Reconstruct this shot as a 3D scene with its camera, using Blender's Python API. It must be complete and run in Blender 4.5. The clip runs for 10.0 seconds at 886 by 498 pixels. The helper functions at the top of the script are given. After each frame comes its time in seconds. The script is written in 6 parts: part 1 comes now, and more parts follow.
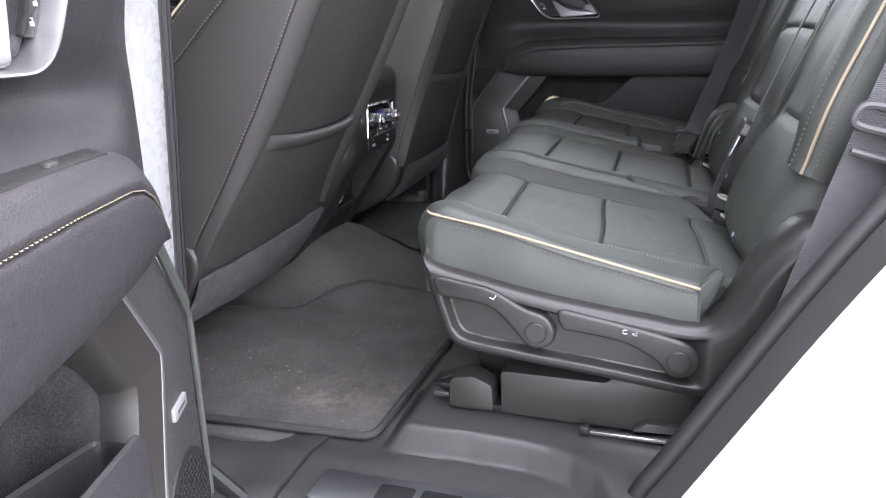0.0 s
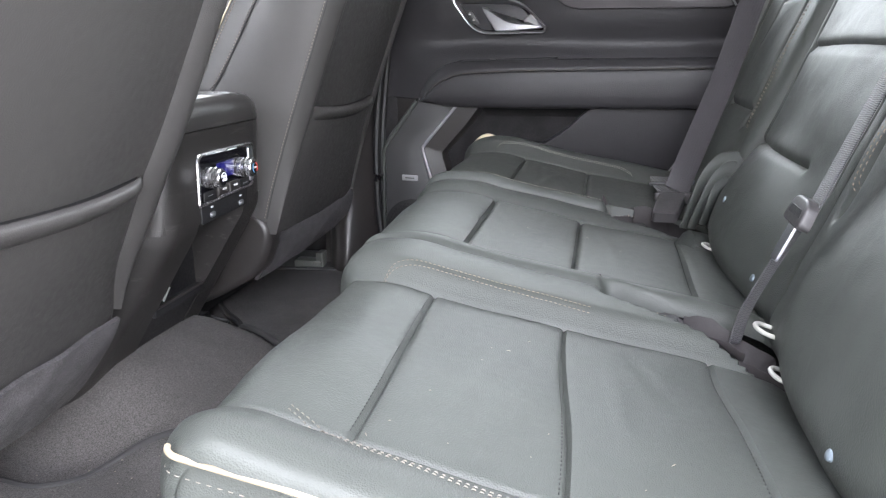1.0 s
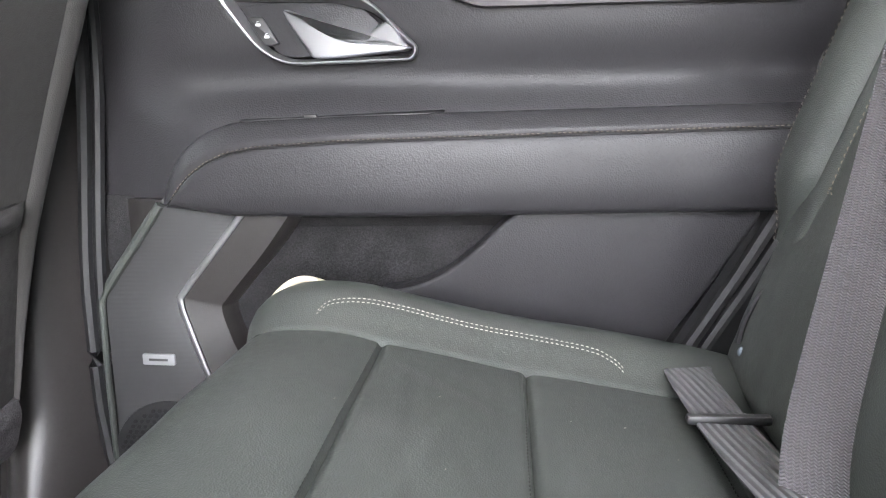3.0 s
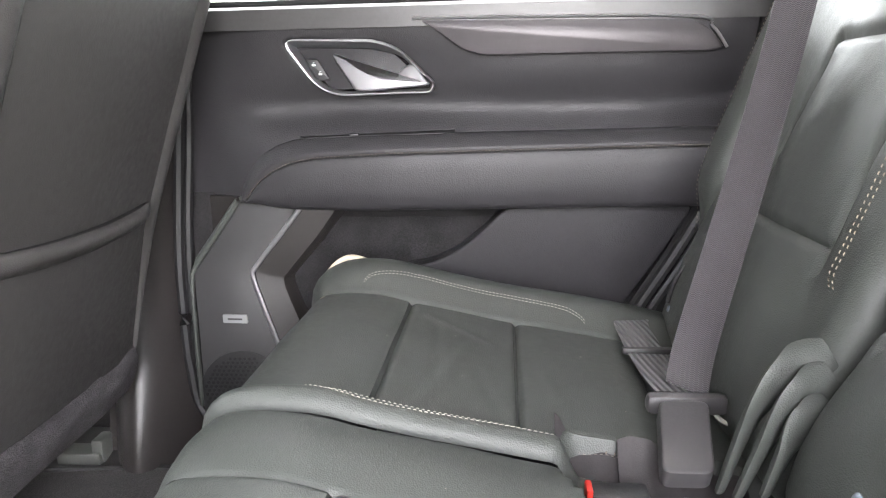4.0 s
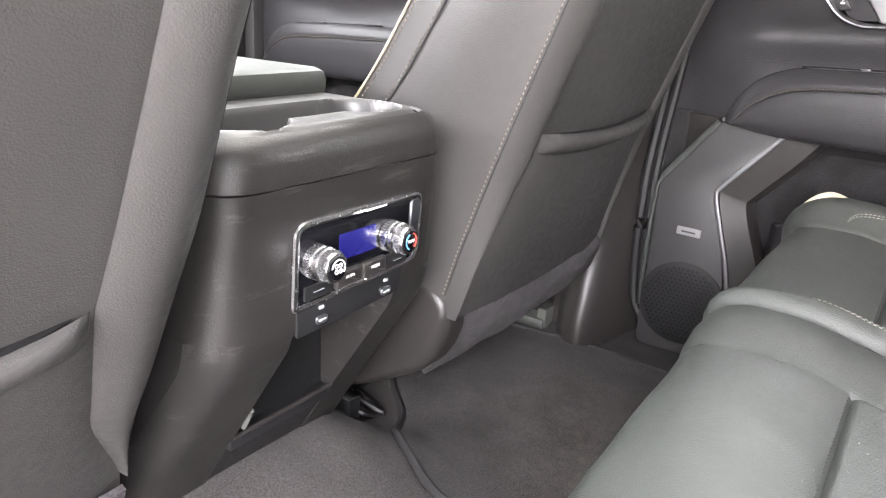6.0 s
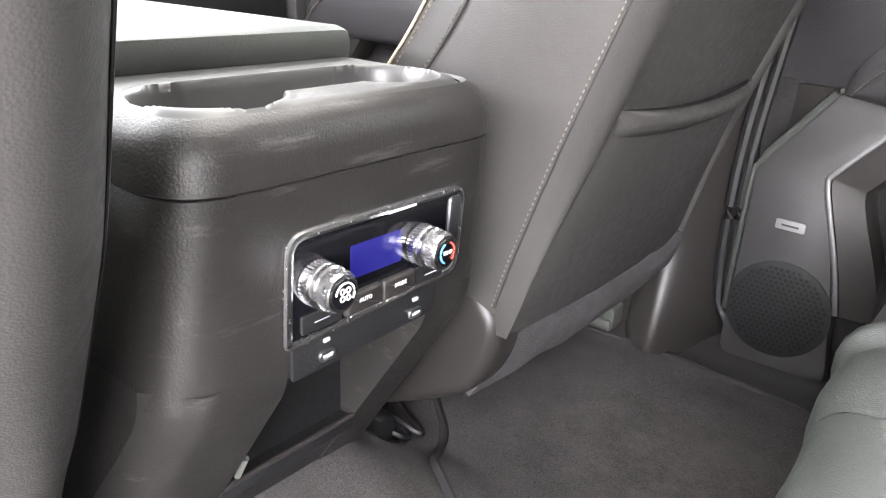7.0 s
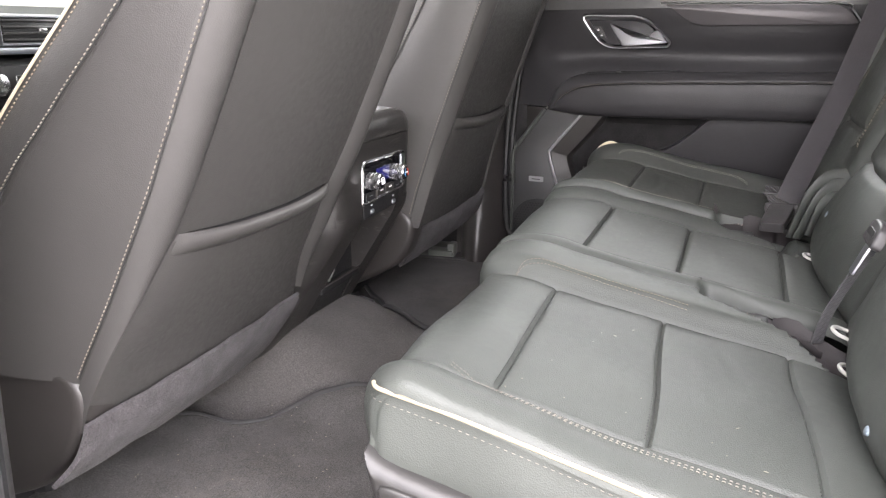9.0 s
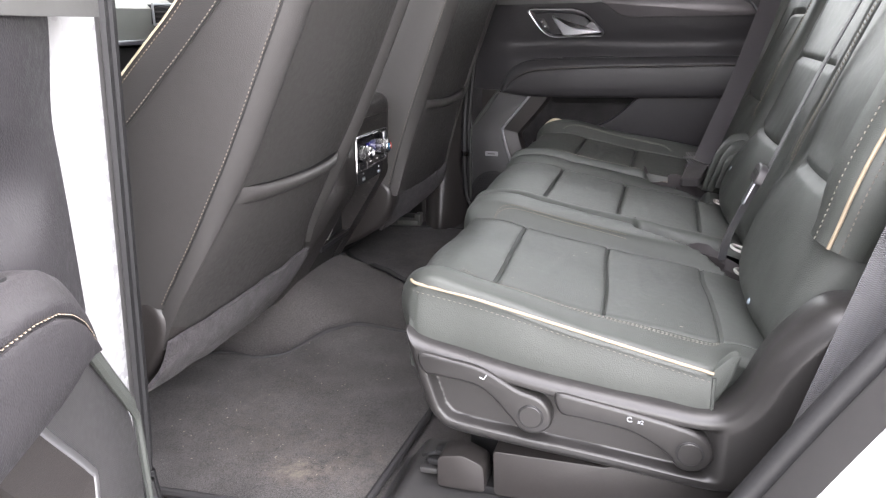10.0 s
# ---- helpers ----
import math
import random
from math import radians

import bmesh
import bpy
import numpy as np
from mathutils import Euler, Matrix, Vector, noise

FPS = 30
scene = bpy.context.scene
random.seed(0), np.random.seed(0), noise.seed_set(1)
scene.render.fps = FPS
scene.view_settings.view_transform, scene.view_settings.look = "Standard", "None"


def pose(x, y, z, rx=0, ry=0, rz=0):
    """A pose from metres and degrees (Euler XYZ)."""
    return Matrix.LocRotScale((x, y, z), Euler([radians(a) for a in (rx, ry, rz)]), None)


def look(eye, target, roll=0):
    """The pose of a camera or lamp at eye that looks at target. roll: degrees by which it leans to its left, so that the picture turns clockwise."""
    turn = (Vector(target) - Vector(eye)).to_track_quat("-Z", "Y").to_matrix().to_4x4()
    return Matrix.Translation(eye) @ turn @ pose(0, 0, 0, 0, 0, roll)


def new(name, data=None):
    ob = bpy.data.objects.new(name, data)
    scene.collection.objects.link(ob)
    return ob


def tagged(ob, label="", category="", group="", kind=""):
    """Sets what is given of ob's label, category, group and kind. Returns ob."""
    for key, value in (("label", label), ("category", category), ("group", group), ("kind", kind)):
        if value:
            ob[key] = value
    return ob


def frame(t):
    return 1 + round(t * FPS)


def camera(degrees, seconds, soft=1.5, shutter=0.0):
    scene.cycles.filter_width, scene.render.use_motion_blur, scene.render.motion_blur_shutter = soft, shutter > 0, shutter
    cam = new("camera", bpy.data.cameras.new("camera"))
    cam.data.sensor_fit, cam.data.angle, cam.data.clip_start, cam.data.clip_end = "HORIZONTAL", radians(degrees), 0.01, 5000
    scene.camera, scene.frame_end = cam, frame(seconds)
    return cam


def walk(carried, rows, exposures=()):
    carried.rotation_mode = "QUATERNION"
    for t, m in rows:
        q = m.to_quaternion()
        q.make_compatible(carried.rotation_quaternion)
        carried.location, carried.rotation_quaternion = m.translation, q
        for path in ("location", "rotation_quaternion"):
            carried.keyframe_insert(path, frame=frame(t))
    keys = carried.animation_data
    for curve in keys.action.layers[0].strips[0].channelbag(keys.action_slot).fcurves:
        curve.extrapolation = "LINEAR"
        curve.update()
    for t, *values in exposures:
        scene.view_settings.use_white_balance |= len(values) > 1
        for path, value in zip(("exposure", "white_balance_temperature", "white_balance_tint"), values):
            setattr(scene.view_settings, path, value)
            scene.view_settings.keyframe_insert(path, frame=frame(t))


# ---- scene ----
cam = camera(62.0, 10.0, 1.2)
EXPOSURES = [(0.0, 2.7, 6500, 17), (0.5, 3.14, 6500, 16), (1.0, 3.73, 6550, 14), (1.5, 4.12, 6500, 12), (2.0, 4.58, 6550, 12), (2.5, 5.02, 6600, 12), (4.0, 4.61, 6900, 15), (4.5, 4.25, 7000, 16), (5.0, 4.28, 7000, 17), (5.5, 4.37, 7000, 18), (6.0, 4.65, 7000, 17), (7.5, 4.83, 7000, 16), (8.0, 5.0, 7200, 18), (8.5, 4.35, 7200, 18), (9.0, 3.69, 7100, 17), (9.5, 3.25, 7000, 18), (10.0, 3.24, 6900, 17)]
PATH = [
    (0, (0.089, 0.005, 0.616), (-0.457, 1.839, 0.034), -1.0),
    (0.5, (0.067, 0.229, 0.609), (-0.442, 2.077, 0.039), -1.0),
    (1, (0.029, 0.615, 0.598), (-0.379, 2.5, 0.068), -0.2),
    (1.5, (-0.012, 1.007, 0.616), (-0.352, 2.908, 0.099), -0.5),
    (2, (-0.03, 1.424, 0.598), (-0.279, 3.356, 0.142), -1.0),
    (2.5, (-0.029, 1.598, 0.568), (-0.207, 3.551, 0.174), -0.7),
    (2.7, (-0.019, 1.64, 0.567), (-0.199, 3.596, 0.187), -1.1),
    (4, (-0.014, 1.338, 0.643), (-0.179, 3.282, 0.204), -1.2),
    (4.5, (0.024, 1.108, 0.633), (-0.343, 3.016, 0.16), -1.1),
    (5, (0.028, 0.976, 0.656), (-0.624, 2.789, 0.121), 0.7),
    (5.5, (-0.012, 1.022, 0.656), (-0.894, 2.722, 0.078), 2.1),
    (6, (-0.128, 1.192, 0.633), (-1.177, 2.77, -0.008), 3.3),
    (6.2, (-0.158, 1.26, 0.629), (-1.258, 2.782, -0.059), 3.7),
    (7.3, (-0.223, 1.346, 0.607), (-1.385, 2.802, -0.122), 2.6),
    (7.5, (-0.188, 1.29, 0.617), (-1.325, 2.775, -0.092), 1.9),
    (8, (-0.04, 0.979, 0.633), (-1.037, 2.59, -0.009), 1.0),
    (8.5, (0.043, 0.703, 0.654), (-0.808, 2.418, 0.074), 0.0),
    (9, (0.064, 0.431, 0.665), (-0.648, 2.215, 0.107), -0.4),
    (9.5, (0.07, 0.245, 0.665), (-0.553, 2.059, 0.096), -0.9),
    (10, (0.079, 0.13, 0.678), (-0.478, 1.959, 0.091), -1.1),
]
walk(cam, [(t, look(eye, target, roll)) for t, eye, target, roll in PATH], EXPOSURES)

SKY, SUN = 0.46, 0.30
OPEN, DOOR_AT, DOOR_UP = 19.6, (-0.396, 0.614), -0.039

# ---------------------------------------------------------------- world and light
world = bpy.data.worlds.new("sky")
scene.world = world
world.use_nodes = True
wn, wl = world.node_tree.nodes, world.node_tree.links
wn.clear()
sky = wn.new("ShaderNodeTexSky")
sky.sky_type = "NISHITA"
sky.sun_disc = False
sky.sun_elevation = radians(70)
sky.sun_rotation = radians(5)
sky.air_density, sky.dust_density, sky.ozone_density = 1.0, 1.5, 1.0
hsv = wn.new("ShaderNodeHueSaturation")
hsv.inputs["Saturation"].default_value = 0.22
bg = wn.new("ShaderNodeBackground")
bg.inputs["Strength"].default_value = SKY
wout = wn.new("ShaderNodeOutputWorld")
wl.new(sky.outputs[0], hsv.inputs["Color"])
wl.new(hsv.outputs[0], bg.inputs["Color"])
wl.new(bg.outputs[0], wout.inputs["Surface"])

sun_data = bpy.data.lights.new("sun", "SUN")
sun_data.energy, sun_data.angle, sun_data.color = SUN, radians(70), (1.0, 0.98, 0.96)
sun = new("sun", sun_data)
sun.matrix_world = look((0, 0, 0), (0.02, -0.34, -0.94))

# ---------------------------------------------------------------- materials


def ramp(nt, src, lo, hi, out_lo, out_hi):
    m = nt.nodes.new("ShaderNodeMapRange")
    m.inputs["From Min"].default_value, m.inputs["From Max"].default_value = lo, hi
    m.inputs["To Min"].default_value, m.inputs["To Max"].default_value = out_lo, out_hi
    nt.links.new(src, m.inputs["Value"])
    return m.outputs["Result"]


def noise_tex(nt, coord, scale, detail=3.0, rough=0.55):
    n = nt.nodes.new("ShaderNodeTexNoise")
    n.inputs["Scale"].default_value, n.inputs["Detail"].default_value, n.inputs["Roughness"].default_value = scale, detail, rough
    nt.links.new(coord, n.inputs["Vector"])
    return n.outputs["Fac"]


def material(name, color, rough=0.5, metal=0.0, vary=0.15, patch=9.0, grain=0.0, grain_scale=900.0, cell=False,
             rough_vary=0.08, tint=None, sheen=0.0, spec=0.5, coat=0.0, wear=0.0, crease=0.0):
    """A surface with large patches and fine grain; grain is the height of its relief."""
    mt = bpy.data.materials.new(name)
    mt.use_nodes = True
    nt = mt.node_tree
    b = nt.nodes["Principled BSDF"]
    b.inputs["Metallic"].default_value = metal
    b.inputs["Specular IOR Level"].default_value = spec
    b.inputs["Coat Weight"].default_value = coat
    b.inputs["Sheen Weight"].default_value = sheen
    tc = nt.nodes.new("ShaderNodeTexCoord").outputs["Object"]
    big = noise_tex(nt, tc, patch, 4.0)
    small = noise_tex(nt, tc, patch * 23, 3.0)
    mix = nt.nodes.new("ShaderNodeMix")
    mix.data_type = "RGBA"
    t2 = tint or color
    mix.inputs["A"].default_value = (*[max(0, c * (1 - vary)) for c in color], 1)
    mix.inputs["B"].default_value = (*[min(1, c * (1 + vary)) for c in t2], 1)
    add = nt.nodes.new("ShaderNodeMath")
    add.operation = "ADD"
    nt.links.new(ramp(nt, big, 0.3, 0.7, 0.0, 0.6), add.inputs[0])
    nt.links.new(ramp(nt, small, 0.3, 0.7, 0.0, 0.4), add.inputs[1])
    nt.links.new(add.outputs[0], mix.inputs["Factor"])
    col = mix.outputs["Result"]
    if wear:
        w = noise_tex(nt, tc, 38, 6.0, 0.75)
        mx = nt.nodes.new("ShaderNodeMix")
        mx.data_type = "RGBA"
        nt.links.new(col, mx.inputs["A"])
        mx.inputs["B"].default_value = (*[min(1, c * 2.2 + 0.02) for c in color], 1)
        nt.links.new(ramp(nt, w, 0.62, 0.74, 0.0, wear), mx.inputs["Factor"])
        col = mx.outputs["Result"]
    nt.links.new(col, b.inputs["Base Color"])
    nt.links.new(ramp(nt, small, 0.3, 0.7, rough - rough_vary, rough + rough_vary), b.inputs["Roughness"])
    if grain:
        if cell:
            v = nt.nodes.new("ShaderNodeTexVoronoi")
            v.inputs["Scale"].default_value = grain_scale
            nt.links.new(tc, v.inputs["Vector"])
            h = v.outputs["Distance"]
        else:
            h = noise_tex(nt, tc, grain_scale, 4.0, 0.65)
        bp = nt.nodes.new("ShaderNodeBump")
        bp.inputs["Strength"].default_value = 0.5
        bp.inputs["Distance"].default_value = grain
        nt.links.new(h, bp.inputs["Height"])
        if crease:
            wr = noise_tex(nt, tc, 24, 4.0, 0.55)
            b2 = nt.nodes.new("ShaderNodeBump")
            b2.inputs["Strength"].default_value, b2.inputs["Distance"].default_value = 0.6, crease
            nt.links.new(wr, b2.inputs["Height"])
            nt.links.new(b2.outputs[0], bp.inputs["Normal"])
        nt.links.new(bp.outputs[0], b.inputs["Normal"])
    return mt


def webbing(name, color, along, across, pitch=0.0021, twill=1.3):
    """Woven strap: fine ribs across the strap, waving as a twill does."""
    mt = material(name, color, 0.6, vary=0.12, patch=14, sheen=0.15)
    nt = mt.node_tree
    b = nt.nodes["Principled BSDF"]
    tc = nt.nodes.new("ShaderNodeTexCoord").outputs["Object"]

    def phase(direction, length):
        d = nt.nodes.new("ShaderNodeVectorMath")
        d.operation = "DOT_PRODUCT"
        nt.links.new(tc, d.inputs[0])
        d.inputs[1].default_value = Vector(direction).normalized() * (2 * math.pi / length)
        return d.outputs["Value"]

    def op(kind, a, c):
        m = nt.nodes.new("ShaderNodeMath")
        m.operation = kind
        for k, q in enumerate((a, c)):
            if isinstance(q, (int, float)):
                m.inputs[k].default_value = q
            else:
                nt.links.new(q, m.inputs[k])
        return m.outputs[0]
    swing = op("MULTIPLY", op("SINE", phase(across, pitch * 2.4), 0.0), twill)
    weave = op("SINE", op("ADD", phase(along, pitch), swing), 0.0)
    bp = nt.nodes.new("ShaderNodeBump")
    bp.inputs["Strength"].default_value, bp.inputs["Distance"].default_value = 0.8, pitch * 0.25
    nt.links.new(weave, bp.inputs["Height"])
    hs = nt.nodes.new("ShaderNodeHueSaturation")
    nt.links.new(b.inputs["Base Color"].links[0].from_socket, hs.inputs["Color"])
    nt.links.new(ramp(nt, weave, -1.0, 1.0, 0.72, 1.28), hs.inputs["Value"])
    nt.links.new(hs.outputs[0], b.inputs["Base Color"])
    nt.links.new(bp.outputs[0], b.inputs["Normal"])
    return mt


def scuffed(mt, color=(0.10, 0.095, 0.09)):
    """Pale scuffs drawn out across the car."""
    nt = mt.node_tree
    b = nt.nodes["Principled BSDF"]
    mp = nt.nodes.new("ShaderNodeMapping")
    mp.inputs["Scale"].default_value = (30, 9, 75)
    mp.inputs["Rotation"].default_value = (radians(8), 0, 0)
    nt.links.new(nt.nodes.new("ShaderNodeTexCoord").outputs["Object"], mp.inputs["Vector"])
    w = noise_tex(nt, mp.outputs[0], 1.0, 6.0, 0.72)
    mx = nt.nodes.new("ShaderNodeMix")
    mx.data_type = "RGBA"
    nt.links.new(b.inputs["Base Color"].links[0].from_socket, mx.inputs["A"])
    mx.inputs["B"].default_value = (*color, 1)
    nt.links.new(ramp(nt, w, 0.59, 0.72, 0.0, 0.8), mx.inputs["Factor"])
    nt.links.new(mx.outputs["Result"], b.inputs["Base Color"])
    return mt


def carpet_material(name, color, dirt=None, fuzz=0.0026, patch=26, vary=0.45):
    mt = material(name, color, 0.95, vary=vary, patch=patch, grain=fuzz, grain_scale=620 if fuzz < 0.004 else 330, sheen=0.06, rough_vary=0.03, spec=0.1)
    nt = mt.node_tree
    b = nt.nodes["Principled BSDF"]
    fleck = nt.nodes.new("ShaderNodeHueSaturation")
    nt.links.new(b.inputs["Base Color"].links[0].from_socket, fleck.inputs["Color"])
    fine = noise_tex(nt, nt.nodes.new("ShaderNodeTexCoord").outputs["Object"], 480, 3.0, 0.7)
    nt.links.new(ramp(nt, fine, 0.34, 0.68, 0.55, 1.5), fleck.inputs["Value"])
    nt.links.new(fleck.outputs[0], b.inputs["Base Color"])
    if dirt:
        old = b.inputs["Base Color"].links[0].from_socket
        tc = nt.nodes.new("ShaderNodeTexCoord").outputs["Object"]
        total = None
        for (cx, cy, rx, ry, amount) in dirt:
            mp = nt.nodes.new("ShaderNodeMapping")
            mp.vector_type = "TEXTURE"
            mp.inputs["Location"].default_value = (cx, cy, 0)
            mp.inputs["Scale"].default_value = (rx, ry, 1)
            nt.links.new(tc, mp.inputs["Vector"])
            ln = nt.nodes.new("ShaderNodeVectorMath")
            ln.operation = "LENGTH"
            nt.links.new(mp.outputs[0], ln.inputs[0])
            body = ramp(nt, ln.outputs["Value"], 0.0, 1.0, amount, 0.0)
            n = noise_tex(nt, tc, 55, 6.0, 0.75)
            mul = nt.nodes.new("ShaderNodeMath")
            mul.operation = "MULTIPLY"
            nt.links.new(body, mul.inputs[0])
            nt.links.new(ramp(nt, n, 0.38, 0.66, 0.0, 1.0), mul.inputs[1])
            if total is None:
                total = mul.outputs[0]
            else:
                ad = nt.nodes.new("ShaderNodeMath")
                ad.operation = "ADD"
                nt.links.new(total, ad.inputs[0])
                nt.links.new(mul.outputs[0], ad.inputs[1])
                total = ad.outputs[0]
        mx = nt.nodes.new("ShaderNodeMix")
        mx.data_type = "RGBA"
        nt.links.new(total, mx.inputs["Factor"])
        nt.links.new(old, mx.inputs["A"])
        mx.inputs["B"].default_value = (0.20, 0.17, 0.14, 1)
        nt.links.new(mx.outputs["Result"], b.inputs["Base Color"])
    return mt


LEATHER = material("black_leather", (0.0520, 0.0568, 0.0520), 0.48, vary=0.08, patch=6, grain=0.0005, grain_scale=720, cell=True, tint=(0.055, 0.060, 0.0547), rough_vary=0.04, crease=0.0011, spec=0.42)
LEATHER_BACK = material("seat_back_leather", (0.055, 0.0525, 0.051), 0.42, vary=0.10, patch=5, grain=0.00038, grain_scale=680, cell=True, crease=0.0006, spec=0.4)
VINYL = material("door_vinyl", (0.034, 0.0325, 0.035), 0.42, vary=0.12, patch=5, grain=0.0006, grain_scale=520, cell=True, spec=0.3)
PLASTIC = material("grained_plastic", (0.043, 0.042, 0.042), 0.33, vary=0.14, patch=7, grain=0.0003, grain_scale=900, rough_vary=0.04)
SHIELD = material("seat_shield_plastic", (0.022, 0.021, 0.0205), 0.32, vary=0.12, patch=8, grain=0.0004, grain_scale=700, rough_vary=0.04)
PLASTIC_WARM = material("console_plastic", (0.031, 0.028, 0.027), 0.36, vary=0.16, patch=9, grain=0.0005, grain_scale=700, rough_vary=0.03)
CONSOLE = scuffed(material("worn_console_plastic", (0.025, 0.0232, 0.0225), 0.34, vary=0.20, patch=9, grain=0.0010, grain_scale=480, rough_vary=0.05))
TRAY = material("tray_plastic", (0.050, 0.049, 0.048), 0.36, vary=0.06, patch=9, rough_vary=0.03, spec=1.0)
BADGE = material("badge_metal", (0.33, 0.33, 0.335), 0.4, metal=0.3, vary=0.03)
PLASTIC_PALE = material("pale_plastic", (0.12, 0.125, 0.115), 0.4, vary=0.14, patch=9, grain=0.0003, grain_scale=800)
PLASTIC_BLACK = material("black_plastic", (0.014, 0.014, 0.015), 0.45, vary=0.15, grain=0.0003, grain_scale=500, cell=True)
GLOSS_BLACK = material("gloss_black", (0.006, 0.006, 0.008), 0.08, vary=0.05, rough_vary=0.02, coat=0.6)
DARK_VOID = material("dark_metal", (0.012, 0.012, 0.013), 0.6, vary=0.3, metal=0.3)
RUBBER = material("rubber_seal", (0.012, 0.012, 0.013), 0.55, vary=0.15, patch=12, grain=0.0003)
CHROME = material("satin_chrome", (0.66, 0.66, 0.67), 0.24, metal=1.0, vary=0.04, rough_vary=0.04)
BRUSHED = material("brushed_aluminium", (0.42, 0.435, 0.47), 0.36, metal=1.0, vary=0.04, patch=20, rough_vary=0.015)
DARK_TRIM = material("dark_brushed_trim", (0.062, 0.056, 0.059), 0.38, metal=0.4, vary=0.12, patch=22, grain=0.0003, grain_scale=300)
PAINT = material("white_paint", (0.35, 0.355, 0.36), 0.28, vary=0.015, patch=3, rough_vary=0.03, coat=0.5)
PIPING = material("cream_piping", (0.29, 0.235, 0.165), 0.5, vary=0.1, patch=25, grain=0.0003)
PIPING_DOOR = material("cream_edge", (0.60, 0.52, 0.38), 0.5, vary=0.1, patch=25)
THREAD = material("tan_thread", (0.21, 0.172, 0.128), 0.7, vary=0.2, patch=60)
THREAD_SEAT = material("seat_back_thread", (0.20, 0.175, 0.145), 0.7, vary=0.2, patch=60)
THREAD_PALE = material("pale_thread", (0.33, 0.315, 0.275), 0.7, vary=0.2, patch=60)
THREAD_DARK = material("dark_thread", (0.02, 0.02, 0.02), 0.7)
SATIN = material("satin_silver", (0.40, 0.40, 0.41), 0.32, metal=0.85, vary=0.02, grain=0.0, rough_vary=0.0)
LEVER = material("satin_metal", (0.46, 0.46, 0.475), 0.30, metal=0.8, vary=0.02, rough_vary=0.0)
THREAD_GREY = material("grey_thread", (0.125, 0.113, 0.095), 0.7, vary=0.2, patch=60)
CARPET = carpet_material("floor_carpet", (0.088, 0.082, 0.080), fuzz=0.0036, patch=9, vary=0.22)
MAT_CARPET = carpet_material("floor_mat_carpet", (0.074, 0.070, 0.069), fuzz=0.0036, patch=12, vary=0.34, dirt=[(-0.44, 1.02, 0.075, 0.045, 0.75), (-0.45, 1.08, 0.30, 0.16, 0.26), (-0.60, 1.24, 0.22, 0.22, 0.18), (-0.36, 1.04, 0.12, 0.1, 0.2), (-0.50, 2.14, 0.24, 0.20, 0.30), (-0.42, 2.02, 0.12, 0.14, 0.25)])
FELT = carpet_material("felt_skirt", (0.066, 0.061, 0.064), fuzz=0.006, patch=40, vary=0.45)
BINDING = material("mat_binding", (0.030, 0.029, 0.030), 0.8, vary=0.2, patch=30, grain=0.0006, grain_scale=700)
WEB_FAR = webbing("belt_webbing", (0.043, 0.038, 0.043), (0.25, 0.25, 0.72), (1, 0.05, -0.35))
WEB_LAP = webbing("lap_belt_webbing", (0.046, 0.043, 0.046), (1, 0.1, -0.05), (0, 1, 0), 0.0075, 0.0)
WEB_NEAR = webbing("belt_webbing_near", (0.060, 0.060, 0.064), (0.30, 0.05, 0.90), (0.966, 0.2, -0.26))
BUCKLE = material("buckle_plastic", (0.052, 0.049, 0.051), 0.4, vary=0.1, patch=15)
RED = material("red_button", (0.62, 0.03, 0.02), 0.4, vary=0.1)
WHITE_MARK = material("white_print", (0.72, 0.72, 0.72), 0.5, vary=0.05)
GREY_MARK = material("grey_print", (0.38, 0.40, 0.42), 0.5, vary=0.05)
BUTTON_BLUE = material("snap_button", (0.17, 0.205, 0.235), 0.35, vary=0.15)
ISOFIX = material("anchor_trim", (0.42, 0.42, 0.39), 0.4, vary=0.08)
HEADLINER = material("headliner_fabric", (0.70, 0.69, 0.67), 0.9, vary=0.06, patch=5, grain=0.0006, grain_scale=700)
BOUNCE_GROUND = material("bounce_ground", (0.17, 0.167, 0.163), 0.9, vary=0.3, patch=0.6, grain=0.004, grain_scale=90)
DASH_SOFT = material("dash_pad", (0.20, 0.21, 0.20), 0.5, vary=0.1, patch=6, grain=0.0005, grain_scale=400, cell=True)

LINING = carpet_material("pocket_lining", (0.026, 0.025, 0.026))


def ribbed(name, color, pitch):
    """Vinyl with fine level ribs."""
    mt = material(name, color, 0.46, vary=0.1, patch=6)
    nt = mt.node_tree
    w = nt.nodes.new("ShaderNodeTexWave")
    w.bands_direction = "Z"
    w.inputs["Scale"].default_value = 0.314 / pitch
    w.inputs["Distortion"].default_value = 0.15
    nt.links.new(nt.nodes.new("ShaderNodeTexCoord").outputs["Object"], w.inputs["Vector"])
    bp = nt.nodes.new("ShaderNodeBump")
    bp.inputs["Strength"].default_value, bp.inputs["Distance"].default_value = 0.5, pitch * 0.14
    nt.links.new(w.outputs["Fac"], bp.inputs["Height"])
    nt.links.new(bp.outputs[0], nt.nodes["Principled BSDF"].inputs["Normal"])
    return mt


RIBBED = ribbed("ribbed_vinyl", (0.044, 0.043, 0.044), 0.0017)

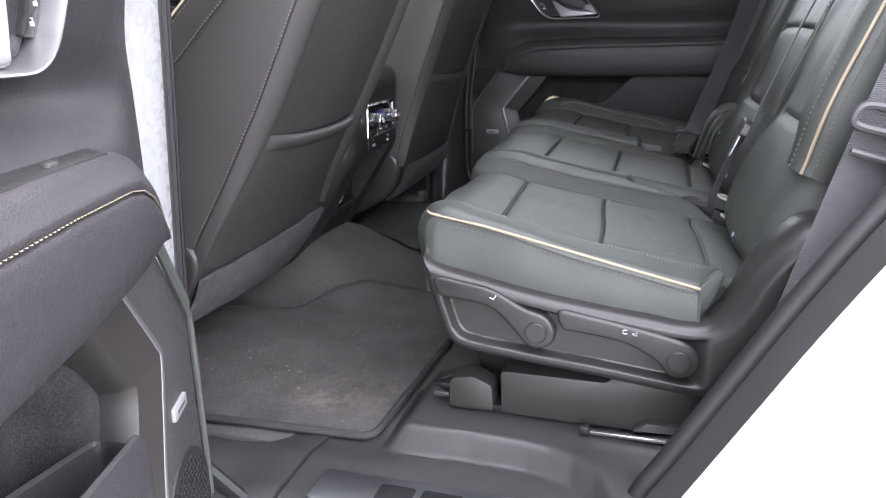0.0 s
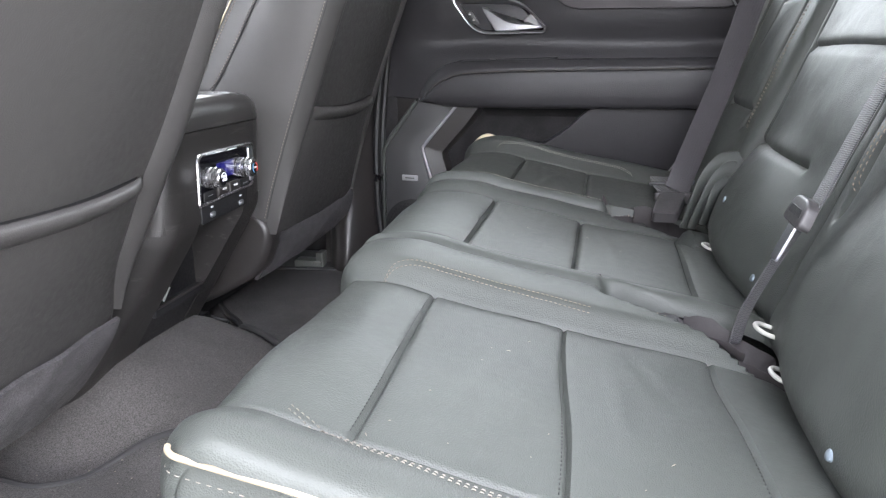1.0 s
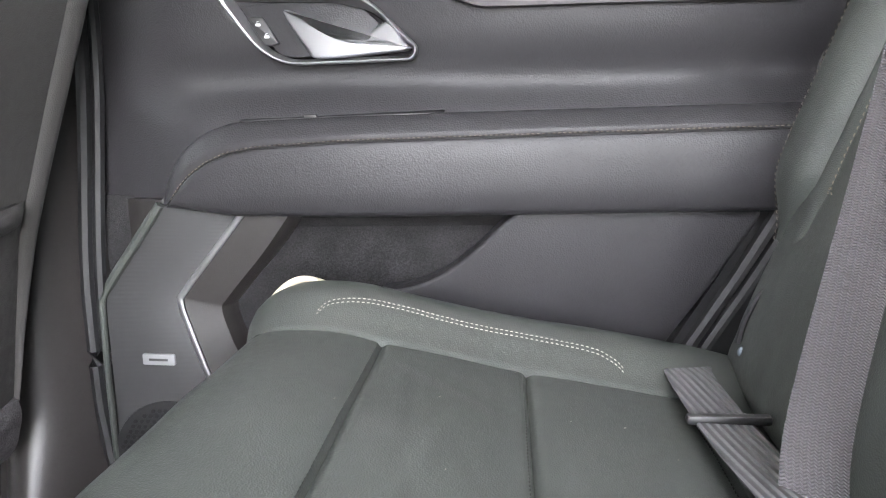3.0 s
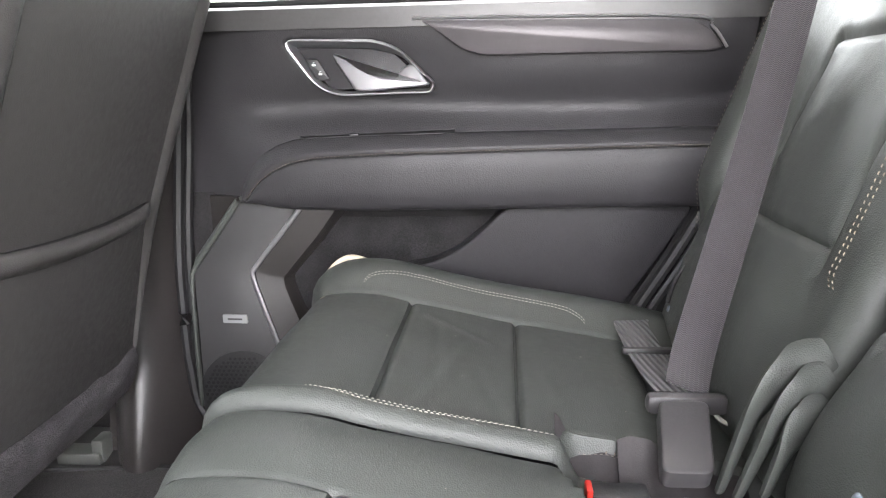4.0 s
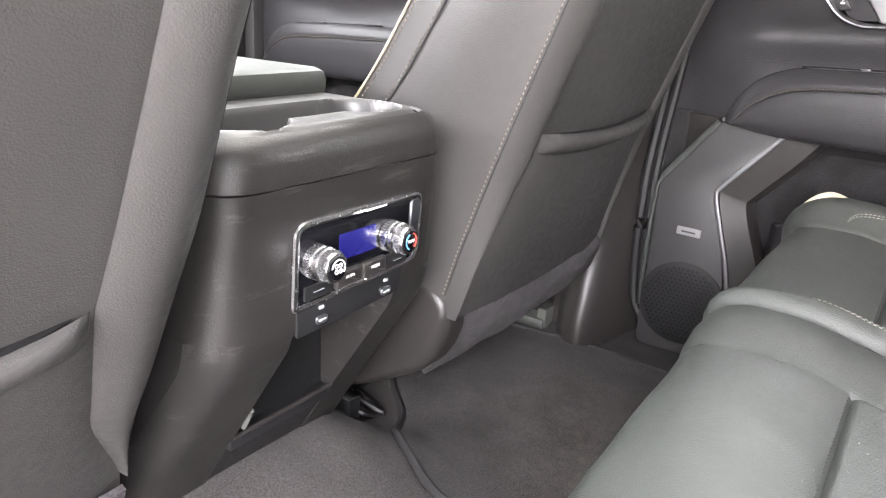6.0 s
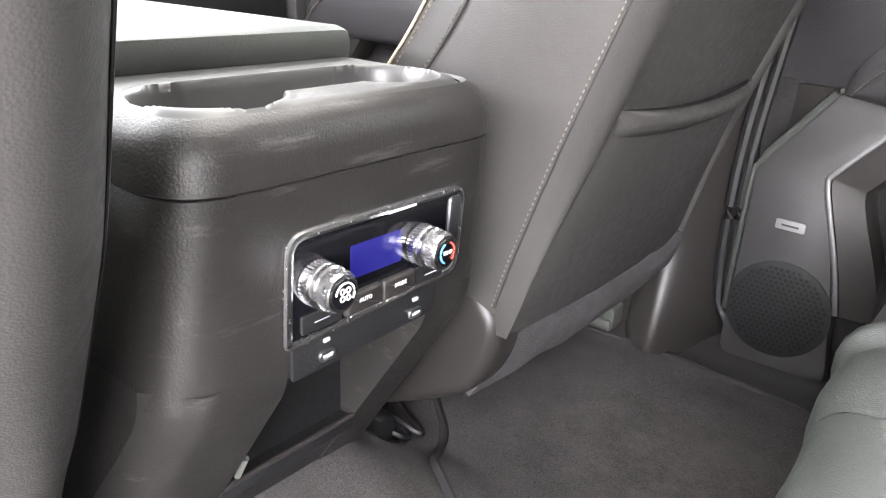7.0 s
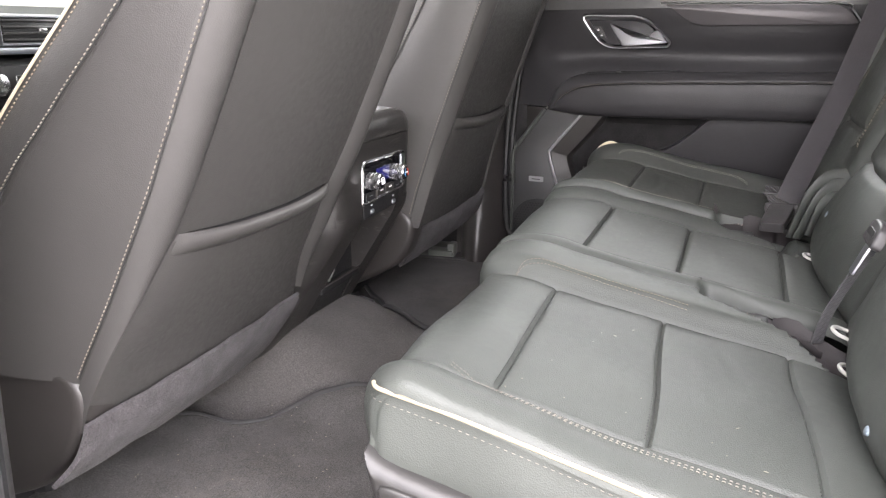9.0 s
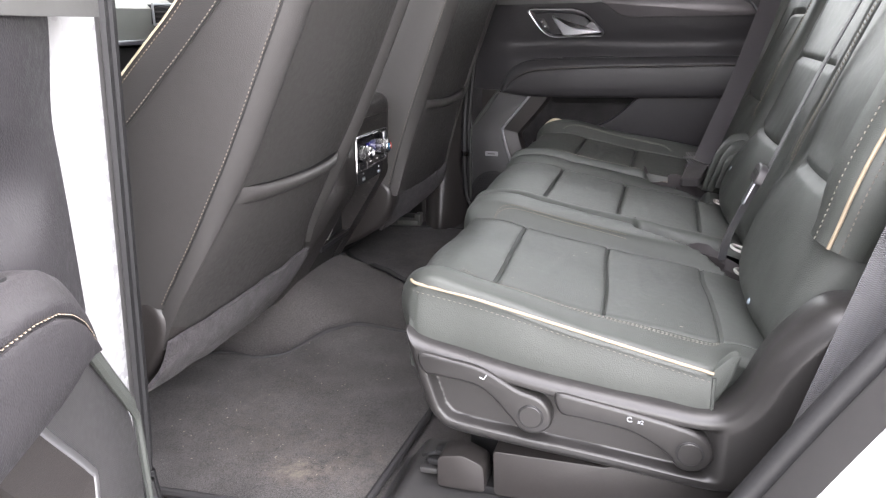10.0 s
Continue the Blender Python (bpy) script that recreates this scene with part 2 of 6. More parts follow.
GLASS = bpy.data.materials.new("tinted_glass")
GLASS.use_nodes = True
_nt = GLASS.node_tree
_nt.nodes.clear()
_tr, _gl, _mx, _lw, _o = [_nt.nodes.new(k) for k in ("ShaderNodeBsdfTransparent", "ShaderNodeBsdfGlossy", "ShaderNodeMixShader", "ShaderNodeFresnel", "ShaderNodeOutputMaterial")]
_tr.inputs["Color"].default_value = (0.64, 0.66, 0.65, 1)
_gl.inputs["Roughness"].default_value = 0.02
_nt.links.new(_lw.outputs[0], _mx.inputs[0])
_nt.links.new(_tr.outputs[0], _mx.inputs[1])
_nt.links.new(_gl.outputs[0], _mx.inputs[2])
_nt.links.new(_mx.outputs[0], _o.inputs[0])

GLASS_DARK = GLASS.copy()
GLASS_DARK.name = "dark_roof_glass"
GLASS_DARK.node_tree.nodes["Transparent BSDF"].inputs["Color"].default_value = (0.32, 0.33, 0.325, 1)
GLASS_REAR = GLASS.copy()
GLASS_REAR.name = "privacy_glass"
GLASS_REAR.node_tree.nodes["Transparent BSDF"].inputs["Color"].default_value = (0.27, 0.28, 0.275, 1)
GLASS_FRONT = GLASS.copy()
GLASS_FRONT.name = "windscreen_glass"
GLASS_FRONT.node_tree.nodes["Transparent BSDF"].inputs["Color"].default_value = (0.74, 0.76, 0.75, 1)
WELL = material("well_fabric", (0.024, 0.0205, 0.0215), 0.7, vary=0.2, patch=18, grain=0.0006, grain_scale=700)

SCREEN = bpy.data.materials.new("lit_display")
SCREEN.use_nodes = True
_b = SCREEN.node_tree.nodes["Principled BSDF"]
_b.inputs["Base Color"].default_value = (0.01, 0.01, 0.05, 1)
_b.inputs["Roughness"].default_value = 0.25
_b.inputs["Emission Color"].default_value = (0.02, 0.02, 0.30, 1)
_b.inputs["Emission Strength"].default_value = 0.03

# ---------------------------------------------------------------- building helpers


def thing(name, base, label, category, group="", kind=""):
    """An empty at the base of a thing; its parts hang under it."""
    e = new(name)
    e.empty_display_size = 0.05
    e.matrix_world = Matrix.Translation(base)
    return tagged(e, label, category, group, kind)


def base_of(ob):
    b = Vector((0, 0, 0))
    while ob is not None:
        b = b + ob.matrix_basis.translation + ob.matrix_parent_inverse.translation
        ob = ob.parent
    return b


def finish(me, mat, angle=38):
    me.materials.append(mat)
    me.polygons.foreach_set("use_smooth", [True] * len(me.polygons))
    me.set_sharp_from_angle(angle=radians(angle))
    me.update()


def part(name, geo, mat, parent=None, label="", m=None, angle=38):
    """geo: (verts, faces) or a bmesh, in world metres (or taken there by m); linked as one mesh under parent."""
    me = bpy.data.meshes.new(name)
    if isinstance(geo, bmesh.types.BMesh):
        geo.to_mesh(me)
        geo.free()
    else:
        v, f = geo
        me.from_pydata([tuple(p) for p in v], [], [tuple(q) for q in f])
    if m is not None:
        me.transform(m)
        if m.determinant() < 0:
            me.flip_normals()
    finish(me, mat, angle)
    ob = new(name, me)
    if parent is not None:
        ob.parent = parent
        ob.matrix_parent_inverse = Matrix.Translation(-base_of(parent))
    if label:
        ob["label"] = label
    return ob


def setting(name, geo, mat, label, category, m=None, angle=38):
    return tagged(part(name, geo, mat, None, "", m, angle), label, category, kind="structure")


def grid_faces(nu, nv, off=0, closed_v=False, flip=False):
    f = []
    for i in range(nu - 1):
        for j in range(nv if closed_v else nv - 1):
            a, b = i * nv + j, i * nv + (j + 1) % nv
            q = (off + a, off + b, off + b + nv, off + a + nv)
            f.append(q[::-1] if flip else q)
    return f


def surface(S, us, vs, flip=False):
    """A patch of the surface S(u, v) -> (x, y, z)."""
    v = [S(u, w) for u in us for w in vs]
    return v, grid_faces(len(us), len(vs), flip=flip)


def slab(S, us, vs, back, flip=False):
    """The patch S with a back side, moved by the vector back, and closed edges."""
    nu, nv = len(us), len(vs)
    top = [S(u, w) for u in us for w in vs]
    bot = [(p[0] + back[0], p[1] + back[1], p[2] + back[2]) for p in top]
    n = nu * nv
    f = grid_faces(nu, nv, 0, flip=flip) + grid_faces(nu, nv, n, flip=not flip)
    rim = [j for j in range(nv)] + [i * nv + nv - 1 for i in range(1, nu)] + [(nu - 1) * nv + j for j in range(nv - 2, -1, -1)] + [i * nv for i in range(nu - 2, 0, -1)]
    for k in range(len(rim)):
        a, b = rim[k], rim[(k + 1) % len(rim)]
        q = (b, a, a + n, b + n)
        f.append(q[::-1] if flip else q)
    return top + bot, f


def merge(*geos):
    v, f = [], []
    for gv, gf in geos:
        o = len(v)
        v += list(gv)
        f += [tuple(i + o for i in q) for q in gf]
    return v, f


def spline(pts, n=8, closed=False):
    """Catmull-Rom points through pts."""
    P = [Vector(p) for p in pts]
    out = []
    m = len(P)
    for i in range(m if closed else m - 1):
        if closed:
            a, b, c, d = P[(i - 1) % m], P[i], P[(i + 1) % m], P[(i + 2) % m]
        else:
            a, b, c, d = P[max(i - 1, 0)], P[i], P[i + 1], P[min(i + 2, m - 1)]
        for k in range(n):
            t = k / n
            out.append(0.5 * ((2 * b) + (c - a) * t + (2 * a - 5 * b + 4 * c - d) * t * t + (3 * b - a - 3 * c + d) * t ** 3))
    if not closed:
        out.append(P[-1])
    return out


def tube(pts, r, k=8, closed=False, flat=1.0, up=(0, 0, 1)):
    """A round (or flattened) rod along pts; r may be a list."""
    P = [Vector(p) for p in pts]
    n = len(P)
    v, f = [], []
    for i, p in enumerate(P):
        a = P[(i - 1) % n] if closed else P[max(i - 1, 0)]
        b = P[(i + 1) % n] if closed else P[min(i + 1, n - 1)]
        d = (b - a).normalized()
        s = d.cross(Vector(up))
        if s.length < 1e-3:
            s = d.cross(Vector((1, 0, 0)))
        s.normalize()
        w = s.cross(d).normalized()
        rr = r[i] if isinstance(r, (list, tuple)) else r
        for j in range(k):
            t = 2 * math.pi * j / k
            v.append(p + s * (rr * math.cos(t)) + w * (rr * flat * math.sin(t)))
    for i in range(n if closed else n - 1):
        for j in range(k):
            a, b = i * k + j, i * k + (j + 1) % k
            c, d = ((i + 1) % n) * k + j, ((i + 1) % n) * k + (j + 1) % k
            f.append((a, b, d, c))
    if not closed:
        f.append(tuple(range(k))[::-1])
        f.append(tuple((n - 1) * k + j for j in range(k)))
    return v, f


def ribbon(pts, across, width, thick):
    """A strap along pts; across: direction of its width (one, or one a point)."""
    P = [Vector(p) for p in pts]
    n = len(P)
    v, f = [], []
    for i, p in enumerate(P):
        d = (P[min(i + 1, n - 1)] - P[max(i - 1, 0)]).normalized()
        a = Vector(across[i] if isinstance(across[0], (list, tuple, Vector)) else across)
        a = (a - d * a.dot(d)).normalized()
        nn = a.cross(d).normalized()
        h, t = width / 2, thick / 2
        for (ca, cn) in ((-h, -t * 0.4), (-h * 0.94, -t), (h * 0.94, -t), (h, -t * 0.4), (h, t * 0.4), (h * 0.94, t), (-h * 0.94, t), (-h, t * 0.4)):
            v.append(p + a * ca + nn * cn)
    for i in range(n - 1):
        for j in range(8):
            a, b = i * 8 + j, i * 8 + (j + 1) % 8
            f.append((a, b, b + 8, a + 8))
    f.append(tuple(range(8))[::-1])
    f.append(tuple((n - 1) * 8 + j for j in range(8)))
    return v, f


def rounded(pts, r=0.01, n=5):
    """A closed 2D outline with its corners rounded by r (or a list of radii)."""
    out = []
    m = len(pts)
    for i in range(m):
        p, a, b = Vector(pts[i]), Vector(pts[i - 1]), Vector(pts[(i + 1) % m])
        rr = r[i] if isinstance(r, (list, tuple)) else r
        da, db = (a - p), (b - p)
        k = min(rr, da.length * 0.48, db.length * 0.48)
        s, e = p + da.normalized() * k, p + db.normalized() * k
        for j in range(n + 1):
            t = j / n
            out.append((s * (1 - t) ** 2 + p * 2 * t * (1 - t) + e * t * t))
    return [(q.x, q.y) for q in out]


def plate(outline, depth, bevel=0.002, place=None, segments=2):
    """A solid plate: outline (2D) at 0, thickened to depth, with its front rim bevelled; place(a, b, c) -> world."""
    place = place or (lambda a, b, c: (a, b, c))
    c = Vector((sum(p[0] for p in outline) / len(outline), sum(p[1] for p in outline) / len(outline)))
    n = len(outline)
    area = sum(outline[i][0] * outline[(i + 1) % n][1] - outline[(i + 1) % n][0] * outline[i][1] for i in range(n))
    sgn = 1 if area > 0 else -1

    def inset(d):
        o = []
        for i in range(n):
            a, b = Vector(outline[i - 1]), Vector(outline[(i + 1) % n])
            t = (b - a).normalized()
            o.append(Vector(outline[i]) + Vector((-t.y, t.x)) * d * sgn)
        return o
    rings = [(0.0, 0.0)]
    for s in range(segments + 1):
        t = s / segments * math.pi / 2
        rings.append((bevel * (1 - math.cos(t)), depth - bevel + bevel * math.sin(t)))
    v, f = [], []
    for d, h in rings:
        v += [place(q.x, q.y, h) for q in inset(d)]
    for k in range(len(rings) - 1):
        for i in range(n):
            a, b = k * n + i, k * n + (i + 1) % n
            q = (a, b, b + n, a + n)
            f.append(q if sgn > 0 else q[::-1])
    f.append(tuple(range(n))[::-1] if sgn > 0 else tuple(range(n)))
    last = (len(rings) - 1) * n
    f.append(tuple(last + i for i in range(n)) if sgn > 0 else tuple(last + i for i in range(n))[::-1])
    return v, f


def rbox(lo, hi, bevel=0.004):
    """A box with rounded edges."""
    bm = bmesh.new()
    bmesh.ops.create_cube(bm, size=1.0)
    for q in bm.verts:
        q.co = Vector([(lo[i] + hi[i]) / 2 + q.co[i] * (hi[i] - lo[i]) for i in range(3)])
    if bevel:
        bmesh.ops.bevel(bm, geom=bm.edges[:], offset=bevel, segments=2, profile=0.5, affect="EDGES")
    return bm


def lathe(profile, center, axis, k=28):
    """Turn the profile [(radius, height)] about axis at center."""
    ax = Vector(axis).normalized()
    s = ax.orthogonal().normalized()
    w = ax.cross(s)
    c = Vector(center)
    v, f = [], []
    for r, h in profile:
        for j in range(k):
            t = 2 * math.pi * j / k
            v.append(c + ax * h + (s * math.cos(t) + w * math.sin(t)) * r)
    for i in range(len(profile) - 1):
        for j in range(k):
            a, b = i * k + j, i * k + (j + 1) % k
            f.append((a, b, b + k, a + k))
    f.append(tuple((len(profile) - 1) * k + j for j in range(k)))
    f.append(tuple(range(k))[::-1])
    return v, f


def lin(a, b, n):
    return [a + (b - a) * i / (n - 1) for i in range(n)]


def smooth(a, b, x):
    t = min(1.0, max(0.0, (x - a) / (b - a)))
    return t * t * (3 - 2 * t)


def interp(x, xs, ys):
    return float(np.interp(x, xs, ys))


def stitches(path, normals, r=0.0007, length=0.0042, gap=0.0024):
    """Thread dashes along a path that lies on a surface."""
    v, f = [], []
    pts = [Vector(p) for p in path]
    cum = [0.0]
    for k in range(1, len(pts)):
        cum.append(cum[-1] + (pts[k] - pts[k - 1]).length)

    def at(s):
        k = int(np.searchsorted(cum, s)) or 1
        k = min(k, len(pts) - 1)
        t = (s - cum[k - 1]) / max(1e-9, cum[k] - cum[k - 1])
        return pts[k - 1].lerp(pts[k], t), Vector(normals[k])
    s = 0.0
    while s + length < cum[-1]:
        a, na = at(s)
        b, nb = at(s + length)
        d = (b - a).normalized()
        side = d.cross(na).normalized() * r
        top = na.normalized() * r * 1.5
        o = len(v)
        m1, m2 = a.lerp(b, 0.25), a.lerp(b, 0.75)
        v += [a - top, m1 - side, m1 + top, m1 + side, m2 - side, m2 + top, m2 + side, b - top]
        f += [(o, o + 2, o + 1), (o, o + 3, o + 2), (o + 1, o + 2, o + 5, o + 4), (o + 2, o + 3, o + 6, o + 5), (o + 4, o + 5, o + 7), (o + 5, o + 6, o + 7)]
        s += length + gap
    return v, f


def on_surface(S, uv, lift=0.0006, flip=False):
    """World path and normals of a (u, v) polyline on S."""
    pts, nrm = [], []
    for u, w in uv:
        p = Vector(S(u, w))
        e = 0.002
        du, dv = Vector(S(u + e, w)) - Vector(S(u - e, w)), Vector(S(u, w + e)) - Vector(S(u, w - e))
        n = du.cross(dv).normalized()
        if flip:
            n = -n
        pts.append(p + n * lift)
        nrm.append(n)
    return pts, nrm


def uv_line(pts, n=10):
    return [(q.x, q.y) for q in spline([(a, b, 0) for a, b in pts], n)]


def text_mesh(body, size, m, depth=0.0004):
    cu = bpy.data.curves.new("text", "FONT")
    cu.body, cu.size, cu.extrude, cu.align_x, cu.align_y, cu.resolution_u = body, size, depth, "CENTER", "CENTER", 2
    ob = bpy.data.objects.new("text", cu)
    scene.collection.objects.link(ob)
    me = bpy.data.meshes.new_from_object(ob.evaluated_get(bpy.context.evaluated_depsgraph_get()))
    bpy.data.objects.remove(ob)
    bpy.data.curves.remove(cu)
    v = [m @ q.co for q in me.vertices]
    f = [tuple(p.vertices) for p in me.polygons]
    bpy.data.meshes.remove(me)
    return v, f


def wob(x, y, z, s, a):
    return a * noise.noise(Vector((x * s, y * s, z * s)))

# ---------------------------------------------------------------- structure
# Ground is unseen; its grey only sets how much light bounces into the cabin.
setting("ground", plate([(-90, -90), (90, -90), (90, 90), (-90, 90)], 0.02, 0.001, lambda a, b, c: (a, b, c - 0.62)), BOUNCE_GROUND, "unseen grey ground added to bounce light into the car", "ground")


def floor_z(x, y):
    hump = 0.110 * smooth(-0.47, -0.73, x) * smooth(1.40, 1.60, y) * (1 - smooth(1.80, 2.00, y))
    return hump + wob(x, y, 0, 7, 0.004)


setting("floor", slab(lambda u, v: (u, v, floor_z(u, v) - 0.004), lin(-2.0, 1.6, 90), lin(0.90, 2.58, 50), (0, 0, -0.05), flip=True), CARPET, "dark grey carpeted cabin floor", "floor")
for nm, x0, x1, y0, y1 in (("ceiling_front", -1.32, -1.15, 0.86, 2.56), ("ceiling_near", -1.15, -0.40, 0.86, 1.22), ("ceiling_far", -1.15, -0.40, 2.20, 2.56), ("ceiling_rear", -0.40, 2.2, 0.86, 2.56)):
    setting(nm, rbox((x0, y0, 1.17), (x1, y1, 1.21), 0.01), HEADLINER, "pale grey fabric headliner round the added roof glass", "ceiling")
# Roof opening is unseen, added so light falls on the seats from above.
setting("window_roof", rbox((-1.16, 1.21, 1.215), (-0.39, 2.21, 1.222), 0.002), GLASS_DARK, "unseen tinted roof glass added to let skylight in", "roof window")
# Unseen panes, their dark tint set to dim light from the rear.
setting("window_rear", rbox((2.17, 0.88, 0.70), (2.178, 2.54, 1.18), 0.002), GLASS_REAR, "dark tinted rear window glass", "window")
setting("window_quarter_far", rbox((0.60, 2.575, 0.76), (2.15, 2.582, 1.18), 0.002), GLASS_REAR, "dark tinted quarter window glass", "window")
setting("window_quarter_near", rbox((0.74, 0.838, 0.76), (2.15, 0.845, 1.18), 0.002), GLASS_REAR, "dark tinted quarter window glass", "window")
# Unseen plain wall, added to block side light from the front.
setting("wall_front_near", rbox((-1.66, 0.84, 0.0), (-0.66, 0.90, 0.76), 0.02), PLASTIC, "unseen plain dark wall added to shade the front seats", "wall")
# Windscreen pane is out of view too; its tint holds the front light down.
setting("window_windscreen", slab(lambda u, v: (-2.20 + 0.90 * u, v, 0.80 + 0.40 * u), lin(0, 1, 6), lin(0.90, 2.52, 6), (0, 0, 0.005), flip=True), GLASS_FRONT, "clear sloping windscreen glass", "window")
setting("wall_rear", rbox((2.15, 0.86, 0.0), (2.2, 2.56, 0.70), 0.01), PLASTIC, "dark plastic trim behind the third row", "wall")
setting("wall_side", rbox((0.46, 2.56, -0.02), (2.2, 2.62, 0.76), 0.02), PLASTIC, "dark plastic side trim behind the rear door", "wall")
setting("wall_quarter", rbox((0.62, 0.80, -0.02), (2.2, 0.86, 0.76), 0.02), PLASTIC, "dark plastic quarter trim behind the rear seat", "wall")
for nm, x0, x1, y0, y1 in (("pillar_far_rear", 0.46, 0.60, 2.54, 2.6), ("pillar_near_rear", 0.62, 0.74, 0.82, 0.88), ("pillar_far_front", -1.75, -1.66, 2.54, 2.6)):
    setting(nm, rbox((x0, y0, 0.74), (x1, y1, 1.18), 0.015), HEADLINER, "grey fabric covered roof pillar", "pillar")


def floor_mat(name, outline, label):
    e = thing(name, (outline[0][0], outline[0][1], 0.0), label, "floor mat", "floor mats")
    ol = rounded(outline, 0.028, 6)
    cx, cy = sum(p[0] for p in ol) / len(ol), sum(p[1] for p in ol) / len(ol)
    rings, n = 16, len(ol)
    v, f = [], []
    for k in range(rings + 1):
        t = 1 - k / rings
        for (x, y) in ol:
            px, py = cx + (x - cx) * t, cy + (y - cy) * t
            edge = 0.004 * smooth(0.0, 0.1, 1 - t)
            v.append((px, py, floor_z(px, py) + 0.008 + edge + wob(px, py, 3, 9, 0.003)))
    for k in range(rings):
        for i in range(n):
            a, b = k * n + i, k * n + (i + 1) % n
            f.append((a, b, b + n, a + n))
    area = sum(ol[i][0] * ol[(i + 1) % n][1] - ol[(i + 1) % n][0] * ol[i][1] for i in range(n))
    if area < 0:
        f = [q[::-1] for q in f]
    part("carpet", (v, f), MAT_CARPET, e)
    part("binding", tube([(x, y, floor_z(x, y) + 0.008) for x, y in ol], 0.0065, 8, True), BINDING, e, "dark woven edge binding")
    return e


floor_mat("floor_mat", [(-0.305, 0.935), (-0.29, 1.32), (-0.36, 1.56), (-0.49, 1.592), (-0.547, 1.560), (-0.620, 1.472), (-0.672, 1.400), (-0.715, 1.370), (-0.80, 1.378), (-0.93, 1.30), (-0.90, 0.96), (-0.62, 0.925)],
          "dark grey carpet floor mat with a dusty stain and lint")
floor_mat("floor_mat", [(-0.80, 2.075), (-0.735, 2.02), (-0.685, 1.93), (-0.58, 1.86), (-0.30, 1.86), (-0.28, 2.42), (-0.62, 2.45), (-0.86, 2.42), (-0.90, 2.20)],
          "dark carpet floor mat with a bound edge in the far footwell")

lint_v, lint_f = [], []
rl = random.Random(5)
for _ in range(130):
    x, y = rl.uniform(-0.75, -0.32), rl.triangular(0.95, 1.55, 1.05)
    a, l = rl.uniform(0, 6.28), rl.uniform(0.0008, 0.0024)
    dx, dy = math.cos(a) * l, math.sin(a) * l
    z = floor_z(x, y) + 0.0155
    o = len(lint_v)
    lint_v += [(x - dx, y - dy, z), (x + dy * 0.35, y - dx * 0.35, z), (x + dx, y + dy, z), (x - dy * 0.35, y + dx * 0.35, z), (x, y, z + 0.0012)]
    lint_f += [(o, o + 1, o + 4), (o + 1, o + 2, o + 4), (o + 2, o + 3, o + 4), (o + 3, o, o + 4)]
LINT = material("pale_lint", (0.24, 0.21, 0.17), 0.9, vary=0.4, patch=80)
tagged(part("lint", (lint_v, lint_f), LINT), "pale crumbs and lint scattered on the floor mat", "lint", kind="stuff")

# ---------------------------------------------------------------- near door opening: sill, pillar, jamb
SILL_Z = 0.0


def sill_s(u, v):
    z = SILL_Z + 0.012 * smooth(0.93, 0.86, v) - 0.05 * smooth(0.77, 0.70, v) - 0.02 * smooth(-0.38, -0.55, u)
    return (u, v, z)


sill = thing("sill_trim", (-0.2, 0.8, 0.0), "dark grained plastic door sill trim with a metal scuff plate", "sill", kind="structure")
part("cover", slab(sill_s, lin(-0.375, 0.30, 40), lin(0.66, 0.955, 24), (0, 0, -0.03), flip=True), PLASTIC, sill)
part("cover_front", slab(lambda u, v: (u, v, sill_s(u, v)[2] + 0.003 + 0.05 * smooth(-0.46, -0.62, u) * smooth(0.93, 0.76, v)), lin(-0.66, -0.38, 24), lin(0.70, 0.94, 18), (0, 0, -0.03), flip=True), PLASTIC, sill)
SP = lambda a, b, c: (a, b, sill_s(a, b)[2] + c)
part("scuff_plate", plate(rounded([(-0.335, 0.765), (0.12, 0.765), (0.12, 0.832), (-0.335, 0.832)], 0.006), 0.004, 0.0012, SP), BRUSHED, sill, "brushed metal scuff plate")
# maker's mark as plain shapes
for k, (a, b) in enumerate(((-0.245, -0.195), (-0.185, -0.13), (-0.12, -0.075))):
    part("emblem_bar", plate(rounded([(a, 0.780), (b, 0.780), (b, 0.816), (a, 0.816)], 0.006), 0.0012, 0.0003, lambda p, q, c: SP(p, q, c + 0.004)), PLASTIC_BLACK, sill, "dark emblem shape")


def riser(u, v):
    """The raised plastic cover under the seat's track."""
    front = smooth(-0.288, -0.246, u)
    foot = interp(u, [-0.3, -0.15, -0.062, -0.023, 0.003, 0.04, 0.06], [0.902, 0.907, 0.896, 0.879, 0.865, 0.80, 0.70])
    brow = interp(u, [-0.3, -0.10, -0.03, 0.0, 0.033, 0.07, 0.09], [0.938, 0.940, 0.932, 0.916, 0.889, 0.821, 0.70])
    t = min(1.0, max(0.0, (v - foot) / max(0.004, brow - foot)))
    side = t * t * t * (t * (6 * t - 15) + 10) * 0.5 + 0.5 * smooth(0.05, 0.95, t)
    return (u, v, sill_s(u, v)[2] + 0.003 + 0.042 * front * side - 0.004 * smooth(0.90, 0.96, v))


part("step_cover", slab(riser, lin(-0.29, 0.32, 110), lin(0.72, 1.12, 90), (0, 0, -0.02), flip=True), PLASTIC, sill, "raised plastic cover beside the seat track")

# B-pillar beside the open door
bp = thing("pillar_b", (-0.6, 0.85, 0.0), "white painted door jamb with black rubber seals", "door pillar", kind="structure")


def bx(z):
    return 0.07 * (z - 0.50)


